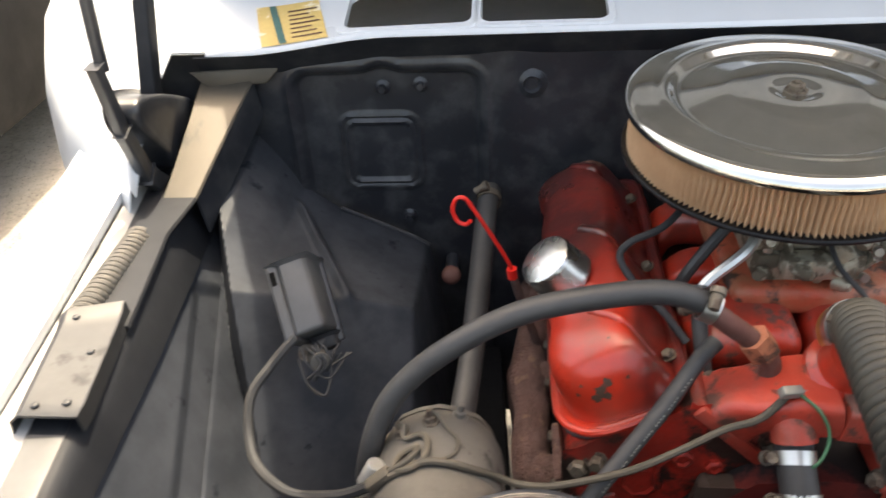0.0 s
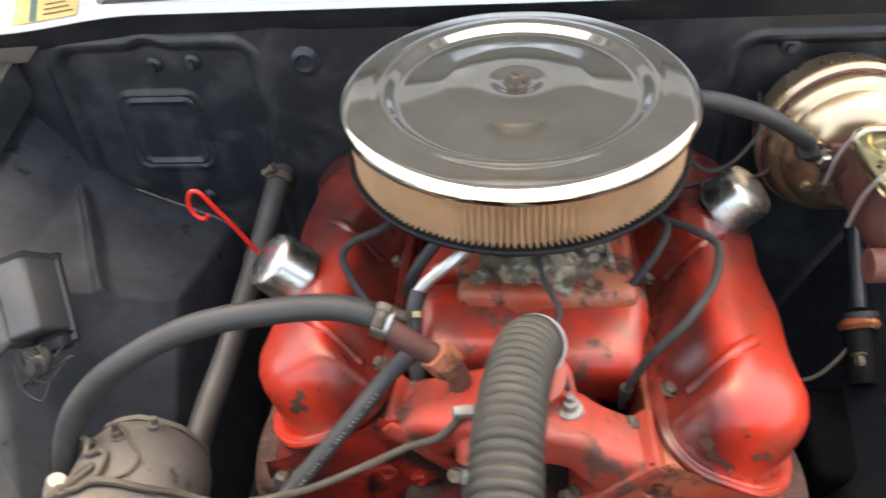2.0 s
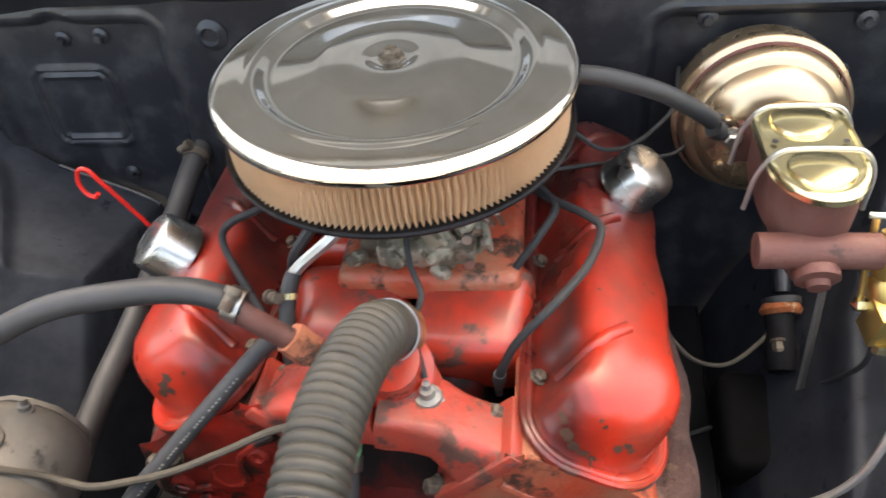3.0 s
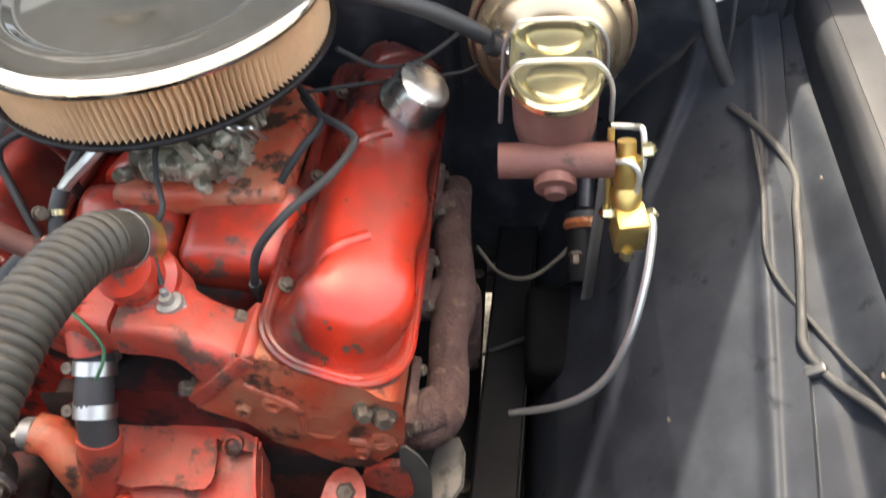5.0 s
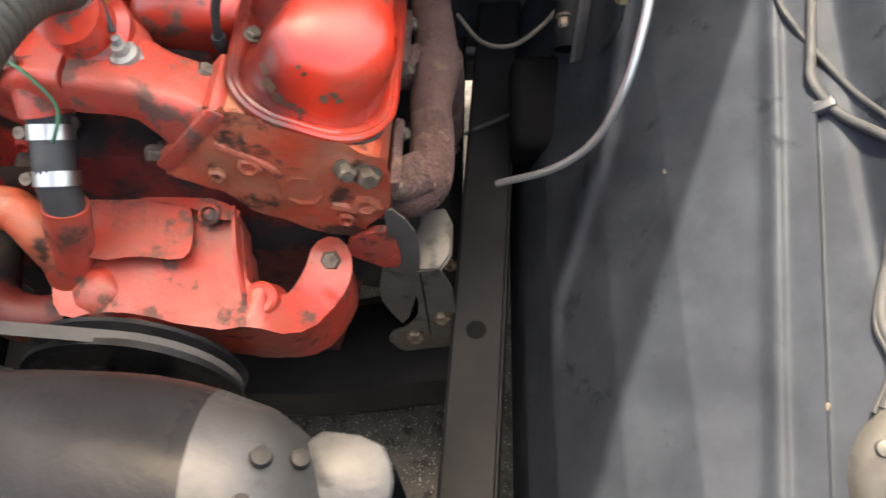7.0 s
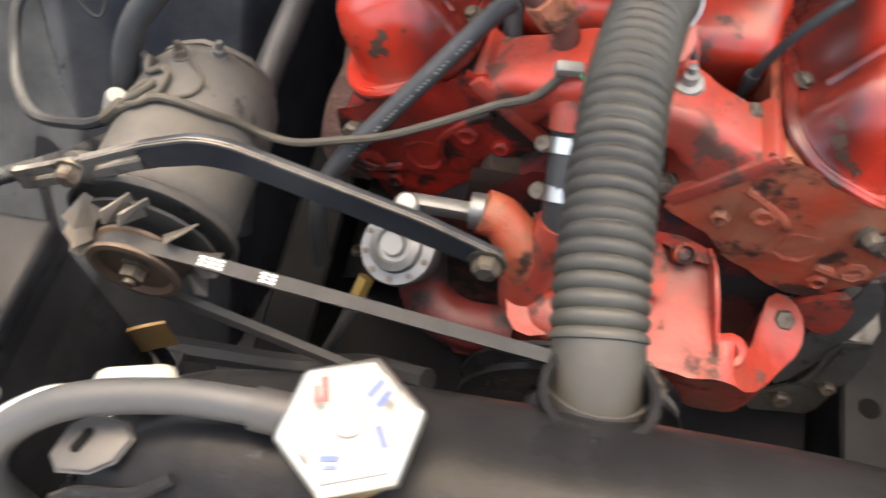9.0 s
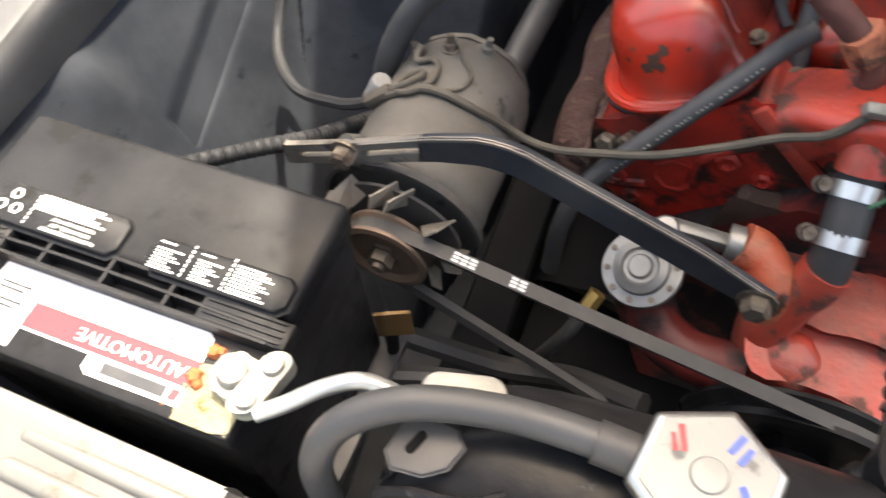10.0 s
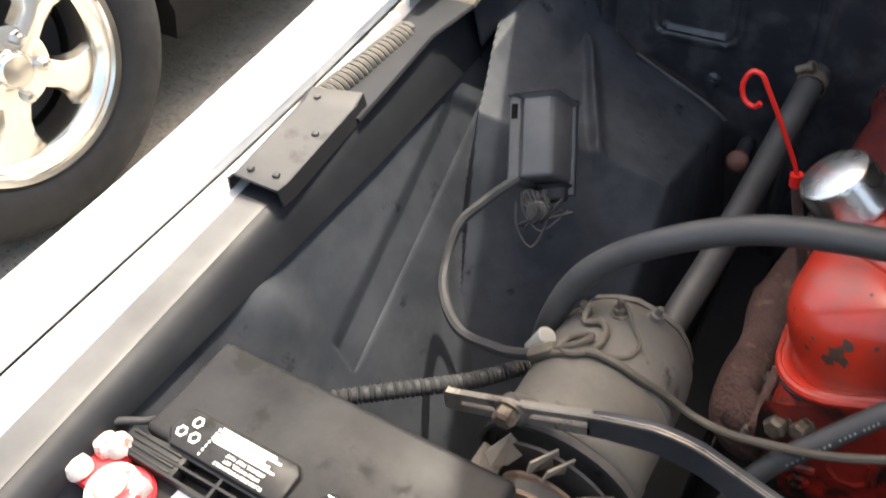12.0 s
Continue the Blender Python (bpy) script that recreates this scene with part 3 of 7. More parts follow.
def gutter(side, lip, y0=-0.05, y1=FW):
    """Rail beside the bay: a lip under the fender edge, a worn flat top, a rounded shoulder and a dark face down to the panel."""
    def f(u, v):
        e = rail_edge(v, side)
        g = 0.732 + 0.075 * (v - 0.30)
        foot = between((0.2, 0.3, 0.64, 0.9), (0.672, 0.669, 0.646, 0.636), v) if side < 0 else 0.590
        fa = e + 0.001 - 0.45 * (0.678 - foot) if side < 0 else e + 0.003
        a = between((0, 1, 1.35, 1.7, 2, 3, 4, 5, 6, 7), (fa, (fa + e) / 2, e + 0.001, e + 0.006, e + 0.014, e + 0.018, e + 0.046, e + 0.050, g, g + 0.007), u)
        z = between((0, 1, 1.35, 1.7, 2, 3, 4, 5, 6, 7), (foot, (foot + 0.686) / 2, 0.686, 0.6925, 0.6962, 0.697, 0.697, 0.693, 0.697, 0.690), u) + 0.015 * smooth_step(0.5, 1.05, v) * min(1, u)
        return Vector((side * a, v, z))
    return sheet(f, {0: [2, 2.5, 3, 3.5, 4, 4.5, 5], 1: [5, 5.5, 6, 6.5, 7], 2: [0, 0.5, 1, 1.2, 1.35, 1.5, 1.7, 1.85, 2]}[lip], steps(y0, y1, 50), -0.002)


for side, nm in ((-1, "right"), (1, "left")):
    t = thing("fender_" + nm, (side * 0.85, 0.5, 0.1), "white car fender with a dull black inner rail along the bay", "car fender", "", "structure")
    part("fender_skin", fender_top(side), WHITE, t)
    part("fender_rail", gutter(side, 0, 0.50, FW), RAIL, t, "worn dull black rail")
    # front stretch in a paler material: sun glare is put into its colour
    part("fender_rail", gutter(side, 0, -0.05, 0.50), RAIL_PALE, t, "front of the rail, paler with the sun's glare painted in")
    part("fender_lip", gutter(side, 1), WHITE_DIRTY, t, "dusty grey-white inner lip")
    # upright face kept dark, with its shade in the colour
    part("rail_face", gutter(side, 2), RAIL, t, "inner face of the rail, its shade painted dark")
    part("side_wall", box((0.01, 1.9, 0.5), (side * 0.80, 0.5, 0.40), bevel=0), BAY, t, "dark inner side of the fender")

# bay floor pieces: frame rails, crossmember, front support
def frame_rail(side):
    bm = bmesh.new()
    def ring(y):
        dx = 0.05 * (y - 0.45)
        return [Vector((side * (x + dx), y, z)) for x, z in ((0.285, 0.14), (0.345, 0.14), (0.345, 0.294), (0.341, 0.298), (0.289, 0.298), (0.285, 0.294))]
    return loft([ring(y) for y in steps(0.0, 1.25, 12)])
for side in (-1, 1):
    t = thing("frame_rail", (side * 0.31, 0.5, 0.15), "dusty black steel frame rail low in the bay", "frame rail", "frame rails")
    part("rail", frame_rail(side), FRAME, t)
    part("seam_flange", box((0.003, 1.1, 0.014), (side * 0.3515, 0.60, 0.292), (0, 0, -side * 2.86), 0.001), FRAME, t)
    if side > 0:
        part("hole", lathe([(0, 0.0005), (0.0115, 0.0005), (0.0115, 0.0012), (0, 0.0012)], (side * 0.318, 0.538, 0.2975), (0, 0, 1), 20), VOID, t, "dark round hole")
cm = thing("crossmember", (0, 0.40, 0.1), "dirty black steel crossmember under the engine", "crossmember")
part("beam", box((0.56, 0.14, 0.06), (0, 0.86, 0.11), bevel=0.02), FRAME, cm)
def front_beam(x):
    sag = 0.05 * smooth_step(0.30, 0.10, abs(x))
    return [Vector((x, y, z - sag)) for y, z in ((0.520, 0.12), (0.505, 0.165), (0.520, 0.200), (0.575, 0.212), (0.640, 0.205), (0.670, 0.170), (0.660, 0.12))]
part("front_beam", loft([front_beam(x) for x in steps(-0.286, 0.286, 24)]), FRAME, cm, "oily black pressed beam")
for sx in (-1, 1):
    part("end_plate", box((0.02, 0.16, 0.09), (sx * 0.275, 0.86, 0.115), bevel=0.004), FRAME, cm)

# added sheets that cover the lit ground in the gaps beside the engine
for side in (-1, 1):
    t = thing("gap_shield", (side * 0.25, 0.85, 0.2), "black sheet added to keep the gap between engine and frame rail dark", "splash shield", "splash shields")
    for y_ in (0.66, 0.85, 1.03):
        bolt(t, (side * 0.282, y_, 0.235), (0, 0, 1), 0.007, 0.006)
    part("shield", sheet(lambda u, v: Vector((side * (0.17 + 0.125 * u), 0.62 + 0.48 * v, 0.26 - 0.03 * u + 0.004 * noise.noise((u * 3, v * 5, side)))), steps(0, 1, 6), steps(0, 1, 12), 0.002), FRAME, t)
core = thing("radiator_support", (0, 0.15, 0.4), "silver painted radiator support panel with pressed grooves", "radiator support", "", "structure")
def support_top(u, v):
    z = between((0.06, 0.10, 0.112, 0.185, 0.190, 0.194), (0.60, 0.640, 0.650, 0.656, 0.655, 0.60), v)
    return Vector((u, v, z + 0.0015 * noise.noise((u * 8, v * 20, 3))))
part("top_panel", sheet(support_top, steps(-0.76, -0.345, 24), steps(0.06, 0.194, 30), -0.002), TROUGH, core)
part("top_panel", sheet(support_top, steps(-0.345, 0.76, 26), steps(0.06, 0.194, 30), -0.002), TANK, core)
for x0, x1 in ((-0.74, -0.535), (-0.482, -0.352)):
    for yb, wd in ((0.152, 0.013), (0.173, 0.010)):
        bm = loft([[Vector(((x0 + x1) / 2 + x, yb + y, z + 0.0004 * x / wd)) for x, y in rrect(x1 - x0 - g, wd - g, (wd - g) * 0.45)] for g, z in ((-0.004, 0.650), (-0.001, 0.658), (0.003, 0.6605), (0.007, 0.661))])
        part("pressed_bead", bm, TROUGH, core)
part("front_panel", box((1.52, 0.01, 0.44), (0, 0.065, 0.38), bevel=0.002), TANK, core)
part("hole", lathe([(0, 0), (0.011, 0), (0.011, 0.001), (0, 0.001)], (-0.341, 0.182, 0.6565), (0, 0, 1), 20), VOID, core, "dark round hole")
bolt(core, (-0.508, 0.166, 0.655), (0, 0, 1), 0.009, 0.009, BOLT)

# hood, raised on its hinges above the bay
def hood(u, v):
    # v runs from the hinge to the raised front edge
    half = 0.73 - 0.35 * v
    a = radians(78)
    x = u * half
    return Vector((x - 0.008, 1.20 - 1.15 * v * math.cos(a) - 0.0, 0.93 + 1.15 * v * math.sin(a) + 0.03 * (1 - u * u)))
hd = thing("hood", (0, 1.17, 0.93), "raised hood with a grey painted underside", "car hood", "", "structure")
part("hood_skin", sheet(hood, steps(-1, 1, 16), steps(-0.045, 1.26, 21), 0.003), HOOD, hd)
for s in (-1, 1):
    bm = loft([[hood(s * 0.95 + du, v) + Vector((0, -dn * 0.85, -dn * 0.53)) for du, dn in ((-.03, 0.004), (.03, 0.004), (.03, .03), (-.03, .03))] for v in steps(0, 1.25, 6)])
    part("frame_rib", bm, WHITE_DIRTY, hd)
for v0 in (0.06, 0.42, 0.80, 1.18):
    bm = loft([[hood(u, v0 + dv) + Vector((0, -dn * 0.85, -dn * 0.2)) for dv, dn in ((-.03, 0.004), (.03, 0.004), (.025, .028), (-.025, .028))] for u in steps(-0.9, 0.9, 8)])
    part("cross_rib", bm, WHITE_DIRTY, hd)


# ---- engine ----
eng = thing("v8_engine", (0, 0.6, 0.15), "grimy red-painted V8 engine with worn patches", "engine")


def bank(side, y0, y1, poly, mat, name, bevel=0.006, label=""):
    m = Matrix(((side, 0, 0, 0), (0, 0, 1, y0), (0, 1, 0, 0), (0, 0, 0, 1)))
    return part(name, slab(poly, y1 - y0, m, bevel), mat, eng, label)


HEAD = [(0.116, 0.628), (0.134, 0.622), (0.190, 0.591), (0.243, 0.562), (0.242, 0.520), (0.238, 0.492), (0.214, 0.472), (0.206, 0.449), (0.180, 0.456), (0.150, 0.474), (0.116, 0.500)]
def casting(outline, y0, y1, mat, name, rough=0.004):
    """A rough casting: an outline across the engine, drawn out along it, with lumps."""
    m = Matrix(((1, 0, 0, 0), (0, 0, 1, y0), (0, 1, 0, 0), (0, 0, 0, 1)))
    bm = slab(outline, y1 - y0, m, 0.006, 2)
    bmesh.ops.triangulate(bm, faces=[f for f in bm.faces if len(f.verts) > 4])
    for _ in range(3):
        bmesh.ops.subdivide_edges(bm, edges=[e for e in bm.edges if e.calc_length() > 0.014], cuts=1, use_grid_fill=True)
        bmesh.ops.triangulate(bm, faces=[f for f in bm.faces if len(f.verts) > 4])
    for v in bm.verts:
        q = v.co
        v.co = q + rough * Vector((noise.noise(q * 34), noise.noise(q * 34 + Vector((5, 1, 2))), noise.noise(q * 34 + Vector((1, 7, 3)))))
    return part(name, bm, mat, eng, "", 60)
for side, y0 in ((1, 0.567), (-1, 0.606)):
    paint = RED_DIRTY if side > 0 else RED_BLACK
    casting([(side * x, z) for x, z in HEAD], y0, y0 + 0.435, paint, "cylinder_head")
    casting([(side * x, z) for x, z in ((0.122, 0.624), (0.118, 0.500), (0.078, 0.535), (0.056, 0.552), (0.060, 0.572))], y0 + 0.001, y0 + 0.055, paint, "head_corner")
    # water port with a raised rim in the front of the head
    hole = Vector((side * 0.167, y0 + 0.002, 0.522))
    part("port_rim", lathe([(0.0150, -0.010), (0.0225, -0.010), (0.0215, 0.002), (0.0185, 0.0035), (0.0150, 0.002), (0.0150, -0.010)], hole, (0, -1, 0.05), 28, lambda k: 1 + 0.05 * math.sin(k * 1.7)), paint, eng)
    part("port", lathe([(0, -0.004), (0.0155, -0.004), (0.0155, -0.001), (0, -0.001)], hole, (0, -1, 0.05), 24), VOID if side > 0 else paint, eng, "dark round water port")
    for x, z, r in ((0.128, 0.560, 0.012), (0.222, 0.500, 0.014), (0.096, 0.548, 0.009), (0.200, 0.478, 0.010)):
        part("casting_boss", lathe([(0, -0.004), (r, -0.004), (r * 0.92, 0.004), (r * 0.6, 0.006), (r * 0.5, 0.002), (0, 0.002)], (side * x, y0 + 0.001, z), (0, -1, 0.1), 18, lambda k: 1 + 0.08 * math.sin(k * 2.3)), paint, eng)
    part("cast_ridge", tube([(side * x, y0 + 0.001, z) for x, z in ((0.106, 0.590), (0.130, 0.572), (0.150, 0.548), (0.148, 0.512))], 0.0045, 8), paint, eng)
    part("cast_ridge", tube([(side * x, y0 + 0.001, z) for x, z in ((0.190, 0.500), (0.215, 0.492), (0.236, 0.498))], 0.0055, 8), paint, eng)
    # bare bolts beside the exhaust flange
    for x, z, r in ((0.212, 0.556, 0.008), (0.230, 0.548, 0.010)):
        bolt(eng, (side * x, y0 - 0.001, z), (side * 0.3, -1, 0.25), r, 0.014, BOLT)
part("corner_flange", slab(soft([(0.188, 0.432), (0.216, 0.458), (0.240, 0.462), (0.244, 0.412), (0.234, 0.396), (0.206, 0.416)], 1), 0.012, Matrix(((1, 0, 0, 0), (0, 0, 1, 0.560), (0, 1, 0, 0), (0, 0, 0, 1))), 0.003), RED_DULL, eng)
BLOCK = [(0.0, 0.56), (0.06, 0.555), (0.17, 0.45), (0.20, 0.40), (0.17, 0.30), (0.13, 0.18), (-0.13, 0.18), (-0.17, 0.30), (-0.20, 0.40), (-0.17, 0.45), (-0.06, 0.555)]
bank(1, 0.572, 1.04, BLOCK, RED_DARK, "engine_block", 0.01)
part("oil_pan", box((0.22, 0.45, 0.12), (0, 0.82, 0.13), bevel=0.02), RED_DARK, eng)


def valve_cover(side, y0, y1):
    """Pressed steel cover, tilted outwards with its bank."""
    L, W = y1 - y0, 0.144
    o = Vector((0, (y0 + y1) / 2, 0))
    a = Vector((side * 0.879, 0, -0.477))            # across, from the inner edge to the outer
    n = Vector((side * 0.477, 0, 0.879))             # out of the bank
    inner = Vector((side * 0.123, 0, 0.630))
    mid = o + inner + a * (W / 2)

    def dense(w, l, r, h, shift=0.0, bulge=0.0, back=0.0):
        # outline whose outer front corner is rounder than the rest
        def arc(cx, cy, r, a0):
            return [(cx + r * math.cos(radians(a0 + 90 * k / 8)), cy + r * math.sin(radians(a0 + 90 * k / 8))) for k in range(9)]
        R = min(w * 0.58, r * 1.45)
        r2 = min(r, w - R - 1e-4)
        o2 = arc(w / 2 - r, l / 2 - r, r, 0) + arc(-w / 2 + r, l / 2 - r, r, 90) + arc(-w / 2 + r2, -l / 2 + r2, r2, 180) + arc(w / 2 - R, -l / 2 + R, R, 270)
        base = []
        for i, p in enumerate(o2):
            q = o2[(i + 1) % len(o2)]
            base.append(p)
            k = {7: 1, 8: 6, 17: 24, 26: 6, 35: 24}.get(i, 1)
            base += [(p[0] + (q[0] - p[0]) * j / k, p[1] + (q[1] - p[1]) * j / k) for j in range(1, k)]
        pts = []
        for x, y in base:
            if bulge:
                wave = 0.5 + 0.5 * math.cos(2 * math.pi * (y / L) * 4.0)
                if x > w * 0.35 and abs(y) < l * 0.40:
                    x -= bulge * wave
                if x < -w * 0.35:
                    for q in (-0.155, 0.0, 0.155):
                        x += bulge * 1.7 * math.exp(-((y - q) / 0.022) ** 2)
            pts.append(mid + a * (x + shift) + Vector((0, y + back, 0)) + n * h)
        return pts

    rings = [dense(W, L, 0.045, 0.0), dense(W, L, 0.045, 0.005), dense(W - 0.004, L - 0.004, 0.043, 0.0075), dense(W - 0.012, L - 0.012, 0.042, 0.0070), dense(W - 0.018, L - 0.020, 0.04, 0.0040, 0, 0.002), dense(W - 0.023, L - 0.025, 0.038, 0.0085, 0, 0.004, 0.0),
             dense(W - 0.027, L - 0.030, 0.037, 0.028, 0, 0.008, 0.0), dense(W - 0.032, L - 0.037, 0.036, 0.048, 0, 0.008, 0.001), dense(W - 0.040, L - 0.046, 0.034, 0.061, 0, 0.007, 0.003),
             dense(W - 0.052, L - 0.062, 0.030, 0.0695, 0, 0.005, 0.006), dense(W - 0.074, L - 0.090, 0.024, 0.0750, 0, 0.002, 0.011), dense(W - 0.112, L - 0.130, 0.010, 0.0770, 0.001, 0, 0.017)]
    bm = loft(rings)
    bmesh.ops.recalc_face_normals(bm, faces=bm.faces)
    tree = BVHTree.FromBMesh(bm)
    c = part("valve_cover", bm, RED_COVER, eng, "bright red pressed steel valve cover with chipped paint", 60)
    for q in (-0.155, 0.0, 0.155):
        bolt(c, mid - a * (W / 2 - 0.012) + Vector((0, q, 0)) + n * 0.007, n, 0.0065, 0.007)
    # ribs pressed into the inner slope, from the bolts up to the crown
    for q in (-0.155, 0.0, 0.155):
        line = []
        for k in range(9):
            f = k / 8
            loc, nor, idx, dist = tree.ray_cast(mid + a * (-0.050 + 0.042 * f) + Vector((0, q - 0.006 + 0.036 * f, 0)) + n * 0.15, -n)
            if loc is not None:
                line.append(loc - nor * 0.0035)
        if len(line) > 4:
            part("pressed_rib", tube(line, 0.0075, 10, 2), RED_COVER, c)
    # paint chipped down to the metal
    rc = random.Random(side + 7)
    front = {-1: ((0.006, 0.040, 0.0085), (0.013, 0.034, 0.0060), (-0.004, 0.047, 0.0050), (0.001, 0.033, 0.0050), (0.030, 0.040, 0.0025), (-0.025, 0.045, 0.0025), (0.022, 0.050, 0.0020)),
             1: ((-0.040, 0.020, 0.0070), (-0.030, 0.016, 0.0070), (-0.020, 0.013, 0.0055), (-0.047, 0.030, 0.0055), (-0.010, 0.011, 0.0045), (0.004, 0.030, 0.0050), (0.010, 0.036, 0.0045), (0.015, 0.032, 0.0035), (-0.018, 0.046, 0.0025), (-0.024, 0.050, 0.0020))}[side]
    spots = [(u, v, r, Vector((0, 1, 0)), mid + Vector((0, -L / 2 - 0.1, 0))) for u, v, r in front]
    spots += [(rc.uniform(-0.045, 0.045), rc.uniform(-L / 2 + 0.05, L / 2 - 0.05), rc.uniform(0.0008, 0.0020), -n, mid + n * 0.15) for _ in range(16)]
    for cx, cy, rad_c, way, org in spots:
        up = n if way.y > 0.5 else Vector((0, 1, 0))
        hitp = []
        for k in range(15):
            g = 2 * math.pi * k / 14
            rr_ = 0 if k == 14 else rad_c * (0.65 + 0.60 * noise.noise((math.cos(g) * 2.3 + cy * 50, math.sin(g) * 2.3, cx * 90)) + 0.35 * rc.random())
            loc, nor, idx, dist = tree.ray_cast(org + a * (cx + rr_ * math.cos(g)) + up * (cy + rr_ * math.sin(g)), way)
            if loc is None:
                break
            hitp.append(loc + nor * 0.0006)
        if len(hitp) == 15:
            cb = bmesh.new()
            vs_ = [cb.verts.new(p) for p in hitp]
            for k in range(14):
                cb.faces.new((vs_[k], vs_[(k + 1) % 14], vs_[14]))
            part("paint_chip", cb, CHIP, c)
    edge = dense(W + 0.001, L + 0.001, 0.045, 0.003)
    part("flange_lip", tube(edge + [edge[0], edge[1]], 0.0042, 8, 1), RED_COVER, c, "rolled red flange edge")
    gk = [mid + a * x + Vector((0, y, 0)) - n * 0.003 for x, y in rrect(W - 0.004, L - 0.004, 0.044, 8)]
    part("gasket", loft([gk, [p + n * 0.003 for p in gk]]), RUBBER, c, "dark cover gasket")
    # seam embossed across the top, towards the rear
    return mid, a, n


valve_cover(1, 0.571, 1.043)
valve_cover(-1, 0.612, 1.058)


def breather(at, axis, label):
    t = thing("breather_cap", at, label, "breather cap", "breather caps")
    part("cap", lathe([(0, 0.046), (0.014, 0.0457), (0.026, 0.0445), (0.0305, 0.0425), (0.0325, 0.038), (0.0335, 0.014), (0.0355, 0.010), (0.0355, 0.004), (0.031, 0.002), (0, 0.002)], at, axis, 36), CHROME, t)
    part("neck", lathe([(0, -0.014), (0.024, -0.014), (0.024, 0.004), (0, 0.004)], at, axis, 24), BRASS, t)
breather(Vector((-0.236, 0.782, 0.653)), (-0.62, -0.15, 0.77), "domed chrome breather cap on a red valve cover")
breather(Vector((0.226, 0.893, 0.660)), (0.62, -0.15, 0.77), "domed chrome breather cap on a red valve cover")

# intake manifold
# main block in dark red: shade of the valley between the runners painted in
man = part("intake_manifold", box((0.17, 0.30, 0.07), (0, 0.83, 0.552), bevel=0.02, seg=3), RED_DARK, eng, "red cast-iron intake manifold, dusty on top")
def lobe(pts, r, flat, nm="runner", mat=None):
    line = curve(pts, 8)
    rings = []
    for i, q in enumerate(line):
        t = (line[min(i + 1, len(line) - 1)] - line[max(i - 1, 0)]).normalized()
        s = t.cross(Vector((0, 0, 1))).normalized()
        k = 0.75 if i == 0 else 1.0
        ring = []
        for x, y in rrect(2 * r * k, 2 * flat * k, min(r, flat) * 0.6 * k, 4):
            ring.append(q + s * x + Vector((0, 0, y)))
        rings.append(ring)
    return part(nm, loft(rings), mat or RED, man)
def runner(size, at, turn):
    """A rounded cast runner box."""
    bm = box(size, at, turn, 0.024, 4)
    for v in bm.verts:
        v.co += Vector((1, 1, 0.6)) * 0.004 * noise.noise(v.co * 22)
    return part("runner", bm, RED, man)
runner((0.118, 0.11, 0.085), (0.073, 0.738, 0.606), (16, 0, -4))
runner((0.115, 0.10, 0.085), (-0.052, 0.742, 0.608), (14, 0, 6))
lobe([(0.125, 0.83, 0.585), (0.085, 0.82, 0.620), (0.0, 0.82, 0.630)], 0.03, 0.022)
lobe([(-0.125, 0.85, 0.585), (-0.085, 0.84, 0.620), (0.0, 0.82, 0.630)], 0.03, 0.022)
lobe([(0.115, 0.95, 0.59), (0.08, 0.95, 0.620), (0.0, 0.92, 0.635)], 0.03, 0.024)
lobe([(-0.115, 0.95, 0.59), (-0.08, 0.95, 0.620), (0.0, 0.92, 0.635)], 0.03, 0.024)
part("carburettor_pad", box((0.185, 0.19, 0.036), (0.028, 0.836, 0.649), bevel=0.012, seg=3), RED_DIRTY, man)
# front water crossover: two arms from the thermostat boss down to the heads
def arm(pts, half_w, half_h, nm):
    line = curve([p for p in pts], 8)
    rings = []
    for i, q in enumerate(line):
        t = (line[min(i + 1, len(line) - 1)] - line[max(i - 1, 0)]).normalized()
        s = Vector((0, 1, 0))
        n = t.cross(s).normalized()
        k = i / (len(line) - 1)
        hw, hh = between((0, 0.5, 1), half_w, k), between((0, 0.5, 1), half_h, k)
        ring = [q + s * x + n * y for x, y in rrect(2 * hw, 2 * hh, min(hw, hh) * 0.45, 4)]
        rings.append([p + 0.004 * Vector((noise.noise(p * 30), noise.noise(p * 30 + Vector((4, 2, 1))), noise.noise(p * 30 + Vector((1, 8, 5))))) for p in ring])
    return part(nm, loft(rings), RED_DULL, man)
arm([(0.0, 0.612, 0.640), (0.040, 0.606, 0.632), (0.066, 0.600, 0.616), (0.090, 0.596, 0.598)], (0.038, 0.030, 0.030), (0.022, 0.021, 0.034), "crossover_arm")
arm([(0.0, 0.614, 0.640), (-0.045, 0.618, 0.636), (-0.075, 0.628, 0.618), (-0.095, 0.632, 0.600)], (0.038, 0.031, 0.030), (0.022, 0.021, 0.034), "crossover_arm")
part("thermostat_boss", lathe([(0, 0), (0.045, 0), (0.043, 0.02), (0.038, 0.026), (0, 0.026)], (0.010, 0.628, 0.628), (0.02, -0.3, 0.95), 32), RED_DULL, man)
for side, y0 in ((1, 0.597), (-1, 0.634)):
    part("crossover_foot", box((0.100, 0.066, 0.016), (side * 0.086, y0, 0.594), (0, -side * 45, 0), 0.004, 2), RED_DULL, man)
    bolt(man, (side * 0.106, y0 + 0.019, 0.617), (-side * 0.7, 0, 0.72), 0.0090, 0.016)
    bolt(man, (side * 0.050, y0 - 0.020, 0.566), (-side * 0.7, -0.3, 0.4), 0.0085, 0.014, BOLT)
for p in ((0.125, 0.700, 0.612), (-0.12, 0.72, 0.612)):
    bolt(man, p, (0, -0.2, 1), 0.0085, 0.012)
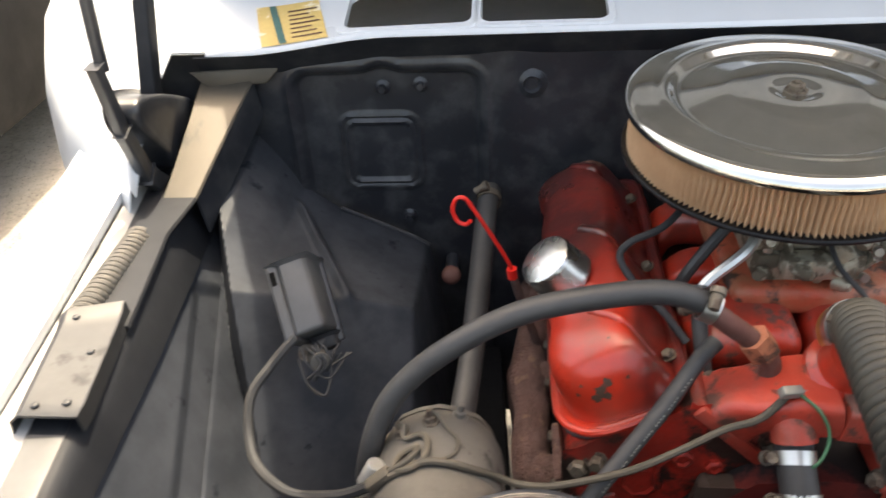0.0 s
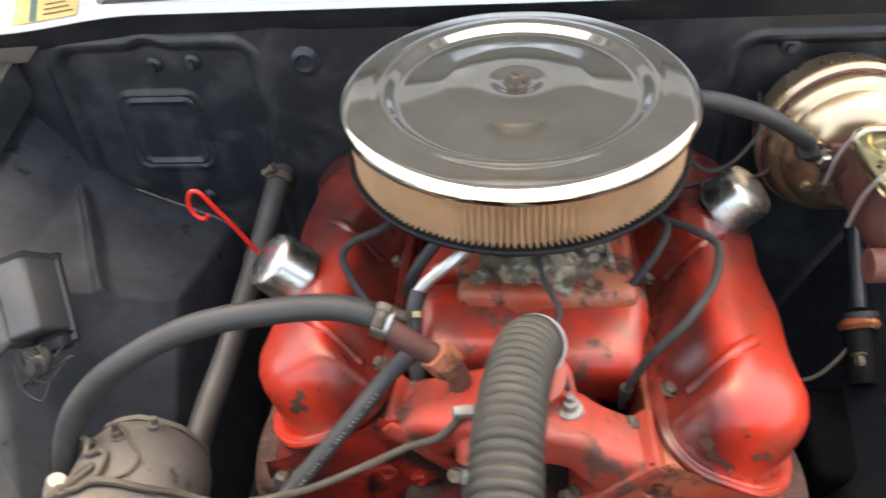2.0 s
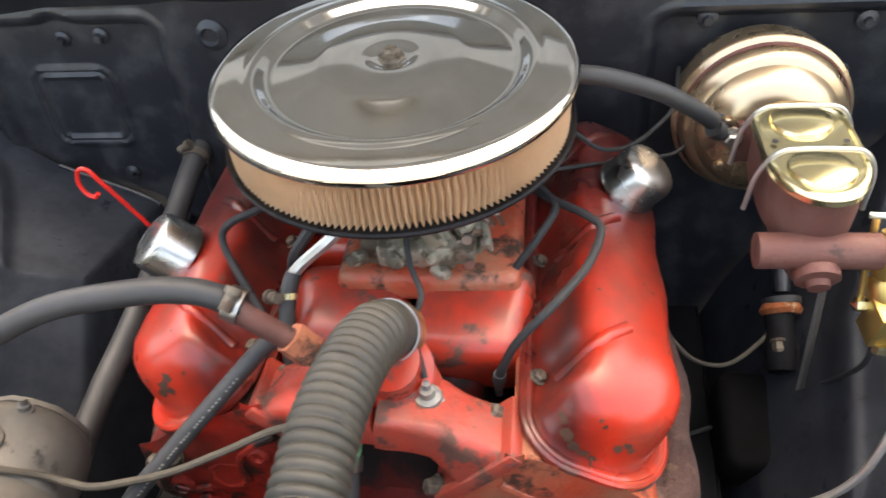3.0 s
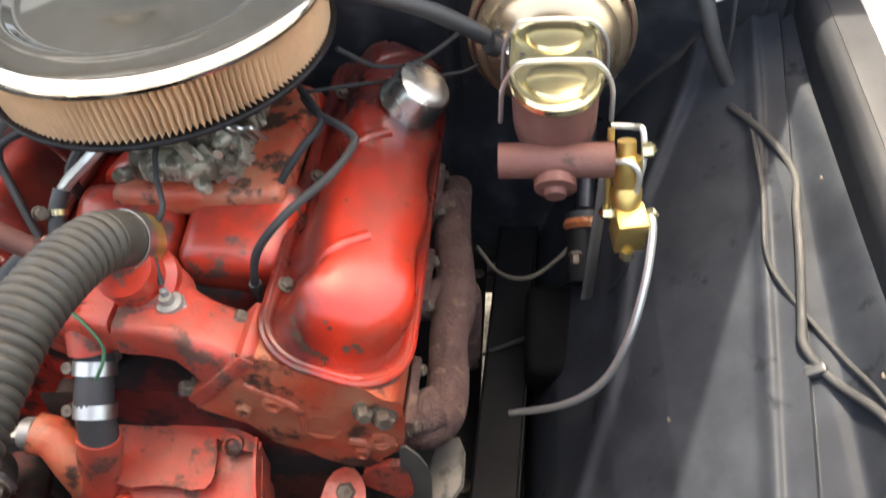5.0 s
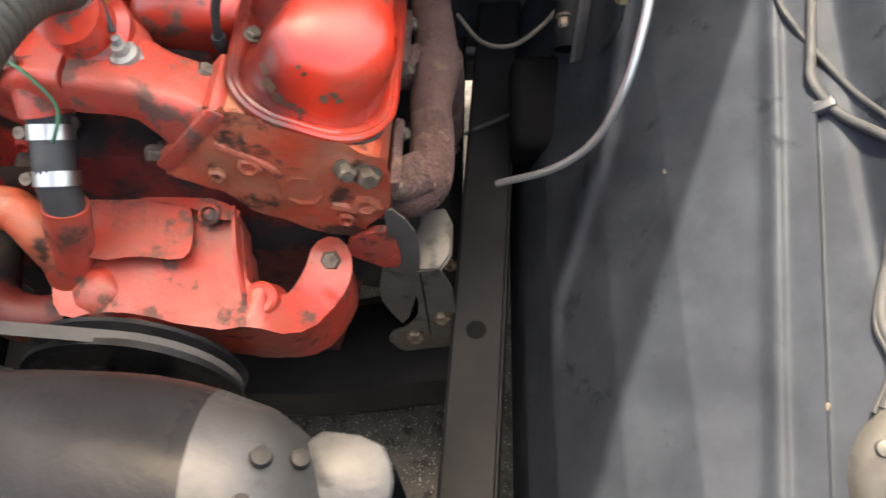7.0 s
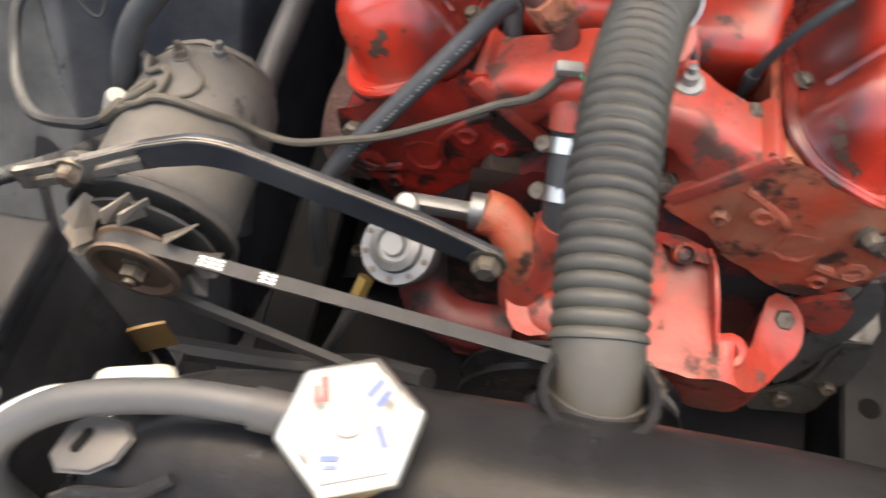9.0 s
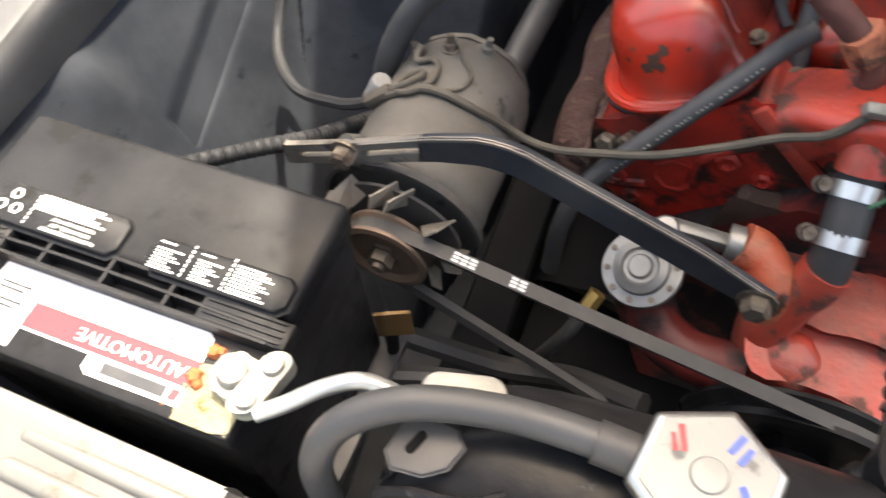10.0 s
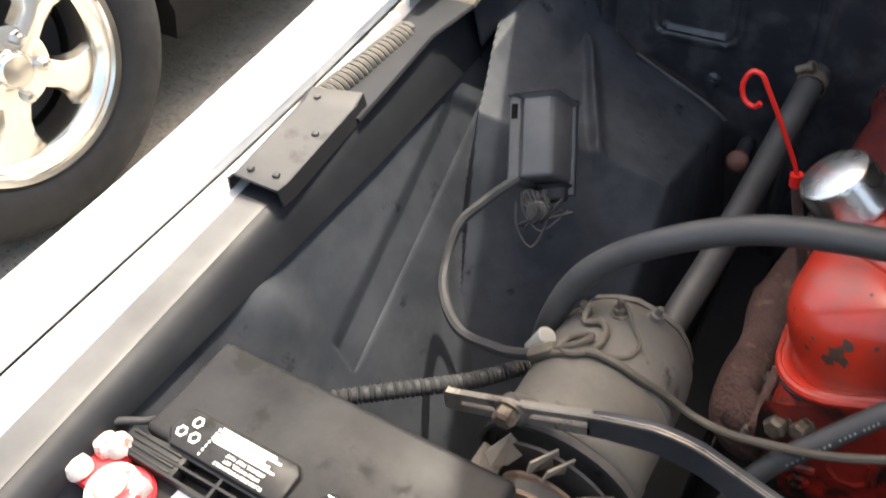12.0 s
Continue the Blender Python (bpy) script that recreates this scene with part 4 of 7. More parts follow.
# thermostat housing
part("thermostat_housing", lathe([(0, 0), (0.036, 0), (0.036, 0.012), (0.028, 0.018), (0.026, 0.045), (0, 0.045)], (0.012, 0.632, 0.655), (0.05, -0.45, 0.9), 28), RED, man)

# carburettor
carb = thing("carburettor", (0, 0.835, 0.685), "stained grey cast carburettor with small levers", "carburettor")
part("body", box((0.115, 0.15, 0.036), (0.018, 0.835, 0.682), bevel=0.007, seg=2), ALU, carb)
part("upper_body", box((0.10, 0.13, 0.045), (0.0, 0.83, 0.722), bevel=0.008, seg=2), ALU, carb)
part("front_bowl", box((0.075, 0.026, 0.026), (0.020, 0.752, 0.694), bevel=0.006), ALU, carb)
rng = random.Random(11)
for i in range(36):
    x = rng.uniform(-0.035, 0.09)
    q = Vector((x, 0.750 + rng.uniform(-0.010, 0.03) + 0.10 * max(0, x - 0.06) * rng.uniform(0, 14), rng.uniform(0.676, 0.722)))
    if i % 3 == 0:
        part("lever", box((0.006, 0.026, 0.018), q, (rng.uniform(-40, 40), rng.uniform(-30, 30), rng.uniform(0, 90)), 0.002), ALU, carb)
    elif i % 3 == 1:
        part("boss", lathe([(0, 0), (0.008, 0), (0.008, 0.012), (0.005, 0.018), (0, 0.018)], q, (rng.uniform(-1, 1), -0.8, rng.uniform(-.3, .3)), 12), ALU, carb)
    else:
        part("screw", lathe([(0, 0), (0.005, 0), (0.005, 0.006), (0, 0.006)], q, (rng.uniform(-.4, .4), -1, 0.2), 10), STEEL, carb)
for k in range(3):
    part("linkage", tube([(0.055 + 0.012 * k, 0.775, 0.735 - 0.01 * k), (0.075 + 0.01 * k, 0.77, 0.725), (0.085 + 0.008 * k, 0.785, 0.70)], 0.0025, 6), STEEL, carb)

# air cleaner
AC = Vector((0.0, 0.855, 0.0))
air = thing("air_cleaner", (0, 0.855, 0.75), "round chrome air cleaner with a pleated tan paper filter", "air cleaner")
part("lid", lathe([(0, 0.8292), (0.016, 0.8292), (0.021, 0.8300), (0.025, 0.8317), (0.030, 0.8320), (0.066, 0.8314), (0.071, 0.8306), (0.076, 0.8294), (0.114, 0.8204), (0.119, 0.8202), (0.123, 0.8222), (0.128, 0.8278), (0.132, 0.8300), (0.136, 0.8302), (0.140, 0.8288), (0.146, 0.8280), (0.163, 0.8266), (0.1705, 0.8248), (0.1745, 0.8205), (0.1755, 0.8160), (0.1750, 0.8135), (0.1735, 0.8135), (0.1735, 0.8165), (0, 0.8165)], AC, (0, 0, 1), 128), LID, air, "chrome lid with pressed rings, lightly dusty")
bm = bmesh.new()
N = 330
lean = [0.0] * (N + 1)
for k in range(N):
    lean[k] = 0.016 * noise.noise((k * 0.053, 0, 0)) + 0.006 * noise.noise((k * 0.11, 4, 0))
rows = []
for j in range(9):
    z = 0.7605 + (0.0555) * j / 8
    ring = []
    for k in range(N):
        a = 2 * math.pi * k / N + lean[k] * math.sin(j / 8 * math.pi) * 1.4 + 0.011 * noise.noise((k * 0.045, j * 0.42, 2)) + 0.0015 * noise.noise((k * 0.4, j * 0.9, 5))
        r = (0.1674 if k % 2 else 0.1575) + 0.0012 * noise.noise((k * 0.11, j * 0.5, 7))
        ring.append(bm.verts.new((r * math.cos(a), 0.855 + r * math.sin(a), z)))
    rows.append(ring)
for a, b in zip(rows, rows[1:]):
    for i in range(N):
        bm.faces.new((a[i], a[(i + 1) % N], b[(i + 1) % N], b[i]))
part("filter_element", bm, PAPER, air, "pleated tan paper filter", 25)
part("base_pan", lathe([(0, 0.747), (0.10, 0.747), (0.166, 0.7535), (0.1725, 0.7565), (0.1738, 0.7600), (0.1722, 0.7618), (0.169, 0.7598), (0, 0.7598)], AC, (0, 0, 1), 96), TANK, air, "black lower pan")
part("stud", lathe([(0, 0), (0.004, 0), (0.004, 0.012), (0, 0.012)], (0, 0.855, 0.8285), (0, 0, 1), 12), BOLT, air)
part("nut", lathe([(0, 0), (0.013, 0), (0.013, 0.002), (0.0085, 0.002), (0.0085, 0.008), (0.0065, 0.0095), (0, 0.0095)], (0, 0.855, 0.8292), (0, 0, 1), 6), BOLT, air, smooth=20)
air.matrix_basis = Matrix.Translation((-0.002, 0.857, 0.7648)) @ pose(0, 0, 0, 2.2, 0.18, 0)

# exhaust manifolds
def exhaust(side, y0):
    t = thing("exhaust_manifold", (side * 0.29, y0 + 0.2, 0.46), "rusty brown cast-iron exhaust manifold", "exhaust manifold", "exhaust manifolds")
    S = lambda x, y, z: (side * x, y, z)
    part("log", tube([S(0.232, y0 + 0.050, 0.452), S(0.258, y0 + 0.050, 0.448), S(0.274, y0 + 0.066, 0.452), S(0.277, y0 + 0.105, 0.466), S(0.274, y0 + 0.150, 0.470), S(0.278, y0 + 0.200, 0.472), S(0.274, y0 + 0.255, 0.470), S(0.266, y0 + 0.32, 0.466), S(0.262, y0 + 0.42, 0.455)], 0.0235, 18, 8, lambda s: 1.0 + 0.09 * math.exp(-((s - 0.19) / 0.03) ** 2) - 0.07 * math.exp(-((s - 0.125) / 0.03) ** 2)), RUST, t)
    for dy in (0.050, 0.205, 0.36):
        part("port", tube([S(0.222, y0 + dy, 0.476), S(0.245, y0 + dy, 0.470), S(0.270, y0 + dy + 0.012, 0.468)], 0.0235, 16), RUST, t)
        part("flange", box((0.010, 0.080, 0.062), S(0.240, y0 + dy, 0.490), (0, side * 20, 0), 0.003), RUST, t)
        for q in (-0.034, 0.034):
            bolt(t, S(0.246, y0 + dy + q, 0.500), (side * 0.9, 0, 0.3), 0.007, 0.012)
    part("outlet", tube([S(0.276, y0 + 0.22, 0.465), S(0.276, y0 + 0.24, 0.42), S(0.268, y0 + 0.26, 0.30)], 0.030, 12), RUST, t)
exhaust(1, 0.566)
exhaust(-1, 0.600)


# ---- hoses, wires and pipes round the engine ----
def corrugated(pitch, depth):
    return lambda s: 1 + depth * (math.sin(2 * math.pi * s / pitch) ** 3 * 0.5 + 0.5 * math.sin(2 * math.pi * s / pitch))


big = thing("radiator_hose", (0, 0.45, 0.70), "dusty black ribbed rubber radiator hose", "hose")
pts = [(0.014, 0.640, 0.700), (0.010, 0.618, 0.724), (0.000, 0.575, 0.739), (-0.008, 0.510, 0.744), (-0.010, 0.440, 0.735), (-0.008, 0.380, 0.722), (-0.004, 0.340, 0.708), (-0.002, 0.319, 0.694)]
line = curve(pts, 90)
length = sum((a - b).length for a, b in zip(line, line[1:]))
part("hose", tube(pts, 0.0258, 28, 90, lambda s: 0.98 if s < 0.035 or s > length - 0.034 else 0.94 + 0.11 * abs(math.sin(math.pi * s / 0.0090)) ** 0.7), RUBBER_BROWN, big)
clamp(big, (0.013, 0.634, 0.707), (-0.05, -0.7, 0.7), 0.0262, 0.012, (-0.6, -0.2, 0.75))
part("sleeve", lathe([(0.0250, -0.010), (0.0268, -0.010), (0.0268, 0.006), (0.0250, 0.006), (0.0250, -0.010)], (0.014, 0.642, 0.698), (-0.05, -0.7, 0.7), 28), BRASS, big, "yellowed collar at the hose end")
clamp(big, (-0.002, 0.322, 0.698), (0, 0.55, 0.8), 0.0262, 0.012, (0.8, 0.4, 0), DUSTY)

byp = thing("bypass_hose", (-0.034, 0.56, 0.55), "short black bypass hose with two zinc clamps", "hose")
bp = [(-0.036, 0.590, 0.622), (-0.035, 0.578, 0.602), (-0.034, 0.548, 0.577), (-0.033, 0.530, 0.548)]
part("hose", tube(bp, 0.0175, 20, 10), RUBBER, byp)
ax = Vector((0, -0.75, -0.62))
clamp(byp, (-0.035, 0.575, 0.599), ax, 0.018, 0.013, (-1, 0, 0))
clamp(byp, (-0.0335, 0.546, 0.573), ax, 0.018, 0.013, (-1, 0, 0))
part("outlet", tube([(-0.038, 0.615, 0.650), (-0.037, 0.598, 0.630), (-0.0355, 0.584, 0.612)], 0.021, 18), RED_DULL, byp, "red painted pipe stub")

hA = thing("heater_hose", (-0.3, 0.64, 0.60), "thick black rubber heater hose arching over the engine", "hose", "heater hoses")
part("hose", tube([(-0.111, 0.640, 0.728), (-0.152, 0.641, 0.743), (-0.206, 0.638, 0.743), (-0.291, 0.632, 0.726), (-0.366, 0.615, 0.690), (-0.416, 0.604, 0.641), (-0.441, 0.589, 0.581), (-0.450, 0.590, 0.51), (-0.44, 0.62, 0.40)], 0.0118, 16, 10), RUBBER, hA)
clamp(hA, (-0.118, 0.640, 0.729), (-0.9, 0.15, 0.35), 0.0145, 0.014, (0.1, -0.6, 0.8))
part("pipe", tube([(-0.125, 0.640, 0.731), (-0.100, 0.634, 0.714), (-0.072, 0.634, 0.690), (-0.055, 0.634, 0.668), (-0.052, 0.634, 0.640)], 0.0105, 14), RUST_RED, hA, "worn red-brown steel pipe")
part("union_nut", lathe([(0, -0.012), (0.016, -0.012), (0.016, 0.012), (0, 0.012)], (-0.068, 0.634, 0.687), (0.6, 0, -0.8), 6), RED_DIRTY, hA, smooth=20)
hC = thing("heater_hose", (-0.34, 0.9, 0.5), "grey-black heater hose running down from the firewall", "hose", "heater hoses")
part("hose", tube([(-0.329, 1.062, 0.606), (-0.333, 1.03, 0.600), (-0.340, 0.93, 0.565), (-0.348, 0.80, 0.530), (-0.358, 0.70, 0.505), (-0.365, 0.62, 0.47), (-0.37, 0.56, 0.40)], 0.0155, 16, 10), RUBBER, hC)
clamp(hC, (-0.331, 1.040, 0.603), (0, 1, 0.15), 0.0165, 0.012, (-0.5, 0, 0.8), BOLT)
part("nipple", tube([(-0.329, 1.075, 0.607), (-0.330, 1.04, 0.603)], 0.012, 14, 1), FIREWALL, hC)
plug = thing("heater_nipple", (-0.391, 1.0, 0.475), "rusty red capped heater pipe stub near the firewall", "pipe stub")
part("stub", tube([(-0.391, 1.068, 0.480), (-0.391, 1.025, 0.477)], 0.010, 14, 1), FIREWALL, plug)
part("cap", lathe([(0, 0), (0.013, 0), (0.015, 0.005), (0.014, 0.009), (0.010, 0.013), (0, 0.014)], (-0.391, 1.026, 0.477), (0.1, -0.8, 0.6), 20), RUST_RED, plug, "red rubber cap")

hB = thing("fuel_hose", (-0.17, 0.6, 0.6), "thin black rubber hose with a white printed line", "hose")
hb_line = [(-0.100, 0.655, 0.672), (-0.118, 0.640, 0.662), (-0.157, 0.600, 0.634), (-0.190, 0.572, 0.607), (-0.228, 0.540, 0.572), (-0.245, 0.52, 0.53), (-0.25, 0.51, 0.46)]
part("hose", tube(hb_line, 0.0086, 14, 10), RUBBER, hB)
cl = curve(hb_line[1:5], 14)
for i in range(4, len(cl) - 3):
    if i % 5 != 4:
        d = (cl[i + 1] - cl[i]).normalized()
        nrm = (Vector((0.35, -0.65, 0.45)) - d * d.dot(Vector((0.35, -0.65, 0.45)))).normalized()
        side_v = d.cross(nrm)
        q = cl[i] + nrm * 0.0085
        bmq = loft([[q + d * u + side_v * v for u, v in ((-0.0009, -0.0009), (0.0009, -0.0009), (0.0009, 0.0009), (-0.0009, 0.0009))], [q + nrm * 0.0004 + d * u + side_v * v for u, v in ((-0.0009, -0.0009), (0.0009, -0.0009), (0.0009, 0.0009), (-0.0009, 0.0009))]])
        part("print_bar", bmq, LEAD, hB)


def lead(name, pts, r, mat, label, cat="wire", ends=()):
    t = thing(name, pts[0], label, cat)
    part("sheath", tube(pts, r, 8, 8), mat, t)
    for a, b, rr, m in ends:
        d = Vector(b) - Vector(a)
        part("boot", lathe([(0, 0), (rr, 0), (rr * 1.1, d.length * 0.4), (rr * 0.7, d.length), (0, d.length)], a, d, 12), m, t)
    return t


lead("spark_plug_lead", [(0.120, 0.870, 0.690), (0.143, 0.832, 0.697), (0.180, 0.795, 0.704), (0.194, 0.772, 0.704), (0.180, 0.718, 0.708), (0.149, 0.668, 0.706), (0.118, 0.655, 0.672), (0.101, 0.662, 0.618), (0.100, 0.665, 0.59)], 0.0042, WIRE, "black spark plug lead over the red valve cover", ends=[((0.1015, 0.662, 0.622), (0.100, 0.664, 0.600), 0.006, RUBBER)])
lead("spark_plug_lead", [(0.115, 0.880, 0.695), (0.140, 0.840, 0.698), (0.152, 0.812, 0.698), (0.135, 0.775, 0.690), (0.110, 0.760, 0.655), (0.108, 0.77, 0.61)], 0.0042, WIRE, "black spark plug lead under the air cleaner")
lead("spark_plug_lead", [(-0.095, 0.83, 0.735), (-0.134, 0.785, 0.722), (-0.170, 0.775, 0.708), (-0.181, 0.768, 0.692), (-0.165, 0.745, 0.672), (-0.140, 0.715, 0.660), (-0.118, 0.690, 0.640)], 0.0042, WIRE, "black spark plug lead under the air cleaner")
lead("vacuum_hose", [(-0.055, 0.79, 0.735), (-0.085, 0.775, 0.705), (-0.11, 0.765, 0.67), (-0.12, 0.78, 0.62)], 0.0065, RUBBER, "short black vacuum hose", "hose")
pc = lead("vacuum_pipe", [(-0.040, 0.765, 0.728), (-0.059, 0.745, 0.714), (-0.090, 0.735, 0.690), (-0.103, 0.728, 0.676)], 0.0062, LINE, "bare silver vacuum pipe with a black hose end", "pipe")
part("hose", tube([(-0.099, 0.730, 0.682), (-0.104, 0.716, 0.668), (-0.104, 0.695, 0.645), (-0.10, 0.67, 0.61)], 0.0085, 12), RUBBER, pc)
clamp(pc, (-0.104, 0.714, 0.667), (0, -0.6, -0.75), 0.009, 0.006, (-0.6, -0.5, 0.3), GOLD_PALE)

sen = thing("temperature_sensor", (0.044, 0.612, 0.64), "silver temperature sender with a grey wire", "sensor")
part("hex", lathe([(0, -0.012), (0.0145, -0.012), (0.0145, 0.002), (0.012, 0.004), (0, 0.004)], (0.044, 0.610, 0.646), (0, -0.15, 1), 6), LEAD, sen, smooth=20)
part("collar", lathe([(0, 0.003), (0.0115, 0.003), (0.0125, 0.006), (0.0115, 0.010), (0.007, 0.012), (0.006, 0.019), (0, 0.019)], (0.044, 0.610, 0.646), (0, -0.15, 1), 20), LEAD, sen)
part("terminal", lathe([(0, 0.016), (0.0036, 0.016), (0.0036, 0.025), (0, 0.026)], (0.044, 0.610, 0.646), (0, -0.05, 1), 12), CAP_WHITE, sen, "white terminal")
lead("sensor_wire", [(0.043, 0.612, 0.674), (0.036, 0.628, 0.690), (0.030, 0.652, 0.700), (0.036, 0.672, 0.712), (0.022, 0.705, 0.722), (0.018, 0.735, 0.735), (0.03, 0.77, 0.73)], 0.0028, WIRE, "grey-black wire to the temperature sender")

neck = thing("hose_clip", (-0.046, 0.590, 0.66), "small silver clip holding wires on the manifold", "clip")
part("clip", box((0.022, 0.010, 0.012), (-0.047, 0.592, 0.668), (20, 10, 15), 0.003), LEAD, neck)
lead("ground_wire", [(-0.040, 0.590, 0.668), (-0.022, 0.580, 0.655), (-0.012, 0.572, 0.632), (-0.020, 0.560, 0.612), (-0.032, 0.562, 0.600), (-0.036, 0.575, 0.612)], 0.0016, GREEN, "thin green wire looped over a clamp")

# dipstick
dip = thing("dipstick", (-0.299, 0.866, 0.60), "bright red wire dipstick with a hooked loop", "dipstick")
part("wire", tube([(-0.292, 0.850, 0.590), (-0.300, 0.850, 0.622), (-0.322, 0.848, 0.668), (-0.342, 0.846, 0.706), (-0.352, 0.846, 0.722), (-0.362, 0.846, 0.722), (-0.367, 0.844, 0.708), (-0.362, 0.842, 0.694), (-0.352, 0.840, 0.690), (-0.346, 0.839, 0.696)], 0.0026, 8), DIP_RED, dip)
part("tube_end", lathe([(0, 0), (0.0065, 0), (0.0065, 0.014), (0, 0.014)], (-0.297, 0.850, 0.604), (-0.1, 0, 1), 12), DIP_RED, dip)
part("guide_tube", tube([(-0.297, 0.850, 0.608), (-0.285, 0.853, 0.56), (-0.262, 0.855, 0.48), (-0.24, 0.855, 0.40)], 0.0055, 10), RUST, dip)

# ---- front of the engine ----
wp = thing("water_pump", (0.03, 0.5, 0.40), "red-painted cast water pump, dusty on top", "water pump")
def pump_top(x, y):
    """Height of the pump's upper face, which falls towards its front and its long leg."""
    return 0.470 + 0.25 * (y - 0.46) - 0.05 * smooth_step(0.115, 0.185, x)
def plan_casting(name, outline, top, depth, bevel, mat_, rough=0.0016):
    """A casting drawn in plan, its upper face following top(x, y)."""
    rings = [[Vector((x, y, top(x, y))) for x, y in outline], [Vector((x, y + 0.004, top(x, y) - depth)) for x, y in outline]]
    bm = bevelled(loft(rings), bevel, 3, 40)
    bmesh.ops.triangulate(bm, faces=[f for f in bm.faces if len(f.verts) > 4])
    for _ in range(2):
        bmesh.ops.subdivide_edges(bm, edges=[e for e in bm.edges if e.calc_length() > 0.016], cuts=1, use_grid_fill=True)
        bmesh.ops.triangulate(bm, faces=[f for f in bm.faces if len(f.verts) > 4])
    for v in bm.verts:
        v.co += rough * Vector((noise.noise(v.co * 30), noise.noise(v.co * 30 + Vector((3, 1, 2))), noise.noise(v.co * 26 + Vector((1, 5, 2)))))
    return part(name, bm, mat_, wp, "", 50)
plan_casting("body", soft([(-0.066, 0.484), (-0.052, 0.466), (-0.021, 0.474), (0.016, 0.472), (0.062, 0.461), (0.106, 0.455), (0.138, 0.457), (0.166, 0.474), (0.189, 0.506), (0.199, 0.530), (0.196, 0.552), (0.181, 0.566), (0.166, 0.552), (0.161, 0.524), (0.152, 0.498), (0.144, 0.489), (0.132, 0.490), (0.113, 0.490), (0.106, 0.520), (0.100, 0.556), (0.046, 0.578), (-0.016, 0.592), (-0.059, 0.596), (-0.068, 0.540)], 1), pump_top, 0.070, 0.008, RED_DULL)
plan_casting("cover", soft([(-0.059, 0.590), (-0.016, 0.587), (0.046, 0.574), (0.058, 0.546), (0.062, 0.520), (0.056, 0.512), (0.015, 0.517), (-0.022, 0.513), (-0.038, 0.525)], 1), lambda x, y: 0.500 + 0.10 * (y - 0.513), 0.034, 0.007, RED_DULL)
plan_casting("cover_rim", soft([(-0.060, 0.594), (-0.016, 0.592), (0.050, 0.578), (0.102, 0.560), (0.100, 0.548), (0.048, 0.566), (-0.016, 0.579), (-0.052, 0.580)], 1), lambda x, y: 0.508 - 0.07 * max(0, x - 0.04), 0.030, 0.003, RED_DULL)
part("snout", lathe([(0, 0), (0.036, 0), (0.033, 0.03), (0.026, 0.045), (0, 0.045)], (0.0, 0.490, 0.420), (0, -1, 0), 28), RED_DULL, wp)
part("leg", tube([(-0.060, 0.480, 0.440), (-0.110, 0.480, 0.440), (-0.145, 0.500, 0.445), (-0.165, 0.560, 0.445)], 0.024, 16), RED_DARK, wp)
part("inlet", tube([(-0.033, 0.533, 0.552), (-0.037, 0.527, 0.535), (-0.048, 0.522, 0.508), (-0.056, 0.514, 0.482), (-0.054, 0.506, 0.452)], 0.0205, 20, 8, lambda s: 1 + 0.14 * smooth_step(0.02, 0.06, s)), RED_DULL, wp)
part("lobe", lathe([(0.030, -0.03), (0.027, 0.0), (0.020, 0.009), (0.010, 0.012), (0, 0.0125)], (-0.030, 0.490, 0.470), (-0.1, -0.35, 0.93), 24, lambda k: 1 + 0.05 * math.sin(k * 1.3)), RED_DULL, wp)
part("rib", loft([[Vector((x + dx, y, z)) for dx, z in ((-0.0022, 0.455), (0.0022, 0.455), (0.0016, zt), (-0.0016, zt))] for x, y, zt in ((0.099, 0.562, 0.508), (0.104, 0.540, 0.512), (0.108, 0.515, 0.505), (0.113, 0.488, 0.486), (0.116, 0.474, 0.474))]), RED_DULL, wp)
part("bolt_boss", lathe([(0.011, -0.02), (0.010, 0.004), (0.007, 0.006), (0.0055, 0.0), (0, 0.0)], (0.078, 0.553, 0.506), (0.1, -0.5, 0.85), 18), RED_DIRTY, wp)
part("ear", lathe([(0.017, -0.03), (0.016, 0.006), (0.013, 0.009), (0.0075, 0.008), (0.0065, -0.004), (0, -0.004)], (0.127, 0.486, 0.466), (0, -0.40, 0.92), 22), RED_DULL, wp)
bolt(wp, (0.181, 0.545, 0.437), (0.05, -0.55, 0.82), 0.0105, 0.016)
bolt(wp, (0.012, 0.596, 0.520), (0, -0.75, 0.6), 0.008, 0.010, RED_DIRTY)
part("timing_cover", slab([(-0.11, 0.540), (-0.13, 0.42), (-0.10, 0.25), (0.10, 0.25), (0.17, 0.42), (0.155, 0.468), (0.10, 0.505), (0.06, 0.535)], 0.03, Matrix(((1, 0, 0, 0), (0, 0, 1, 0.580), (0, 1, 0, 0), (0, 0, 0, 1))), 0.008), GREASE, wp, "grease-blackened timing cover")
part("coil_bracket", slab(soft([(0.240, 0.505), (0.262, 0.470), (0.266, 0.430), (0.256, 0.350), (0.234, 0.262), (0.222, 0.290), (0.212, 0.335), (0.226, 0.400), (0.238, 0.460)], 1), 0.004, Matrix(((1, 0, 0, 0), (0, 0, 1, 0.562), (0, 1, 0, 0), (0, 0, 0, 1))), 0.001), MOUNT, eng, "tan dusty bracket plate")
mt = thing("engine_mount", (0.25, 0.60, 0.25), "dusty grey steel engine mount bracket beside the frame rail", "engine mount")
FRONT = Matrix(((1, 0, 0, 0), (0, 0, 1, 0.560), (0, 1, 0, 0), (0, 0, 0, 1)))
part("bracket", slab(soft([(0.252, 0.385), (0.292, 0.392), (0.293, 0.24), (0.272, 0.180), (0.225, 0.192), (0.207, 0.235), (0.236, 0.258), (0.258, 0.30)], 1), 0.006, FRONT, 0.002), MOUNT, mt)
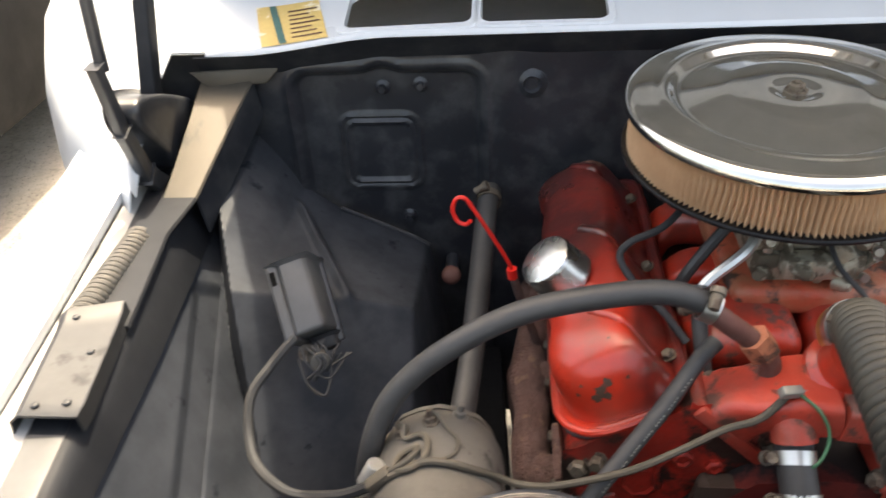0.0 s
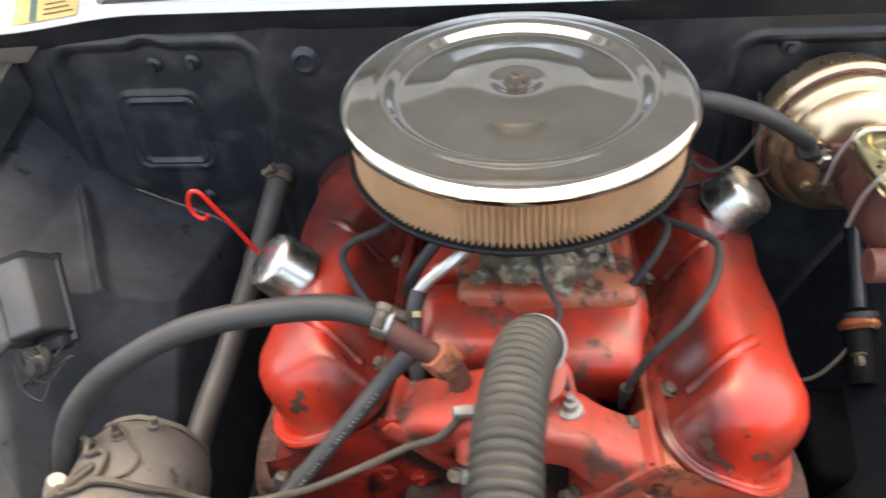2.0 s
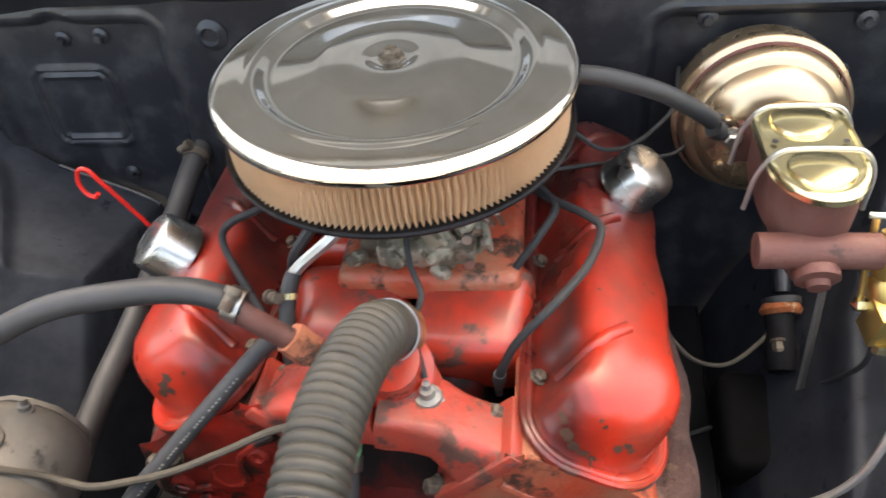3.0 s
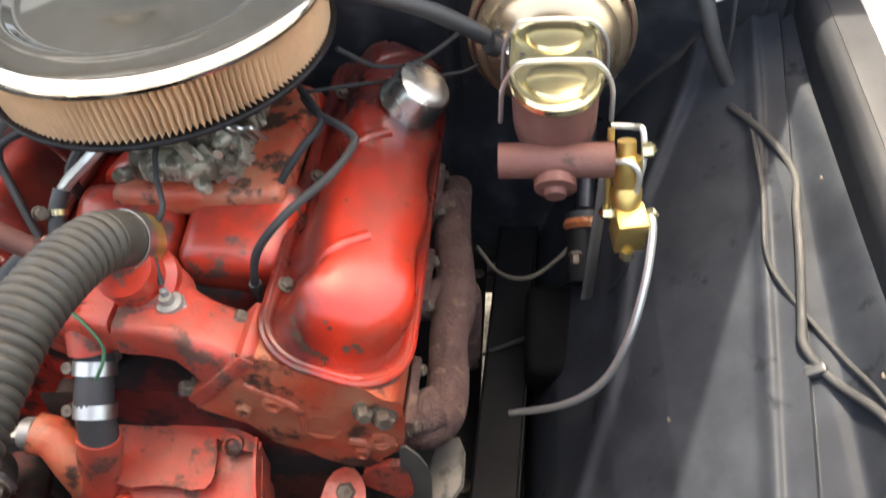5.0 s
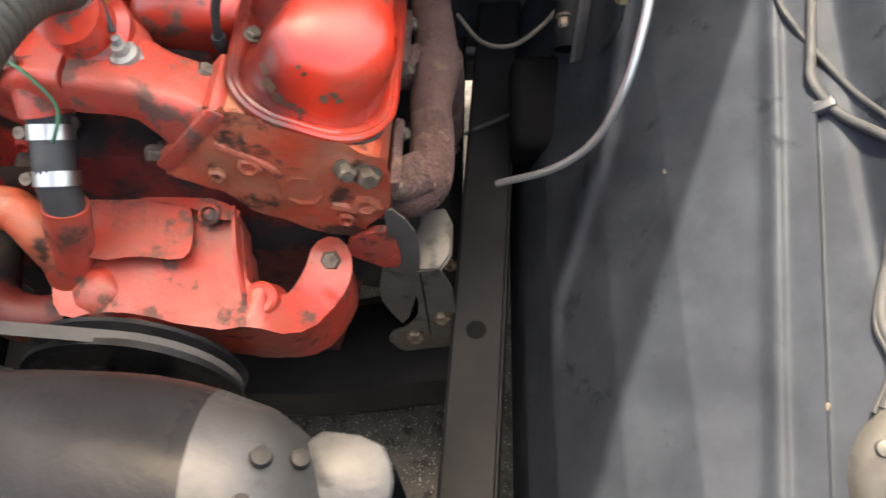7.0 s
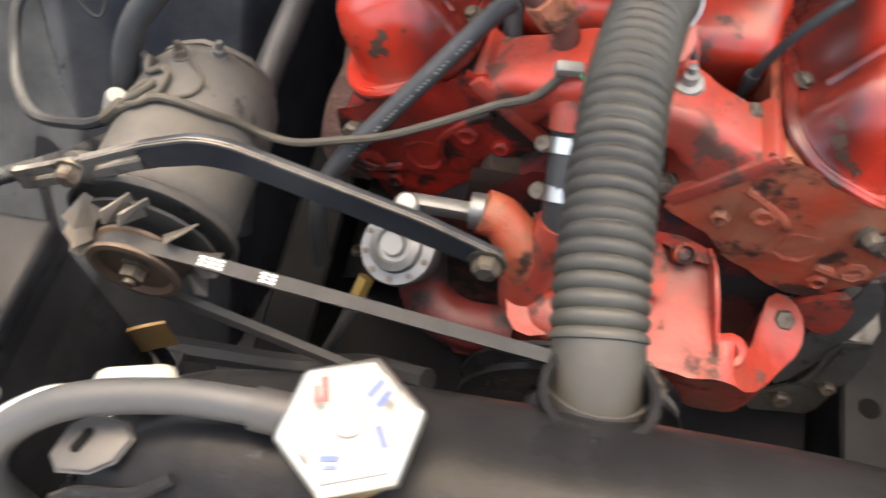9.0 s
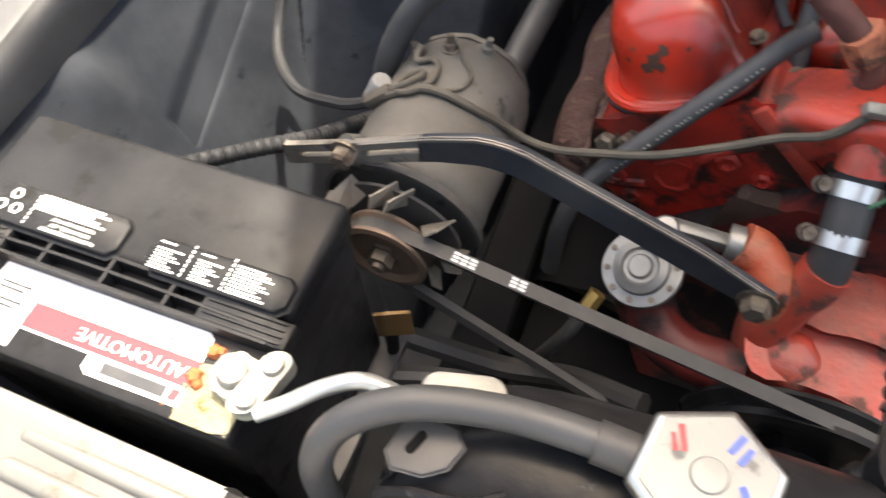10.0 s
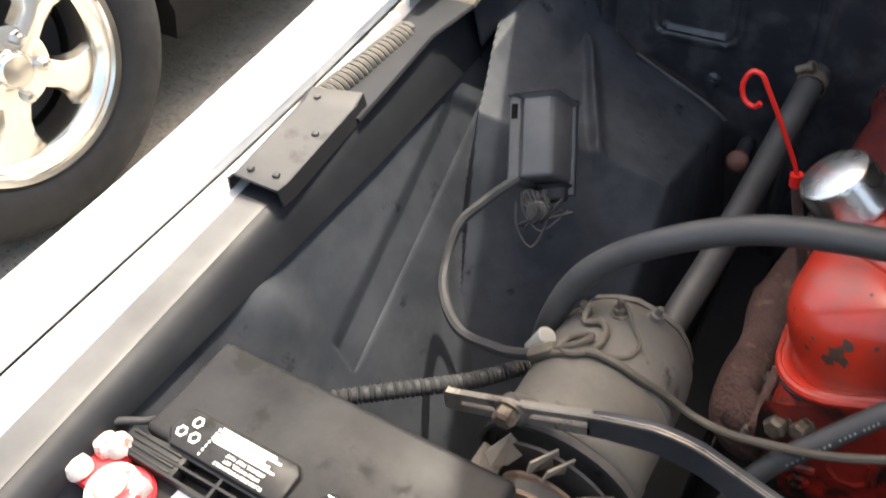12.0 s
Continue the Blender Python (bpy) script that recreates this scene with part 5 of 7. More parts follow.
part("bracket_top", slab(soft([(0.250, 0.562), (0.293, 0.562), (0.293, 0.640), (0.262, 0.635)], 1), 0.005, pose(0, 0, 0.386), 0.0015), MOUNT, mt)
part("bracket_side", box((0.006, 0.08, 0.15), (0.262, 0.60, 0.31), bevel=0.002), MOUNT, mt)
part("bracket_slot", slab(rrect(0.010, 0.022, 0.004), 0.0010, FRONT @ pose(0.277, 0.345, 0.0055), 0), VOID, mt, "dark slot")
bolt(mt, (0.244, 0.562, 0.245), (0, -1, 0.3), 0.011, 0.014)
bolt(mt, (0.278, 0.562, 0.290), (0, -1, 0.3), 0.009, 0.012)

# fan pulley, belt
pul = thing("fan_pulley", (0, 0.43, 0.30), "black grooved fan pulley behind the radiator", "pulley")
part("wheel", lathe([(0, 0.0), (0.045, 0.0), (0.055, 0.008), (0.088, 0.010), (0.092, 0.002), (0.101, 0.0), (0.101, 0.004), (0.091, 0.012), (0.101, 0.020), (0.101, 0.026), (0.085, 0.026), (0.060, 0.020), (0, 0.020)], (0.0, 0.446, 0.408), (0, -1, 0), 64), TANK, pul)
part("hub", lathe([(0, 0), (0.03, 0), (0.03, 0.03), (0, 0.03)], (0.0, 0.43, 0.408), (0, -1, 0), 20), TANK, pul)


def belt_loop(c1, r1, c2, r2, y, width):
    """A closed V-belt round two pulleys whose axles run along y."""
    d = Vector((c2[0] - c1[0], c2[1] - c1[1]))
    L = d.length
    base = math.atan2(d.y, d.x)
    off = math.acos((r1 - r2) / L)
    pts = []
    n = 20
    for k in range(n + 1):
        a = base + off + (2 * math.pi - 2 * off) * k / n
        pts.append((c1[0] + r1 * math.cos(a), c1[1] + r1 * math.sin(a), math.cos(a), math.sin(a)))
    for k in range(n + 1):
        a = base - off + 2 * off * k / n
        pts.append((c2[0] + r2 * math.cos(a), c2[1] + r2 * math.sin(a), math.cos(a), math.sin(a)))
    rings = []
    for x, z, nx, nz in pts:
        rings.append([Vector((x, y - width / 2, z)), Vector((x, y + width / 2, z)), Vector((x - 0.008 * nx, y + width * 0.3, z - 0.008 * nz)), Vector((x - 0.008 * nx, y - width * 0.3, z - 0.008 * nz))])
    bm = loft(rings + [rings[0]], caps=False)
    return bm


AP, FP = (-0.370, 0.547), (0.0, 0.408)
belt = thing("v_belt", (-0.2, 0.428, 0.45), "worn black V-belt with faded white print", "belt")
part("belt", belt_loop(AP, 0.0365, FP, 0.0995, 0.428, 0.0125), BELT, belt)
d = Vector((FP[0] - AP[0], 0, FP[1] - AP[1]))
ang = math.atan2(d.z, d.x) + math.acos((0.0365 - 0.0995) / d.length)
un = Vector((math.cos(ang), 0, math.sin(ang)))
al = Vector((un.z, 0, -un.x))
p0 = Vector((AP[0], 0.428, AP[1])) + un * 0.0366
for s0, cols in ((0.058, 3), (0.108, 2)):
    for c in range(cols):
        for r in range(3):
            q = p0 + al * (s0 + 0.0072 * c) + Vector((0, (r - 1) * 0.0034, 0))
            part("print_bar", loft([[q + al * u + Vector((0, v, 0)) + un * h for u, v in ((-0.0028, -0.0011), (0.0028, -0.0011), (0.0028, 0.0011), (-0.0028, 0.0011))] for h in (0.0, 0.0005)]), WHITE_INK, belt)

# alternator
alt = thing("alternator", (-0.375, 0.53, 0.45), "dust-covered grey alternator with a bladed cooling fan", "alternator")
part("housing", lathe([(0, 0.0), (0.063, 0.0), (0.067, 0.005), (0.068, 0.018), (0.0665, 0.022), (0.0665, 0.070), (0.065, 0.073), (0.0665, 0.077), (0.066, 0.118), (0.063, 0.136), (0.056, 0.150), (0.044, 0.158), (0.020, 0.162), (0, 0.162)], (-0.372, 0.473, 0.548), (0.0, 1, 0.03), 48), ALT, alt)
part("fan_rim", lathe([(0.060, 0.006), (0.072, 0.004), (0.0735, -0.004), (0.070, -0.004), (0.068, 0.002), (0.060, 0.002), (0.060, 0.006)], (-0.372, 0.466, 0.543), (0, 1, 0.03), 48), DUSTY, alt)
part("fan_plate", lathe([(0, 0), (0.058, 0), (0.058, 0.003), (0, 0.003)], (-0.372, 0.452, 0.545), (0, 1, 0.03), 36), DUSTY, alt)
for k in range(12):
    a = 2 * math.pi * k / 12 + 0.15 * (k % 3)
    c, s = math.cos(a), math.sin(a)
    r0, r1 = 0.043, 0.065
    tng = Vector((-s, 0, c))
    rad = Vector((c, 0, s))
    o = Vector((-0.372, 0.455, 0.546))
    quad = [o + rad * r0 - tng * 0.007, o + rad * r1 - tng * 0.006, o + rad * (r1 + 0.002) + tng * 0.007 + Vector((0, -0.022, 0)), o + rad * (r1 - 0.010) + tng * 0.008 + Vector((0, -0.026, 0)), o + rad * r0 + tng * 0.007 + Vector((0, -0.014, 0))]
    nn = (quad[1] - quad[0]).cross(quad[2] - quad[0]).normalized() * 0.0018
    part("fan_blade", loft([quad, [q + nn for q in quad]]), BLADE, alt)
part("pulley", lathe([(0, 0.0), (0.030, 0.0), (0.0395, -0.002), (0.0395, 0.001), (0.030, 0.008), (0.0395, 0.015), (0.0395, 0.018), (0.034, 0.019), (0.030, 0.014), (0.014, 0.013), (0, 0.013)], (AP[0], 0.437, AP[1]), (0, -1, 0), 40), PULLEY, alt, "rusty stamped pulley")
part("pulley_nut", lathe([(0, 0), (0.014, 0), (0.014, 0.003), (0.011, 0.003), (0.011, 0.013), (0, 0.013)], (AP[0], 0.424, AP[1]), (0, -1, 0), 6), BOLT, alt, smooth=20)
part("shaft", lathe([(0, 0), (0.005, 0), (0.005, 0.017), (0, 0.018)], (AP[0], 0.424, AP[1]), (0, -1, 0), 12), BOLT, alt)
part("lug", tube([(-0.400, 0.478, 0.600), (-0.408, 0.468, 0.616), (-0.412, 0.462, 0.622)], 0.013, 12), ALT, alt)
part("rear_rim", lathe([(0.040, 0), (0.056, 0), (0.055, 0.006), (0.046, 0.009), (0.040, 0)], (-0.372, 0.624, 0.553), (0, 1, 0.03), 40, lambda k: 1 + 0.03 * (k % 5 == 0)), ALT, alt)
for x, y, z in ((-0.378, 0.598, 0.613), (-0.404, 0.590, 0.604), (-0.352, 0.612, 0.606)):
    part("terminal_stud", lathe([(0, 0), (0.009, 0), (0.009, 0.004), (0.0065, 0.005), (0.006, 0.010), (0.0035, 0.011), (0.003, 0.018), (0, 0.018)], (x, y, z), ((x + 0.372) * 12, 0.1, 1), 10), BOLT if x < -0.36 else ALT, alt)
part("capacitor", lathe([(0, 0), (0.0085, 0), (0.0095, 0.002), (0.0095, 0.028), (0.0085, 0.030), (0, 0.030)], (-0.442, 0.556, 0.572), (0.45, 0.1, 0.9), 18), LINE, alt, "small silver capacitor")
part("plug", box((0.030, 0.014, 0.012), (-0.424, 0.541, 0.598), (0, -38, 12), 0.004), WIRE_OLD, alt)
lead("alternator_wire", [(-0.378, 0.602, 0.628), (-0.370, 0.597, 0.626), (-0.3605, 0.5864, 0.6184), (-0.3504, 0.5756, 0.6156), (-0.3515, 0.5602, 0.6155), (-0.3638, 0.550, 0.6178), (-0.3829, 0.5472, 0.6174), (-0.400, 0.545, 0.6135)], 0.0018, WIRE_OLD, "thin old wire on the alternator")
lead("alternator_wire", [(-0.404, 0.590, 0.620), (-0.4018, 0.5773, 0.6149), (-0.3871, 0.5783, 0.620), (-0.3785, 0.5692, 0.6211), (-0.3793, 0.5516, 0.6205), (-0.3922, 0.5389, 0.6175), (-0.4072, 0.5424, 0.6115), (-0.4057, 0.556, 0.6125), (-0.391, 0.5613, 0.620), (-0.3872, 0.5569, 0.622), (-0.3985, 0.5445, 0.619), (-0.416, 0.5423, 0.606)], 0.0030, WIRE_OLD, "old looped wire on the alternator")
lead("engine_harness", [(-0.430, 0.542, 0.592), (-0.4172, 0.5387, 0.6035), (-0.3835, 0.5443, 0.6195), (-0.3618, 0.545, 0.620), (-0.3362, 0.5454, 0.6105), (-0.3144, 0.5542, 0.590), (-0.292, 0.556, 0.577), (-0.262, 0.548, 0.585), (-0.224, 0.545, 0.600), (-0.185, 0.556, 0.602), (-0.140, 0.572, 0.612), (-0.100, 0.588, 0.622), (-0.070, 0.586, 0.640), (-0.046, 0.593, 0.668)], 0.0036, WIRE_OLD, "old cloth-wrapped wiring harness across the engine", "wiring")
lead("regulator_harness", [(-0.432, 0.543, 0.588), (-0.452, 0.545, 0.574), (-0.475, 0.546, 0.566), (-0.517, 0.548, 0.566), (-0.562, 0.588, 0.556), (-0.580, 0.625, 0.566), (-0.580, 0.655, 0.592), (-0.562, 0.676, 0.612), (-0.545, 0.690, 0.628), (-0.535, 0.700, 0.636)], 0.0055, WIRE, "looping black wiring from the regulator to the alternator", "wiring")
cor = thing("corrugated_conduit", (-0.5, 0.5, 0.5), "black split corrugated conduit behind the battery", "conduit")
part("tube", tube([(-0.600, 0.375, 0.585), (-0.571, 0.407, 0.588), (-0.520, 0.456, 0.580), (-0.480, 0.510, 0.556), (-0.450, 0.565, 0.534), (-0.425, 0.61, 0.51)], 0.0080, 14, 40, lambda s: 0.92 + 0.14 * math.sin(2 * math.pi * s / 0.0046)), WIRE, cor)

# adjusting bar
bar = thing("alternator_bracket", (-0.3, 0.468, 0.6), "long black slotted alternator adjusting bar, worn along its edge", "bracket")
BX = (-0.472, -0.40, -0.335, -0.295, -0.268, -0.19, -0.129, -0.072)
BZ = (0.590, 0.622, 0.654, 0.668, 0.667, 0.636, 0.611, 0.584)
BH = (0.0110, 0.0115, 0.0125, 0.0140, 0.0145, 0.0150, 0.0160, 0.0120)
def bar_z(x, k):
    """Height on the bar, k from its lower edge (-1) to its upper edge (1)."""
    return between(BX, BZ, x) + k * between(BX, BH, x)
my = Matrix(((1, 0, 0, 0), (0, 0, 1, 0.462), (0, 1, 0, 0), (0, 0, 0, 1)))
def strip(x0, x1, k0, k1, n=10):
    xs = steps(x0, x1, n)
    return [(x, bar_z(x, k0)) for x in xs] + [(x, bar_z(x, k1)) for x in reversed(xs)]
part("bar_upper", slab(strip(-0.462, -0.345, 0.38, 1.0), 0.007, my, 0.001), WORN, bar)
part("bar_lower", slab(strip(-0.462, -0.345, -1.0, -0.38), 0.007, my, 0.001), WORN, bar)
part("bar_end", slab(strip(-0.476, -0.4622, -1.0, 1.0, 3), 0.007, my, 0.001), WORN, bar)
part("bar_arm", slab(strip(-0.3448, -0.072, -1.0, 1.0, 24), 0.007, my, 0.0015), BAY, bar)
part("flange", loft([[Vector((x, y, bar_z(x, 1.0) + dz)) for y, dz in ((0.4605, -0.0022), (0.4640, -0.0022), (0.4640, 0.0006), (0.4605, 0.0006))] for x in steps(-0.40, -0.074, 26)]), WORN, bar, "turned upper edge, worn to bare metal")
bolt(bar, (-0.412, 0.462, 0.620), (0, -1, 0), 0.010, 0.014)
bolt(bar, (-0.083, 0.462, 0.588), (0, -1, 0.1), 0.011, 0.014)

# fuel pump
fp = thing("fuel_pump", (-0.175, 0.52, 0.45), "silver round fuel pump under the adjusting bar", "fuel pump")
fa = Vector((-0.18, -0.42, 0.88)).normalized()
fc = Vector((-0.167, 0.504, 0.516))
part("flange", lathe([(0, 0), (0.0335, 0), (0.0345, 0.002), (0.0345, 0.006), (0.0335, 0.008), (0.024, 0.009), (0.023, 0.016), (0.016, 0.019), (0.014, 0.015), (0.011, 0.015), (0.009, 0.019), (0, 0.019)], fc, fa, 40), ALU_CLEAN, fp)
part("lower_body", lathe([(0, -0.03), (0.028, -0.03), (0.031, -0.016), (0.0335, -0.002), (0, -0.002)], fc, fa, 36), DUSTY, fp)
mm = axes(fa)
for k in range(10):
    a = 2 * math.pi * k / 10
    part("screw", lathe([(0, 0), (0.0028, 0), (0.0028, 0.002), (0, 0.002)], fc + mm @ Vector((0.0290 * math.cos(a), 0.0290 * math.sin(a), 0.008)), fa, 8), BOLT, fp)
part("inlet_knob", lathe([(0, 0), (0.010, 0), (0.011, 0.010), (0.008, 0.014), (0, 0.015)], (-0.160, 0.516, 0.562), (0, -0.3, 1), 16), ALU_CLEAN, fp)
part("arm", box((0.058, 0.014, 0.015), (-0.135, 0.532, 0.548), (0, 8, 5), 0.004), ALU_CLEAN, fp)
part("collar", lathe([(0, 0), (0.016, 0), (0.016, 0.012), (0, 0.012)], (-0.110, 0.535, 0.546), (1, 0, 0), 20), ALU_CLEAN, fp)
part("elbow", tube([(-0.100, 0.536, 0.546), (-0.082, 0.534, 0.540), (-0.064, 0.520, 0.522), (-0.058, 0.515, 0.49)], 0.020, 16), RED_DIRTY, fp, "red painted elbow")
part("fitting", lathe([(0, 0), (0.008, 0), (0.008, 0.02), (0, 0.02)], (-0.198, 0.490, 0.478), (-0.3, -0.6, -0.6), 6), BRASS, fp, smooth=20)
part("hose_stub", tube([(-0.205, 0.478, 0.466), (-0.215, 0.46, 0.44), (-0.24, 0.45, 0.38)], 0.007, 10), RUBBER, fp)
lead("lower_hose", [(-0.42, 0.41, 0.42), (-0.34, 0.42, 0.40), (-0.27, 0.44, 0.36), (-0.20, 0.45, 0.37), (-0.13, 0.43, 0.41)], 0.012, RUBBER, "black hose lying low behind the radiator", "hose")
lead("lower_hose", [(-0.36, 0.36, 0.44), (-0.28, 0.39, 0.42), (-0.20, 0.40, 0.36), (-0.12, 0.38, 0.33)], 0.010, RUBBER, "black hose lying low behind the radiator", "hose")
rag = thing("washer_bracket", (-0.335, 0.375, 0.52), "bent amber plastic tab behind the battery", "bracket")
part("tab", sheet(lambda u, v: Vector((-0.356 + 0.026 * u, 0.372 + 0.012 * u * u, 0.542 - 0.038 * v + 0.006 * math.sin(u * 3))), steps(0, 1, 8), steps(0, 1, 6), 0.003), YELLOW_RAG, rag)
part("stem", tube([(-0.348, 0.376, 0.510), (-0.352, 0.380, 0.47), (-0.36, 0.385, 0.42)], 0.006, 10), FRAME, rag)

# ---- radiator ----
rad = thing("radiator", (0, 0.25, 0.3), "black-painted brass radiator, scuffed along its top tank", "radiator")
def tank_ring(x):
    """Cross-section of the top tank, whose rear edge bows and whose ends fall away."""
    yb = between((-0.254, -0.246, -0.215, -0.18, -0.10, 0.0, 0.10, 0.16, 0.19, 0.223, 0.240, 0.252), (0.268, 0.280, 0.294, 0.301, 0.308, 0.312, 0.314, 0.312, 0.308, 0.300, 0.290, 0.270), x)
    zt = 0.738 - between((-0.254, -0.24, -0.21, 0.14, 0.19, 0.23, 0.252), (0.026, 0.010, 0.0, 0.0, 0.006, 0.022, 0.055), x)
    return [Vector((x, y, z)) for y, z in ((0.206, 0.64), (0.206, zt - 0.024), (0.210, zt - 0.011), (0.224, zt - 0.003), (yb - 0.056, zt), (yb - 0.040, zt - 0.002), (yb - 0.025, zt - 0.008), (yb - 0.012, zt - 0.018), (yb - 0.003, zt - 0.031), (yb, zt - 0.045), (yb - 0.004, 0.64))]
part("top_tank", loft([tank_ring(x) for x in (-0.254, -0.250, -0.244, -0.234)] + [tank_ring(x) for x in steps(-0.22, 0.196, 24)]), TANK, rad)
# silver end: the sky's reflection on the curve is put into its colour
part("tank_end", loft([tank_ring(x) for x in (0.196, 0.204, 0.212, 0.223, 0.233, 0.241, 0.247, 0.252)]), TANK_END, rad, "end of the tank, reflected sky painted in as silver")
part("tank_seam", tube([(-0.250, 0.209, 0.722), (-0.232, 0.213, 0.734), (-0.206, 0.216, 0.7385), (-0.190, 0.226, 0.7395)], 0.0032, 8), TANK, rad)
part("side_bracket", slab(soft([(-0.252, 0.218), (-0.222, 0.222), (-0.214, 0.246), (-0.246, 0.248)], 1), 0.0025, pose(0, 0, 0.7385), 0.001), DUSTY, rad, "pale dusty bracket plate with a slot")
part("bracket_slot", slab(rrect(0.005, 0.013, 0.0022), 0.0006, pose(-0.238, 0.234, 0.7412, 0, 0, -20), 0), VOID, rad, "dark slot")
part("core", box((0.46, 0.055, 0.42), (0, 0.255, 0.45), bevel=0.003), TANK, rad)
part("filler_neck", lathe([(0, 0), (0.026, 0), (0.026, 0.014), (0, 0.014)], (-0.112, 0.258, 0.742), (0, 0.05, 1), 28), BRASS, rad)
part("hose_neck", lathe([(0.026, 0), (0.031, 0), (0.031, 0.03), (0.026, 0.03), (0.026, 0)], (-0.002, 0.312, 0.690), (0, 0.15, 1), 24), TANK, rad)
part("neck_base", box((0.075, 0.05, 0.03), (-0.002, 0.300, 0.685), bevel=0.012, seg=3), TANK, rad)
part("strap_tab", slab(rrect(0.040, 0.018, 0.008), 0.003, pose(-0.227, 0.266, 0.7385, 0, 0, 15), 0.001), LEAD, rad)

hx = lambda r, z: [Vector((-0.112 + r * math.cos(radians(60 * k + 22)), 0.2595 + r * math.sin(radians(60 * k + 22)), z)) for k in range(6)]
cap = part("radiator_cap", bevelled(loft([hx(0.031, 0.754), hx(0.0345, 0.757), hx(0.0345, 0.764), hx(0.031, 0.767)]), 0.0015, 2), STEEL, rad, "hexagonal metal cap with a white printed plate")
part("top", bevelled(loft([hx(0.0300, 0.766), hx(0.0300, 0.7682)]), 0.0006, 1), CAP_WHITE, cap, "white printed plate")
part("button", lathe([(0, 0), (0.0085, 0), (0.0075, 0.0014), (0, 0.0018)], (-0.112, 0.2595, 0.768), (0, 0, 1), 24), CAP_WHITE, cap)
for (dx, dy, w, h, r, mt_) in ((-0.014, 0.012, 0.012, 0.0028, 110, RED_PRINT), (-0.017, 0.009, 0.008, 0.0020, 110, RED_PRINT), (0.008, 0.017, 0.010, 0.0030, 65, BLUE_INK), (0.0125, 0.013, 0.009, 0.0026, 65, BLUE_INK), (0.016, -0.004, 0.010, 0.0030, -60, BLUE_INK), (-0.004, -0.018, 0.008, 0.0024, 10, BLUE_INK), (-0.002, -0.0215, 0.006, 0.0018, 10, BLUE_INK)):
    part("print_bar", box((w, h, 0.0004), (-0.112 + dx, 0.2595 + dy, 0.7685), (0, 0, r), 0), mt_, cap)
ov = thing("overflow_hose", (-0.2, 0.255, 0.74), "grey overflow hose from the radiator neck", "hose")
part("hose", tube([(-0.135, 0.262, 0.750), (-0.165, 0.262, 0.752), (-0.205, 0.258, 0.754), (-0.247, 0.246, 0.754), (-0.275, 0.228, 0.744), (-0.285, 0.212, 0.720), (-0.286, 0.205, 0.66)], 0.0086, 16, 10), material("grey_hose", (0.042, 0.042, 0.042), 0.5, var=0.2, scale=30, bump=0.1), ov)
part("end_sleeve", tube([(-0.133, 0.262, 0.750), (-0.160, 0.262, 0.752)], 0.0105, 16, 1), DUSTY, ov)

shr = thing("fan_shroud", (0.15, 0.28, 0.45), "dull black metal fan shroud with rivets", "fan shroud")
part("side_flange", slab([(0.0, 0.0), (0.032, -0.004), (0.045, -0.05), (0.045, -0.20), (0.0, -0.20)], 0.004, Matrix(((1, 0, 0, 0.236), (0, 0, 1, 0.285), (0, 1, 0, 0.665), (0, 0, 0, 1))), 0.001), FRAME, shr)
part("end_tab", slab(soft([(0.0, 0.0), (0.040, -0.002), (0.050, -0.020), (0.048, -0.040), (0.0, -0.036)], 1), 0.003, pose(0.238, 0.290, 0.672, 0, 8, 0), 0.001), TANK_END, shr)
for p in ((0.229, 0.262, 0.7155), (0.224, 0.238, 0.7185), (0.243, 0.268, 0.694)):
    part("rivet", lathe([(0, -0.002), (0.006, -0.002), (0.005, 0.0015), (0, 0.002)], p, (0.3, 0.1, 1), 14), TANK, shr)


# ---- brake booster side ----
bo = thing("brake_booster", (0.386, 1.0, 0.60), "gold zinc-plated round brake booster on the firewall", "brake booster")
part("rear_shell", lathe([(0, -0.058), (0.085, -0.058), (0.099, -0.045), (0.102, -0.010), (0.106, -0.006), (0.106, 0.000), (0, 0.0)], (0.386, 1.010, 0.690), (0, -1, 0.04), 64, lambda k: 1.0), GOLD, bo)
part("front_shell", lathe([(0, 0.0), (0.1055, 0.0), (0.1065, 0.004), (0.102, 0.008), (0.098, 0.010), (0.097, 0.022), (0.092, 0.030), (0.084, 0.034), (0.080, 0.045), (0.070, 0.058), (0.056, 0.065), (0.040, 0.068), (0, 0.069)], (0.386, 1.010, 0.690), (0, -1, 0.04), 64), GOLD, bo)
part("edge_band", lathe([(0.1005, 0.009), (0.1015, 0.010), (0.0995, 0.0145), (0.0985, 0.0135), (0.1005, 0.009)], (0.386, 1.010, 0.690), (0, -1, 0.04), 64), RUST_RED, bo, "red-brown seam")
part("check_valve", lathe([(0, 0), (0.016, 0), (0.016, 0.010), (0.011, 0.012), (0.011, 0.022), (0, 0.022)], (0.326, 0.958, 0.712), (-0.25, -1, 0.15), 20), RUBBER, bo, "black check valve")
part("valve_elbow", tube([(0.322, 0.938, 0.716), (0.320, 0.928, 0.720), (0.312, 0.923, 0.728)], 0.011, 14), RUBBER, bo)
for a in (30, 150, 210, 330):
    bolt(bo, (0.386 + 0.062 * math.cos(radians(a)), 0.948, 0.690 + 0.062 * math.sin(radians(a))), (0, -1, 0), 0.006, 0.006, GOLD)
bo.matrix_basis = Matrix.Translation(Vector((0.388, 1.012, 0.678)) + 0.935 * (Vector(bo["at"]) - Vector((0.386, 1.010, 0.690)))) @ Matrix.Scale(0.935, 4)
vh = thing("vacuum_hose", (0.25, 0.89, 0.78), "black vacuum hose from the carburettor to the booster", "hose")
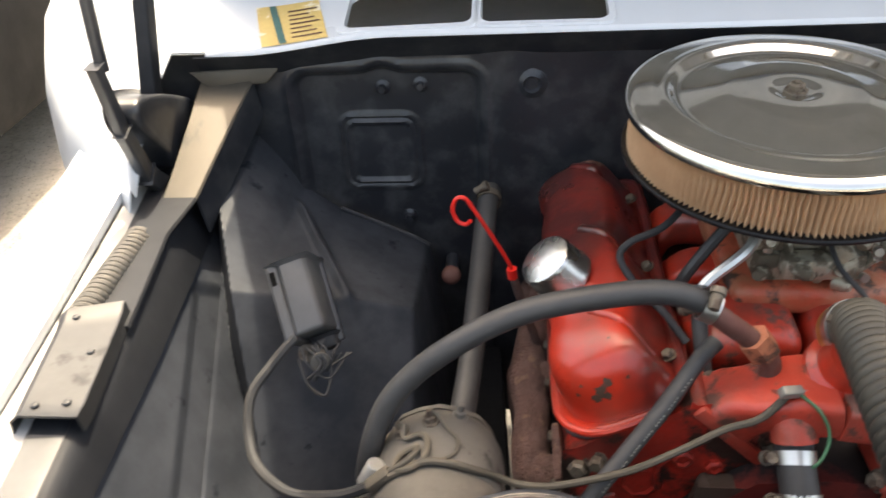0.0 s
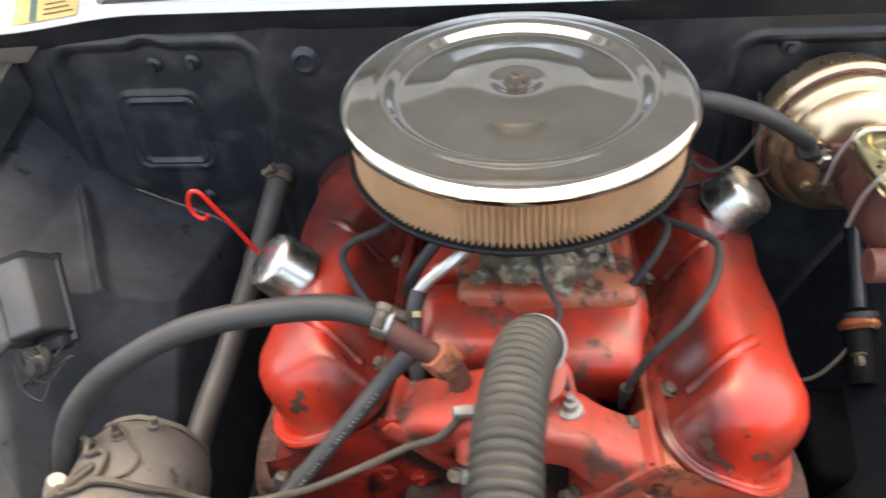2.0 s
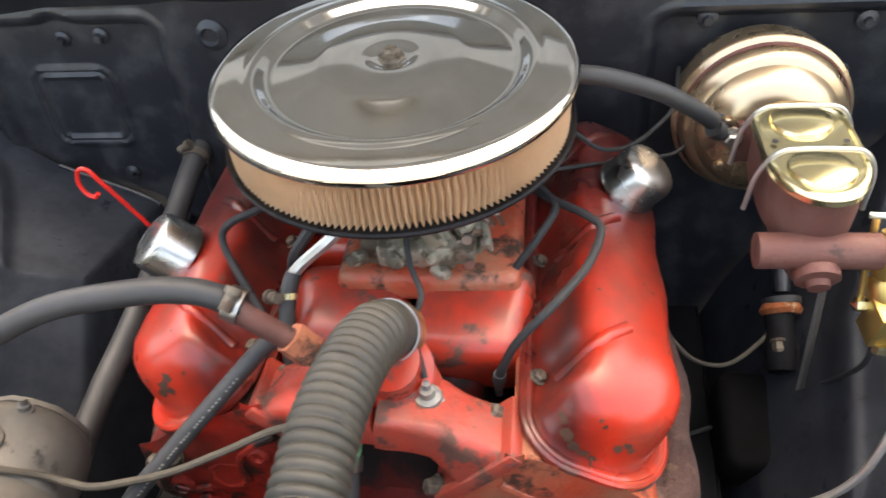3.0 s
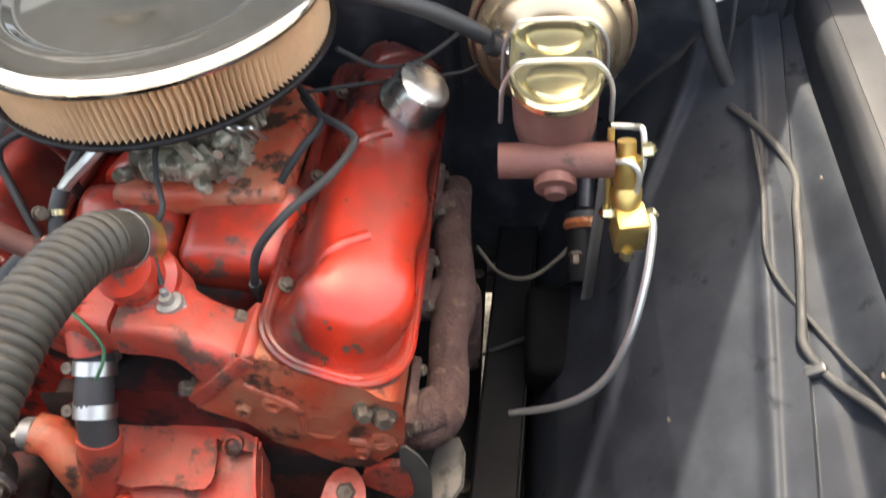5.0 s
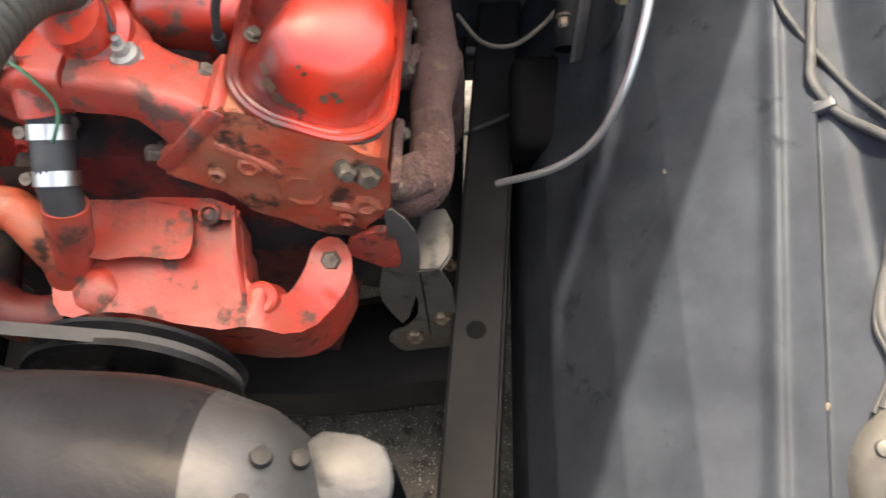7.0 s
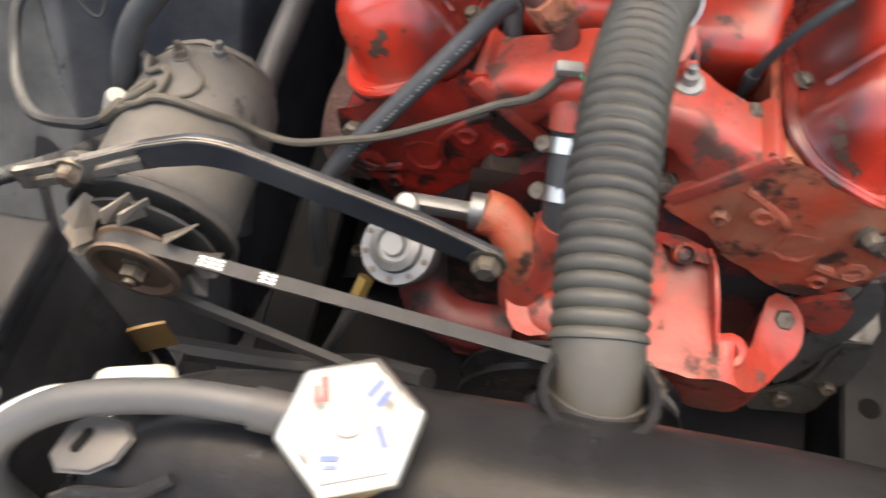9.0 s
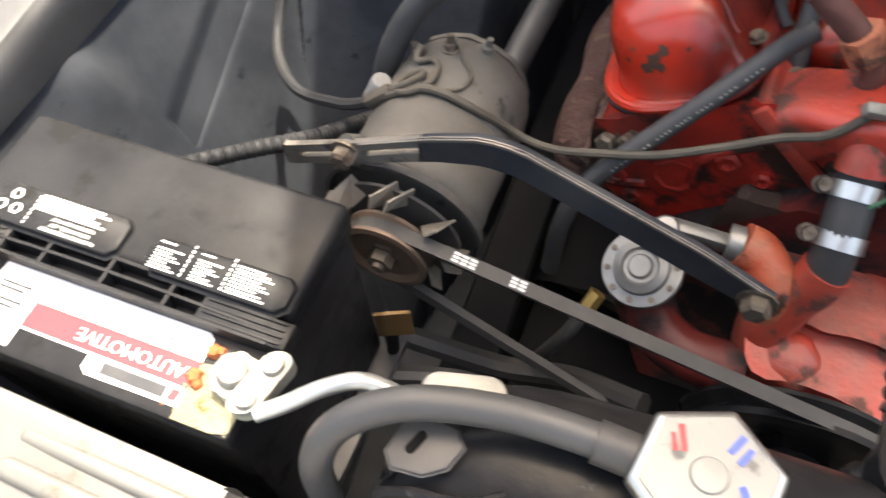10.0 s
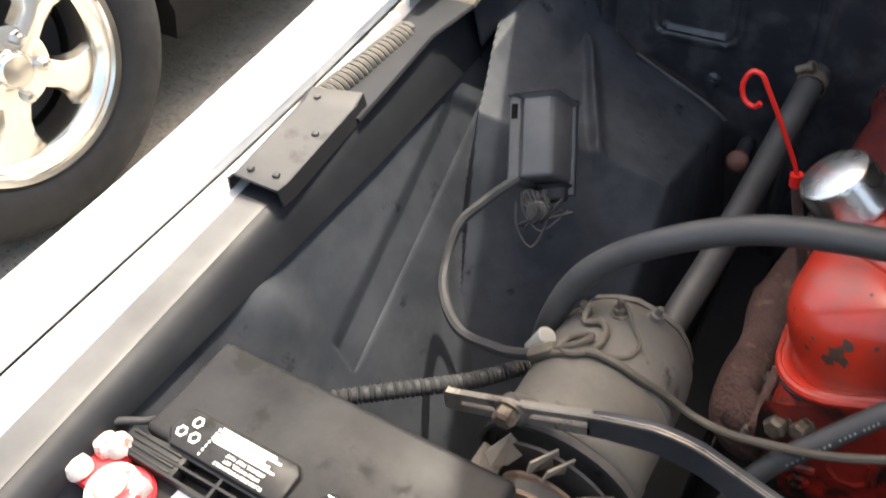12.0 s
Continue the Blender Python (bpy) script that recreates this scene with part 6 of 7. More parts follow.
part("hose", tube([(0.05, 0.93, 0.735), (0.115, 0.90, 0.780), (0.173, 0.880, 0.808), (0.242, 0.892, 0.785), (0.290, 0.912, 0.750), (0.316, 0.924, 0.726)], 0.0095, 14, 10), RUBBER, vh)
lead("booster_wire", [(0.17, 0.86, 0.755), (0.200, 0.890, 0.715), (0.233, 0.930, 0.692), (0.262, 0.965, 0.690), (0.290, 1.01, 0.695), (0.30, 1.07, 0.71)], 0.0026, WIRE, "thin black wire drooping beside the booster")
lead("throttle_cable", [(0.12, 0.88, 0.69), (0.17, 0.90, 0.685), (0.23, 0.935, 0.670), (0.296, 0.975, 0.655), (0.33, 1.07, 0.65)], 0.0024, WIRE, "thin black cable running to the firewall", "cable")

mc = thing("master_cylinder", (0.386, 0.84, 0.66), "red-brown cast master cylinder with a pale gold lid", "master cylinder")
mo = [(x * 0.044, y) for x, y in ((-0.55, -0.075), (-0.2, -0.083), (0.2, -0.083), (0.55, -0.075), (0.9, -0.052), (1.0, -0.02), (0.98, 0.02), (1.0, 0.045), (0.8, 0.066), (0.3, 0.076), (-0.3, 0.076), (-0.8, 0.066), (-1.0, 0.045), (-0.98, 0.02), (-1.0, -0.02), (-0.9, -0.052))]
mo = soft(mo, 2)
def mring(k, z):
    return [Vector((0.388 + x * k, 0.840 + y * k, z)) for x, y in mo]
part("reservoir", loft([mring(0.90, 0.686), mring(0.95, 0.696), mring(0.97, 0.715), mring(0.97, 0.744)]), RUST_RED, mc)
lid = part("lid", loft([mring(1.0, 0.743), mring(1.04, 0.745), mring(1.04, 0.751), mring(1.0, 0.754), mring(0.93, 0.7545), mring(0.90, 0.752), mring(0.5, 0.7515)]), GOLD_PALE, mc, "pale gold plated lid")
for y0 in (0.800, 0.880):
    part("lid_bulge", lathe([(0.030, 0.0), (0.028, 0.004), (0.020, 0.0065), (0, 0.0075)], (0.388, y0, 0.7515), (0, 0, 1), 28), GOLD_PALE, lid)
for x, y in ((0.356, 0.842), (0.420, 0.842)):
    part("lid_hole", lathe([(0, 0), (0.003, 0), (0.003, 0.0008), (0, 0.0008)], (x, y, 0.7545), (0, 0, 1), 10), RUBBER, lid)
for y0, z0 in ((0.888, 0.765), (0.812, 0.766)):
    part("bail_wire", tube([(0.334, y0 + 0.010, 0.690), (0.338, y0 + 0.004, 0.735), (0.352, y0, z0 - 0.004), (0.372, y0, z0), (0.404, y0, z0), (0.426, y0, z0 - 0.004), (0.441, y0 + 0.004, 0.735), (0.444, y0 + 0.010, 0.690)], 0.0026, 8), LINE, mc, "bent steel bail wire")
part("bore", lathe([(0, 0), (0.026, 0), (0.026, 0.16), (0.021, 0.185), (0, 0.187)], (0.388, 0.945, 0.668), (0, -1, 0), 28), RUST_RED, mc)
part("outlet_boss", tube([(0.334, 0.760, 0.690), (0.442, 0.760, 0.690)], 0.017, 20, 1), RUST_RED, mc)
part("end_plug", lathe([(0, 0), (0.020, 0), (0.020, 0.010), (0.011, 0.012), (0.010, 0.018), (0, 0.018)], (0.388, 0.750, 0.675), (0, -0.8, -0.35), 24), RUST_RED, mc)
part("mounting_flange", box((0.085, 0.010, 0.05), (0.388, 0.940, 0.690), bevel=0.004), RUST_RED, mc)
bolt(mc, (0.340, 0.934, 0.700), (0, -1, 0), 0.009, 0.012, STEEL)

pv = thing("proportioning_valve", (0.458, 0.77, 0.584), "brass proportioning valve block below the master cylinder", "brake valve")
part("lower_block", box((0.030, 0.030, 0.045), (0.460, 0.757, 0.611), (12, 0, 8), 0.002), BRASS, pv)
part("upper_body", lathe([(0, 0), (0.014, 0), (0.015, 0.018), (0.012, 0.022), (0.015, 0.030), (0.015, 0.050), (0.009, 0.054), (0.009, 0.068), (0, 0.068)], (0.457, 0.768, 0.630), (-0.05, 0.30, 0.95), 20), BRASS, pv)
part("side_tube", tube([(0.440, 0.775, 0.626), (0.439, 0.785, 0.664), (0.439, 0.795, 0.704)], 0.0035, 8), BRASS, pv)
for p, a in (((0.442, 0.770, 0.620), (-1, 0, 0)), ((0.477, 0.760, 0.624), (1, -0.2, 0.3)), ((0.460, 0.748, 0.586), (0, -0.2, -1)), ((0.470, 0.780, 0.689), (1, 0, 0.2))):
    part("fitting", lathe([(0, -0.002), (0.0075, -0.002), (0.0075, 0.007), (0.005, 0.009), (0, 0.012)], p, a, 6), GOLD_PALE, pv, smooth=20)
pv.location = Vector(pv["at"]) + Vector((0.001, -0.013, 0.006))
lead("brake_line", [(0.442, 0.800, 0.700), (0.462, 0.795, 0.702), (0.470, 0.785, 0.704), (0.472, 0.772, 0.674), (0.464, 0.764, 0.648)], 0.0032, LINE, "bent steel brake line from the master cylinder", "pipe")
lead("brake_line", [(0.438, 0.762, 0.686), (0.456, 0.756, 0.690), (0.466, 0.752, 0.678), (0.465, 0.752, 0.654)], 0.0032, LINE, "bent steel brake line from the master cylinder", "pipe")
lead("brake_line", [(0.476, 0.744, 0.630), (0.481, 0.738, 0.634), (0.481, 0.722, 0.622), (0.475, 0.694, 0.590), (0.462, 0.666, 0.542), (0.440, 0.652, 0.486), (0.402, 0.655, 0.437), (0.343, 0.674, 0.387)], 0.0042, LINE, "long pale brake line curving down to the frame rail", "pipe")
lead("brake_line", [(0.464, 0.750, 0.575), (0.464, 0.757, 0.535), (0.456, 0.800, 0.455), (0.420, 0.830, 0.375), (0.360, 0.832, 0.325), (0.30, 0.83, 0.290)], 0.0030, WIRE, "dark brake line running down behind the steering", "pipe")
lead("horn_wire", [(0.295, 0.90, 0.43), (0.325, 0.865, 0.418), (0.362, 0.850, 0.425), (0.400, 0.870, 0.440), (0.428, 0.895, 0.462)], 0.0028, WIRE_OLD, "thin brown wire to the steering coupling")

st = thing("steering_shaft", (0.43, 0.9, 0.40), "dark steering shaft with a rusty flexible coupling", "steering shaft")
part("column", tube([(0.44, 1.07, 0.60), (0.434, 0.96, 0.525), (0.431, 0.905, 0.488)], 0.011, 14, 1), FIREWALL, st)
part("upper_disc", lathe([(0, 0), (0.023, 0), (0.023, 0.008), (0, 0.008)], (0.430, 0.892, 0.480), (-0.05, 0.80, 0.55), 24), RUBBER, st)
part("coupling", lathe([(0, 0), (0.022, 0), (0.026, 0.006), (0.022, 0.014), (0, 0.014)], (0.429, 0.882, 0.472), (-0.05, 0.80, 0.55), 18), RUST_ORANGE, st, "rusty orange coupling")
part("lower_shaft", lathe([(0, 0), (0.017, 0), (0.021, 0.02), (0.017, 0.05), (0.020, 0.08), (0, 0.08)], (0.424, 0.822, 0.436), (0.02, 0.80, 0.48), 16), FRAME, st)
for a in (0, 120, 240):
    bolt(st, (0.427 + 0.018 * math.cos(radians(a)), 0.846, 0.450 + 0.018 * math.sin(radians(a))), (0, -0.8, -0.3), 0.007, 0.016)
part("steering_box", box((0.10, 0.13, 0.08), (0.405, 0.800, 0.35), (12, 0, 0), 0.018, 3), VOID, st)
part("gusset", slab([(-0.010, 0), (0.022, -0.02), (0.065, 0.110), (0.036, 0.125)], 0.004, Matrix(((0.35, 0, 0.93, 0.425), (0.55, 0.3, 0, 0.775), (0.3, 0.95, -0.3, 0.470), (0, 0, 0, 1))), 0.001), DUSTY, st, "bare grey steel gusset")

st.location = Vector(st["at"]) + Vector((0.003, 0.020, -0.012))
fwr = thing("firewall_loom", (0.55, 1.03, 0.70), "black taped wiring loom from a firewall grommet", "wiring")
part("grommet", lathe([(0, 0), (0.021, 0), (0.020, 0.006), (0.013, 0.014), (0, 0.014)], (0.553, 1.066, 0.740), (0, -1, 0), 22), FIREWALL, fwr)
part("loom", tube([(0.553, 1.06, 0.740), (0.553, 1.025, 0.735), (0.562, 1.005, 0.705), (0.575, 0.995, 0.665), (0.598, 0.985, 0.620), (0.625, 0.97, 0.600), (0.640, 0.93, 0.604)], 0.0095, 12), RUBBER, fwr)
part("wire", tube([(0.560, 1.02, 0.745), (0.585, 1.005, 0.735), (0.590, 0.995, 0.69), (0.592, 0.99, 0.64), (0.61, 0.975, 0.61)], 0.0022, 8), WIRE, fwr)
part("tape", slab([(0, 0), (0.012, 0.014), (0.020, 0.010), (0.030, 0.018), (0.060, 0.012), (0.085, 0.014), (0.082, 0.004), (0.04, 0.0), (0.018, -0.006), (0.012, -0.030), (0.002, -0.034)], 0.0015, Matrix(((1, 0, 0, 0.566), (0, 0, 1, 1.000), (0, 1, 0, 0.752), (0, 0, 0, 1))), 0.0004), LABEL, fwr, "torn silver-white tape")
fx = thing("firewall_lugs", (0.33, 1.06, 0.75), "small bolts and lugs on the black firewall", "fixing")
for x, z in ((0.325, 0.772), (0.50, 0.765), (0.562, 0.772), (0.485, 0.70)):
    part("lug", lathe([(0, 0), (0.012, 0), (0.012, 0.004), (0.006, 0.006), (0.005, 0.012), (0, 0.012)], (x, FW + 0.004, z), (0, -1, 0), 14), FIREWALL, fx)


def on_panel(a, y, up):
    u = between(panel_lines(1, y), (0, 1, 2, 3, 4), a)
    return (a, y, inner_z(1, u, y)[1] + up)


wl = thing("fender_loom", (0.62, 0.6, 0.60), "grey-black wires lying along the inner fender", "wiring")
part("thick_wire", tube([on_panel(*p, 0.006) for p in ((0.591, 0.942), (0.615, 0.875), (0.633, 0.82), (0.626, 0.77), (0.619, 0.715), (0.609, 0.650), (0.606, 0.620), (0.622, 0.588), (0.641, 0.540), (0.644, 0.499), (0.638, 0.475), (0.629, 0.455), (0.619, 0.415), (0.622, 0.380), (0.610, 0.352))], 0.0044, 10), WIRE, wl)
part("thin_wire", tube([on_panel(*p, 0.005) for p in ((0.606, 0.916), (0.601, 0.805), (0.593, 0.728), (0.604, 0.681), (0.632, 0.612), (0.643, 0.556), (0.645, 0.510), (0.630, 0.465), (0.628, 0.410), (0.622, 0.380), (0.608, 0.350))], 0.0026, 8), WIRE, wl)
part("thin_wire", tube([on_panel(*p, 0.007) for p in ((0.640, 0.505), (0.633, 0.468), (0.622, 0.440), (0.615, 0.410), (0.618, 0.380), (0.604, 0.350))], 0.0022, 8), WIRE, wl)
part("clip", box((0.020, 0.012, 0.010), on_panel(0.612, 0.600, 0.008), (0, -35, 0), 0.003), BAY, wl)
sc = thing("fender_screws", (0.648, 0.567, 0.60), "small screws and plugs in the inner fender", "screw")
for a, y in ((0.648, 0.567), (0.655, 0.80), (0.50, 0.60), (0.578, 0.36)):
    part("screw", lathe([(0, 0), (0.004, 0), (0.0035, 0.0015), (0.002, 0.002), (0, 0.0015)], on_panel(a, y, 0.0), (-0.5, 0, 0.85), 12), BOLT, sc)

hn = thing("horn", (0.59, 0.30, 0.58), "dusty round car horn on the inner fender", "horn")
ha = Vector((-0.25, -0.25, 0.93)).normalized()
hc = Vector((0.611, 0.284, 0.598))
part("shell", lathe([(0, 0), (0.052, 0), (0.055, 0.003), (0.052, 0.007), (0.046, 0.012), (0.034, 0.016), (0.030, 0.014), (0, 0.014)], hc, ha, 40), HORN, hn)
part("centre", lathe([(0, 0.012), (0.021, 0.012), (0.020, 0.024), (0.017, 0.027), (0, 0.027)], hc - Vector((0.018, 0.010, 0)), ha, 28), HORN, hn)
part("trumpet", tube([hc + Vector((0.01, -0.01, 0.012)), hc + Vector((0.012, -0.055, 0.008)), hc + Vector((0.01, -0.11, -0.02))], 0.018, 16), HORN, hn)
part("terminal", tube([hc + Vector((-0.006, -0.006, 0.034)), hc + Vector((0.026, -0.020, 0.032))], 0.007, 12, 1), CAP_WHITE, hn, "white wire connector")
part("lead", tube([hc + Vector((-0.008, -0.006, 0.034)), hc + Vector((-0.030, -0.020, 0.030)), hc + Vector((-0.055, -0.045, 0.0)), hc + Vector((-0.06, -0.09, -0.03))], 0.003, 8), WIRE, hn)
for a in (0.6, 1.9, 3.3, 4.6):
    part("rivet", lathe([(0, 0), (0.006, 0), (0.005, 0.003), (0, 0.004)], hc + axes(ha) @ Vector((0.040 * math.cos(a), 0.040 * math.sin(a), 0.013)), ha, 12), HORN, hn)
part("bracket", box((0.05, 0.012, 0.008), hc + Vector((0.01, 0.052, -0.006)), (0, -25, 8), 0.002), BAY, hn)


# ---- hinge side ----
br = thing("fender_brace", (-0.69, 1.0, 0.70), "bare tan metal brace from the cowl to the fender rail", "brace")
def brace(rows, side):
    rings = []
    for y, w, z, x in rows:
        e = x + w / 2
        rings.append([Vector((e - 0.001, y + 0.002, z - 0.005)), Vector((e + 0.002, y + 0.002, z - 0.004)), Vector((e + 0.006, y + 0.006, z - 0.055)), Vector((e + 0.003, y + 0.006, z - 0.055))] if side else
                     [Vector((x - w / 2, y, z)), Vector((e, y, z)), Vector((e + 0.002, y, z - 0.003)), Vector((x - w / 2, y, z - 0.004))])
    return loft(rings)
upper = ((1.052, 0.070, 0.790, -0.686), (0.99, 0.058, 0.764, -0.693), (0.93, 0.048, 0.735, -0.702), (0.872, 0.040, 0.712, -0.708))
lower = ((0.872, 0.040, 0.712, -0.708), (0.80, 0.038, 0.7075, -0.718), (0.70, 0.038, 0.704, -0.707), (0.64, 0.038, 0.702, -0.701))
part("bar", brace(upper, 0), BARE, br)
# same brace past the shadow edge: the shade is put into a darker material
part("dark_bar", brace(lower, 0), RAIL, br, "lower length of the brace, its shade painted in dull black")
# side of the brace, with its shade put in as black
part("side_flange", brace(upper, 1), FIREWALL, br, "turned-down edge, painted black for its shaded side")
part("end_plate", slab([(-0.060, 0.008), (0.060, 0.008), (0.040, -0.012), (-0.040, -0.012)], 0.003, pose(-0.671, 1.052, 0.796, 75, 0, 7), 0.001), BARE, br)

hb = thing("spring_bracket", (-0.70, 0.57, 0.69), "folded dark sheet-metal bracket over the fender rail", "bracket")
def brk(u, v):
    y = 0.502 + 0.136 * v + 0.020 * u * v + 0.004 * u
    x = between((0, 0.12, 0.25, 1.0), (-0.730, -0.728, -0.718, -0.669), u) - 0.022 * v
    z = between((0, 0.12, 0.25, 1.0), (0.690, 0.708, 0.716, 0.712), u) + 0.005 * smooth_step(0.90, 1.0, v) + 0.003 * smooth_step(0.06, 0.0, v)
    return Vector((x, y, z))
part("plate", sheet(brk, [0, 0.06, 0.12, 0.18, 0.25, 0.5, 0.75, 0.9, 1.0], steps(0, 1, 16), 0.002), RAIL_PLATE, hb)
part("inner_flange", sheet(lambda u, v: brk(1.0, v) + Vector((0.002 * u, 0, -0.018 * u)), steps(0, 1, 2), steps(0, 1, 10), 0.002), RAIL_PLATE, hb)
for u, v in ((0.4, 0.10), (0.80, 0.12), (0.4, 0.92), (0.82, 0.55)):
    part("rivet", lathe([(0, 0), (0.004, 0), (0.003, 0.0015), (0, 0.002)], brk(u, v) + Vector((0, 0, 0.001)), (0, 0, 1), 10), RAIL_PLATE, hb)
sp = thing("hood_spring", (-0.73, 0.72, 0.70), "dusty steel hood hinge coil spring", "spring")
bm = bmesh.new()
hel = []
turns, r0 = 21, 0.0125
A, B = Vector((-0.736, 0.636, 0.702)), Vector((-0.732, 0.800, 0.702))
dx = (B - A).normalized()
n1 = dx.orthogonal().normalized()
n2 = dx.cross(n1)
for k in range(turns * 14 + 1):
    a = 2 * math.pi * k / 14
    hel.append(A + (B - A) * (k / (turns * 14)) + r0 * (n1 * math.cos(a) + n2 * math.sin(a)))
part("coil", tube(hel, 0.0036, 6, 1), ALT, sp)

hg = part("hinge", slab(soft([(0.899, 0.840), (1.025, 0.782), (1.055, 0.755), (1.019, 0.724), (0.960, 0.705), (0.936, 0.715), (0.930, 0.743), (0.885, 0.795), (0.875, 0.825)]), 0.040, Matrix(((0, 0, 1, -0.772), (1, 0, 0, 0), (0, 1, 0, 0), (0, 0, 0, 1))), 0.014, 4), FIREWALL, hd, "black painted hinge with two raised arms")
def strut(a, b, w, th, nm, mat):
    a, b = Vector(a), Vector(b)
    d = (b - a).normalized()
    s = Vector((1, 0, 0))
    n = d.cross(s).normalized()
    part(nm, bevelled(loft([[p + s * (th * i) + n * (w * j) for i, j in ((-.5, -.5), (.5, -.5), (.5, .5), (-.5, .5))] for p in (a, b)]), 0.002), mat, hg)
strut((-0.762, 0.905, 1.02), (-0.756, 0.874, 0.876), 0.014, 0.012, "upper_arm", BAY)
strut((-0.758, 0.862, 0.888), (-0.752, 0.868, 0.800), 0.018, 0.014, "link", BAY)
strut((-0.752, 0.867, 0.806), (-0.748, 0.890, 0.728), 0.022, 0.014, "link", BAY)
strut((-0.748, 0.886, 0.738), (-0.742, 0.925, 0.690), 0.026, 0.014, "link", BAY)
strut((-0.752, 1.030, 0.960), (-0.752, 0.950, 0.780), 0.024, 0.020, "rear_arm", RAIL)
part("pivot", lathe([(0, 0), (0.010, 0), (0.010, 0.008), (0.005, 0.012), (0, 0.012)], (-0.735, 0.935, 0.70), (1, 0, 0.2), 14), LEAD, hg)

cs = thing("cowl_corner", (-0.85, 1.0, 0.72), "white painted corner between fender and cowl", "car fender", "", "structure")
O = [(-0.757, 0.845, 0.726), (-0.804, 0.904, 0.748), (-0.901, 1.005, 0.765), (-1.013, 1.171, 0.775), (-1.101, 1.355, 0.790), (-1.15, 1.50, 0.80)]
I = [(-0.750, 0.850, 0.726), (-0.754, 0.905, 0.765), (-0.758, 0.980, 0.802), (-0.750, 1.045, 0.834), (-0.746, 1.20, 0.88), (-0.746, 1.45, 0.935)]
def corner(u, v):
    k = v * (len(O) - 1)
    i = min(int(k), len(O) - 2)
    a, b = Vector(I[i]).lerp(Vector(I[i + 1]), k - i), Vector(O[i]).lerp(Vector(O[i + 1]), k - i)
    if u <= 0.8:
        return a.lerp(b, u / 0.8) + Vector((0, 0, 0.012 * math.sin(u / 0.8 * math.pi)))
    q = (u - 0.8) / 0.2
    return b + Vector((-0.04 * math.sin(q * 1.57), 0, -0.45 * q ** 1.6))
part("skin", sheet(corner, steps(0, 1, 20), steps(0, 1, 25), 0.002), WHITE, cs)


# regulator
rg = thing("voltage_regulator", (-0.53, 0.74, 0.60), "black metal voltage regulator box on the inner fender", "regulator")
C0 = Vector((-0.571, 0.751, 0.694))
ex = Vector((0.028, -0.060, -0.056))                   # down along the box
ey = Vector((0.040, 0.020, 0.005))                     # across the upper face
ez = Vector((0.004, 0.040, -0.040))                    # depth of the box, towards the fender
def rq(u, v, s):
    return C0 + ex * u + ey * v + ez * s
def rbox(u0, u1, v0, v1, s0, s1, bev):
    return bevelled(loft([[rq(u0, v0, s0), rq(u0, v1, s0), rq(u0, v1, s1), rq(u0, v0, s1)], [rq(u1, v0, s0), rq(u1, v1, s0), rq(u1, v1, s1), rq(u1, v0, s1)]]), bev, 3)
part("cover", rbox(0.0, 1.0, 0.22, 1.0, 0.0, 1.0, 0.005), REGULATOR, rg)
part("base_plate", rbox(-0.04, 1.14, -0.10, 1.06, 0.96, 1.10, 0.001), BAY, rg)
part("lip", rbox(0.0, 1.04, -0.04, 0.25, 0.04, 1.0, 0.002), REGULATOR, rg)
part("slot", rbox(0.10, 0.28, 0.03, 0.16, 0.02, 0.06, 0), VOID, rg, "small dark slot")
part("mount_bolt", lathe([(0, 0), (0.010, 0), (0.010, 0.012), (0, 0.012)], rq(1.16, 0.15, 0.9), -ez, 16), BOLT, rg)
part("condenser", lathe([(0, 0), (0.0105, 0), (0.0115, 0.003), (0.0115, 0.026), (0, 0.026)], rq(1.22, 0.45, 0.6), (0.35, -0.9, 0.25), 18), ALT, rg, "small round grey condenser")
part("connector", rbox(1.02, 1.22, 0.4, 0.95, 0.65, 1.0, 0.004), WIRE, rg)
rr = random.Random(5)
for k in range(6):
    p = rq(1.15, 0.25 + 0.12 * k, 0.15)
    part("wire", tube([p, p + Vector((rr.uniform(-.01, .02), -0.012, -0.014)), p + Vector((rr.uniform(0, .04), -0.020 + rr.uniform(-.01, .01), -0.030)), p + Vector((rr.uniform(0.01, .05), rr.uniform(-.01, .02), -0.016))], 0.0016, 6), WIRE, rg)
part("wire", tube([rq(1.25, 0.1, 0.2), rq(1.6, 0.15, 0.25), rq(1.8, 0.45, 0.3), rq(1.55, 0.75, 0.3), rq(1.3, 0.8, 0.2)], 0.0018, 6), WIRE, rg)


# ---- battery ----
BT = pose(-0.491, 0.2965, 0.0, 0, 0, 1.5)
bat = thing("car_battery", (-0.491, 0.297, 0.47), "black car battery with a white and red label and corroded terminals", "battery")
def bt(x, y, z):
    return BT @ Vector((x, y, z))
def bbox(x0, x1, y0, y1, z0, z1, bev=0.003, seg=2):
    bm = bmesh.new()
    bmesh.ops.create_cube(bm, size=1, matrix=BT @ pose((x0 + x1) / 2, (y0 + y1) / 2, (z0 + z1) / 2) @ Matrix.Diagonal((x1 - x0, y1 - y0, z1 - z0, 1)))
    return bevelled(bm, bev, seg)
part("case", bbox(-0.127, 0.127, -0.084, 0.084, 0.455, 0.648, 0.005), PLASTIC, bat)
part("cover", bbox(-0.130, 0.130, -0.087, 0.087, 0.640, 0.662, 0.005), PLASTIC, bat)
part("raised_cover", bbox(-0.128, 0.133, -0.006, 0.085, 0.655, 0.676, 0.006, 3), PLASTIC, bat)
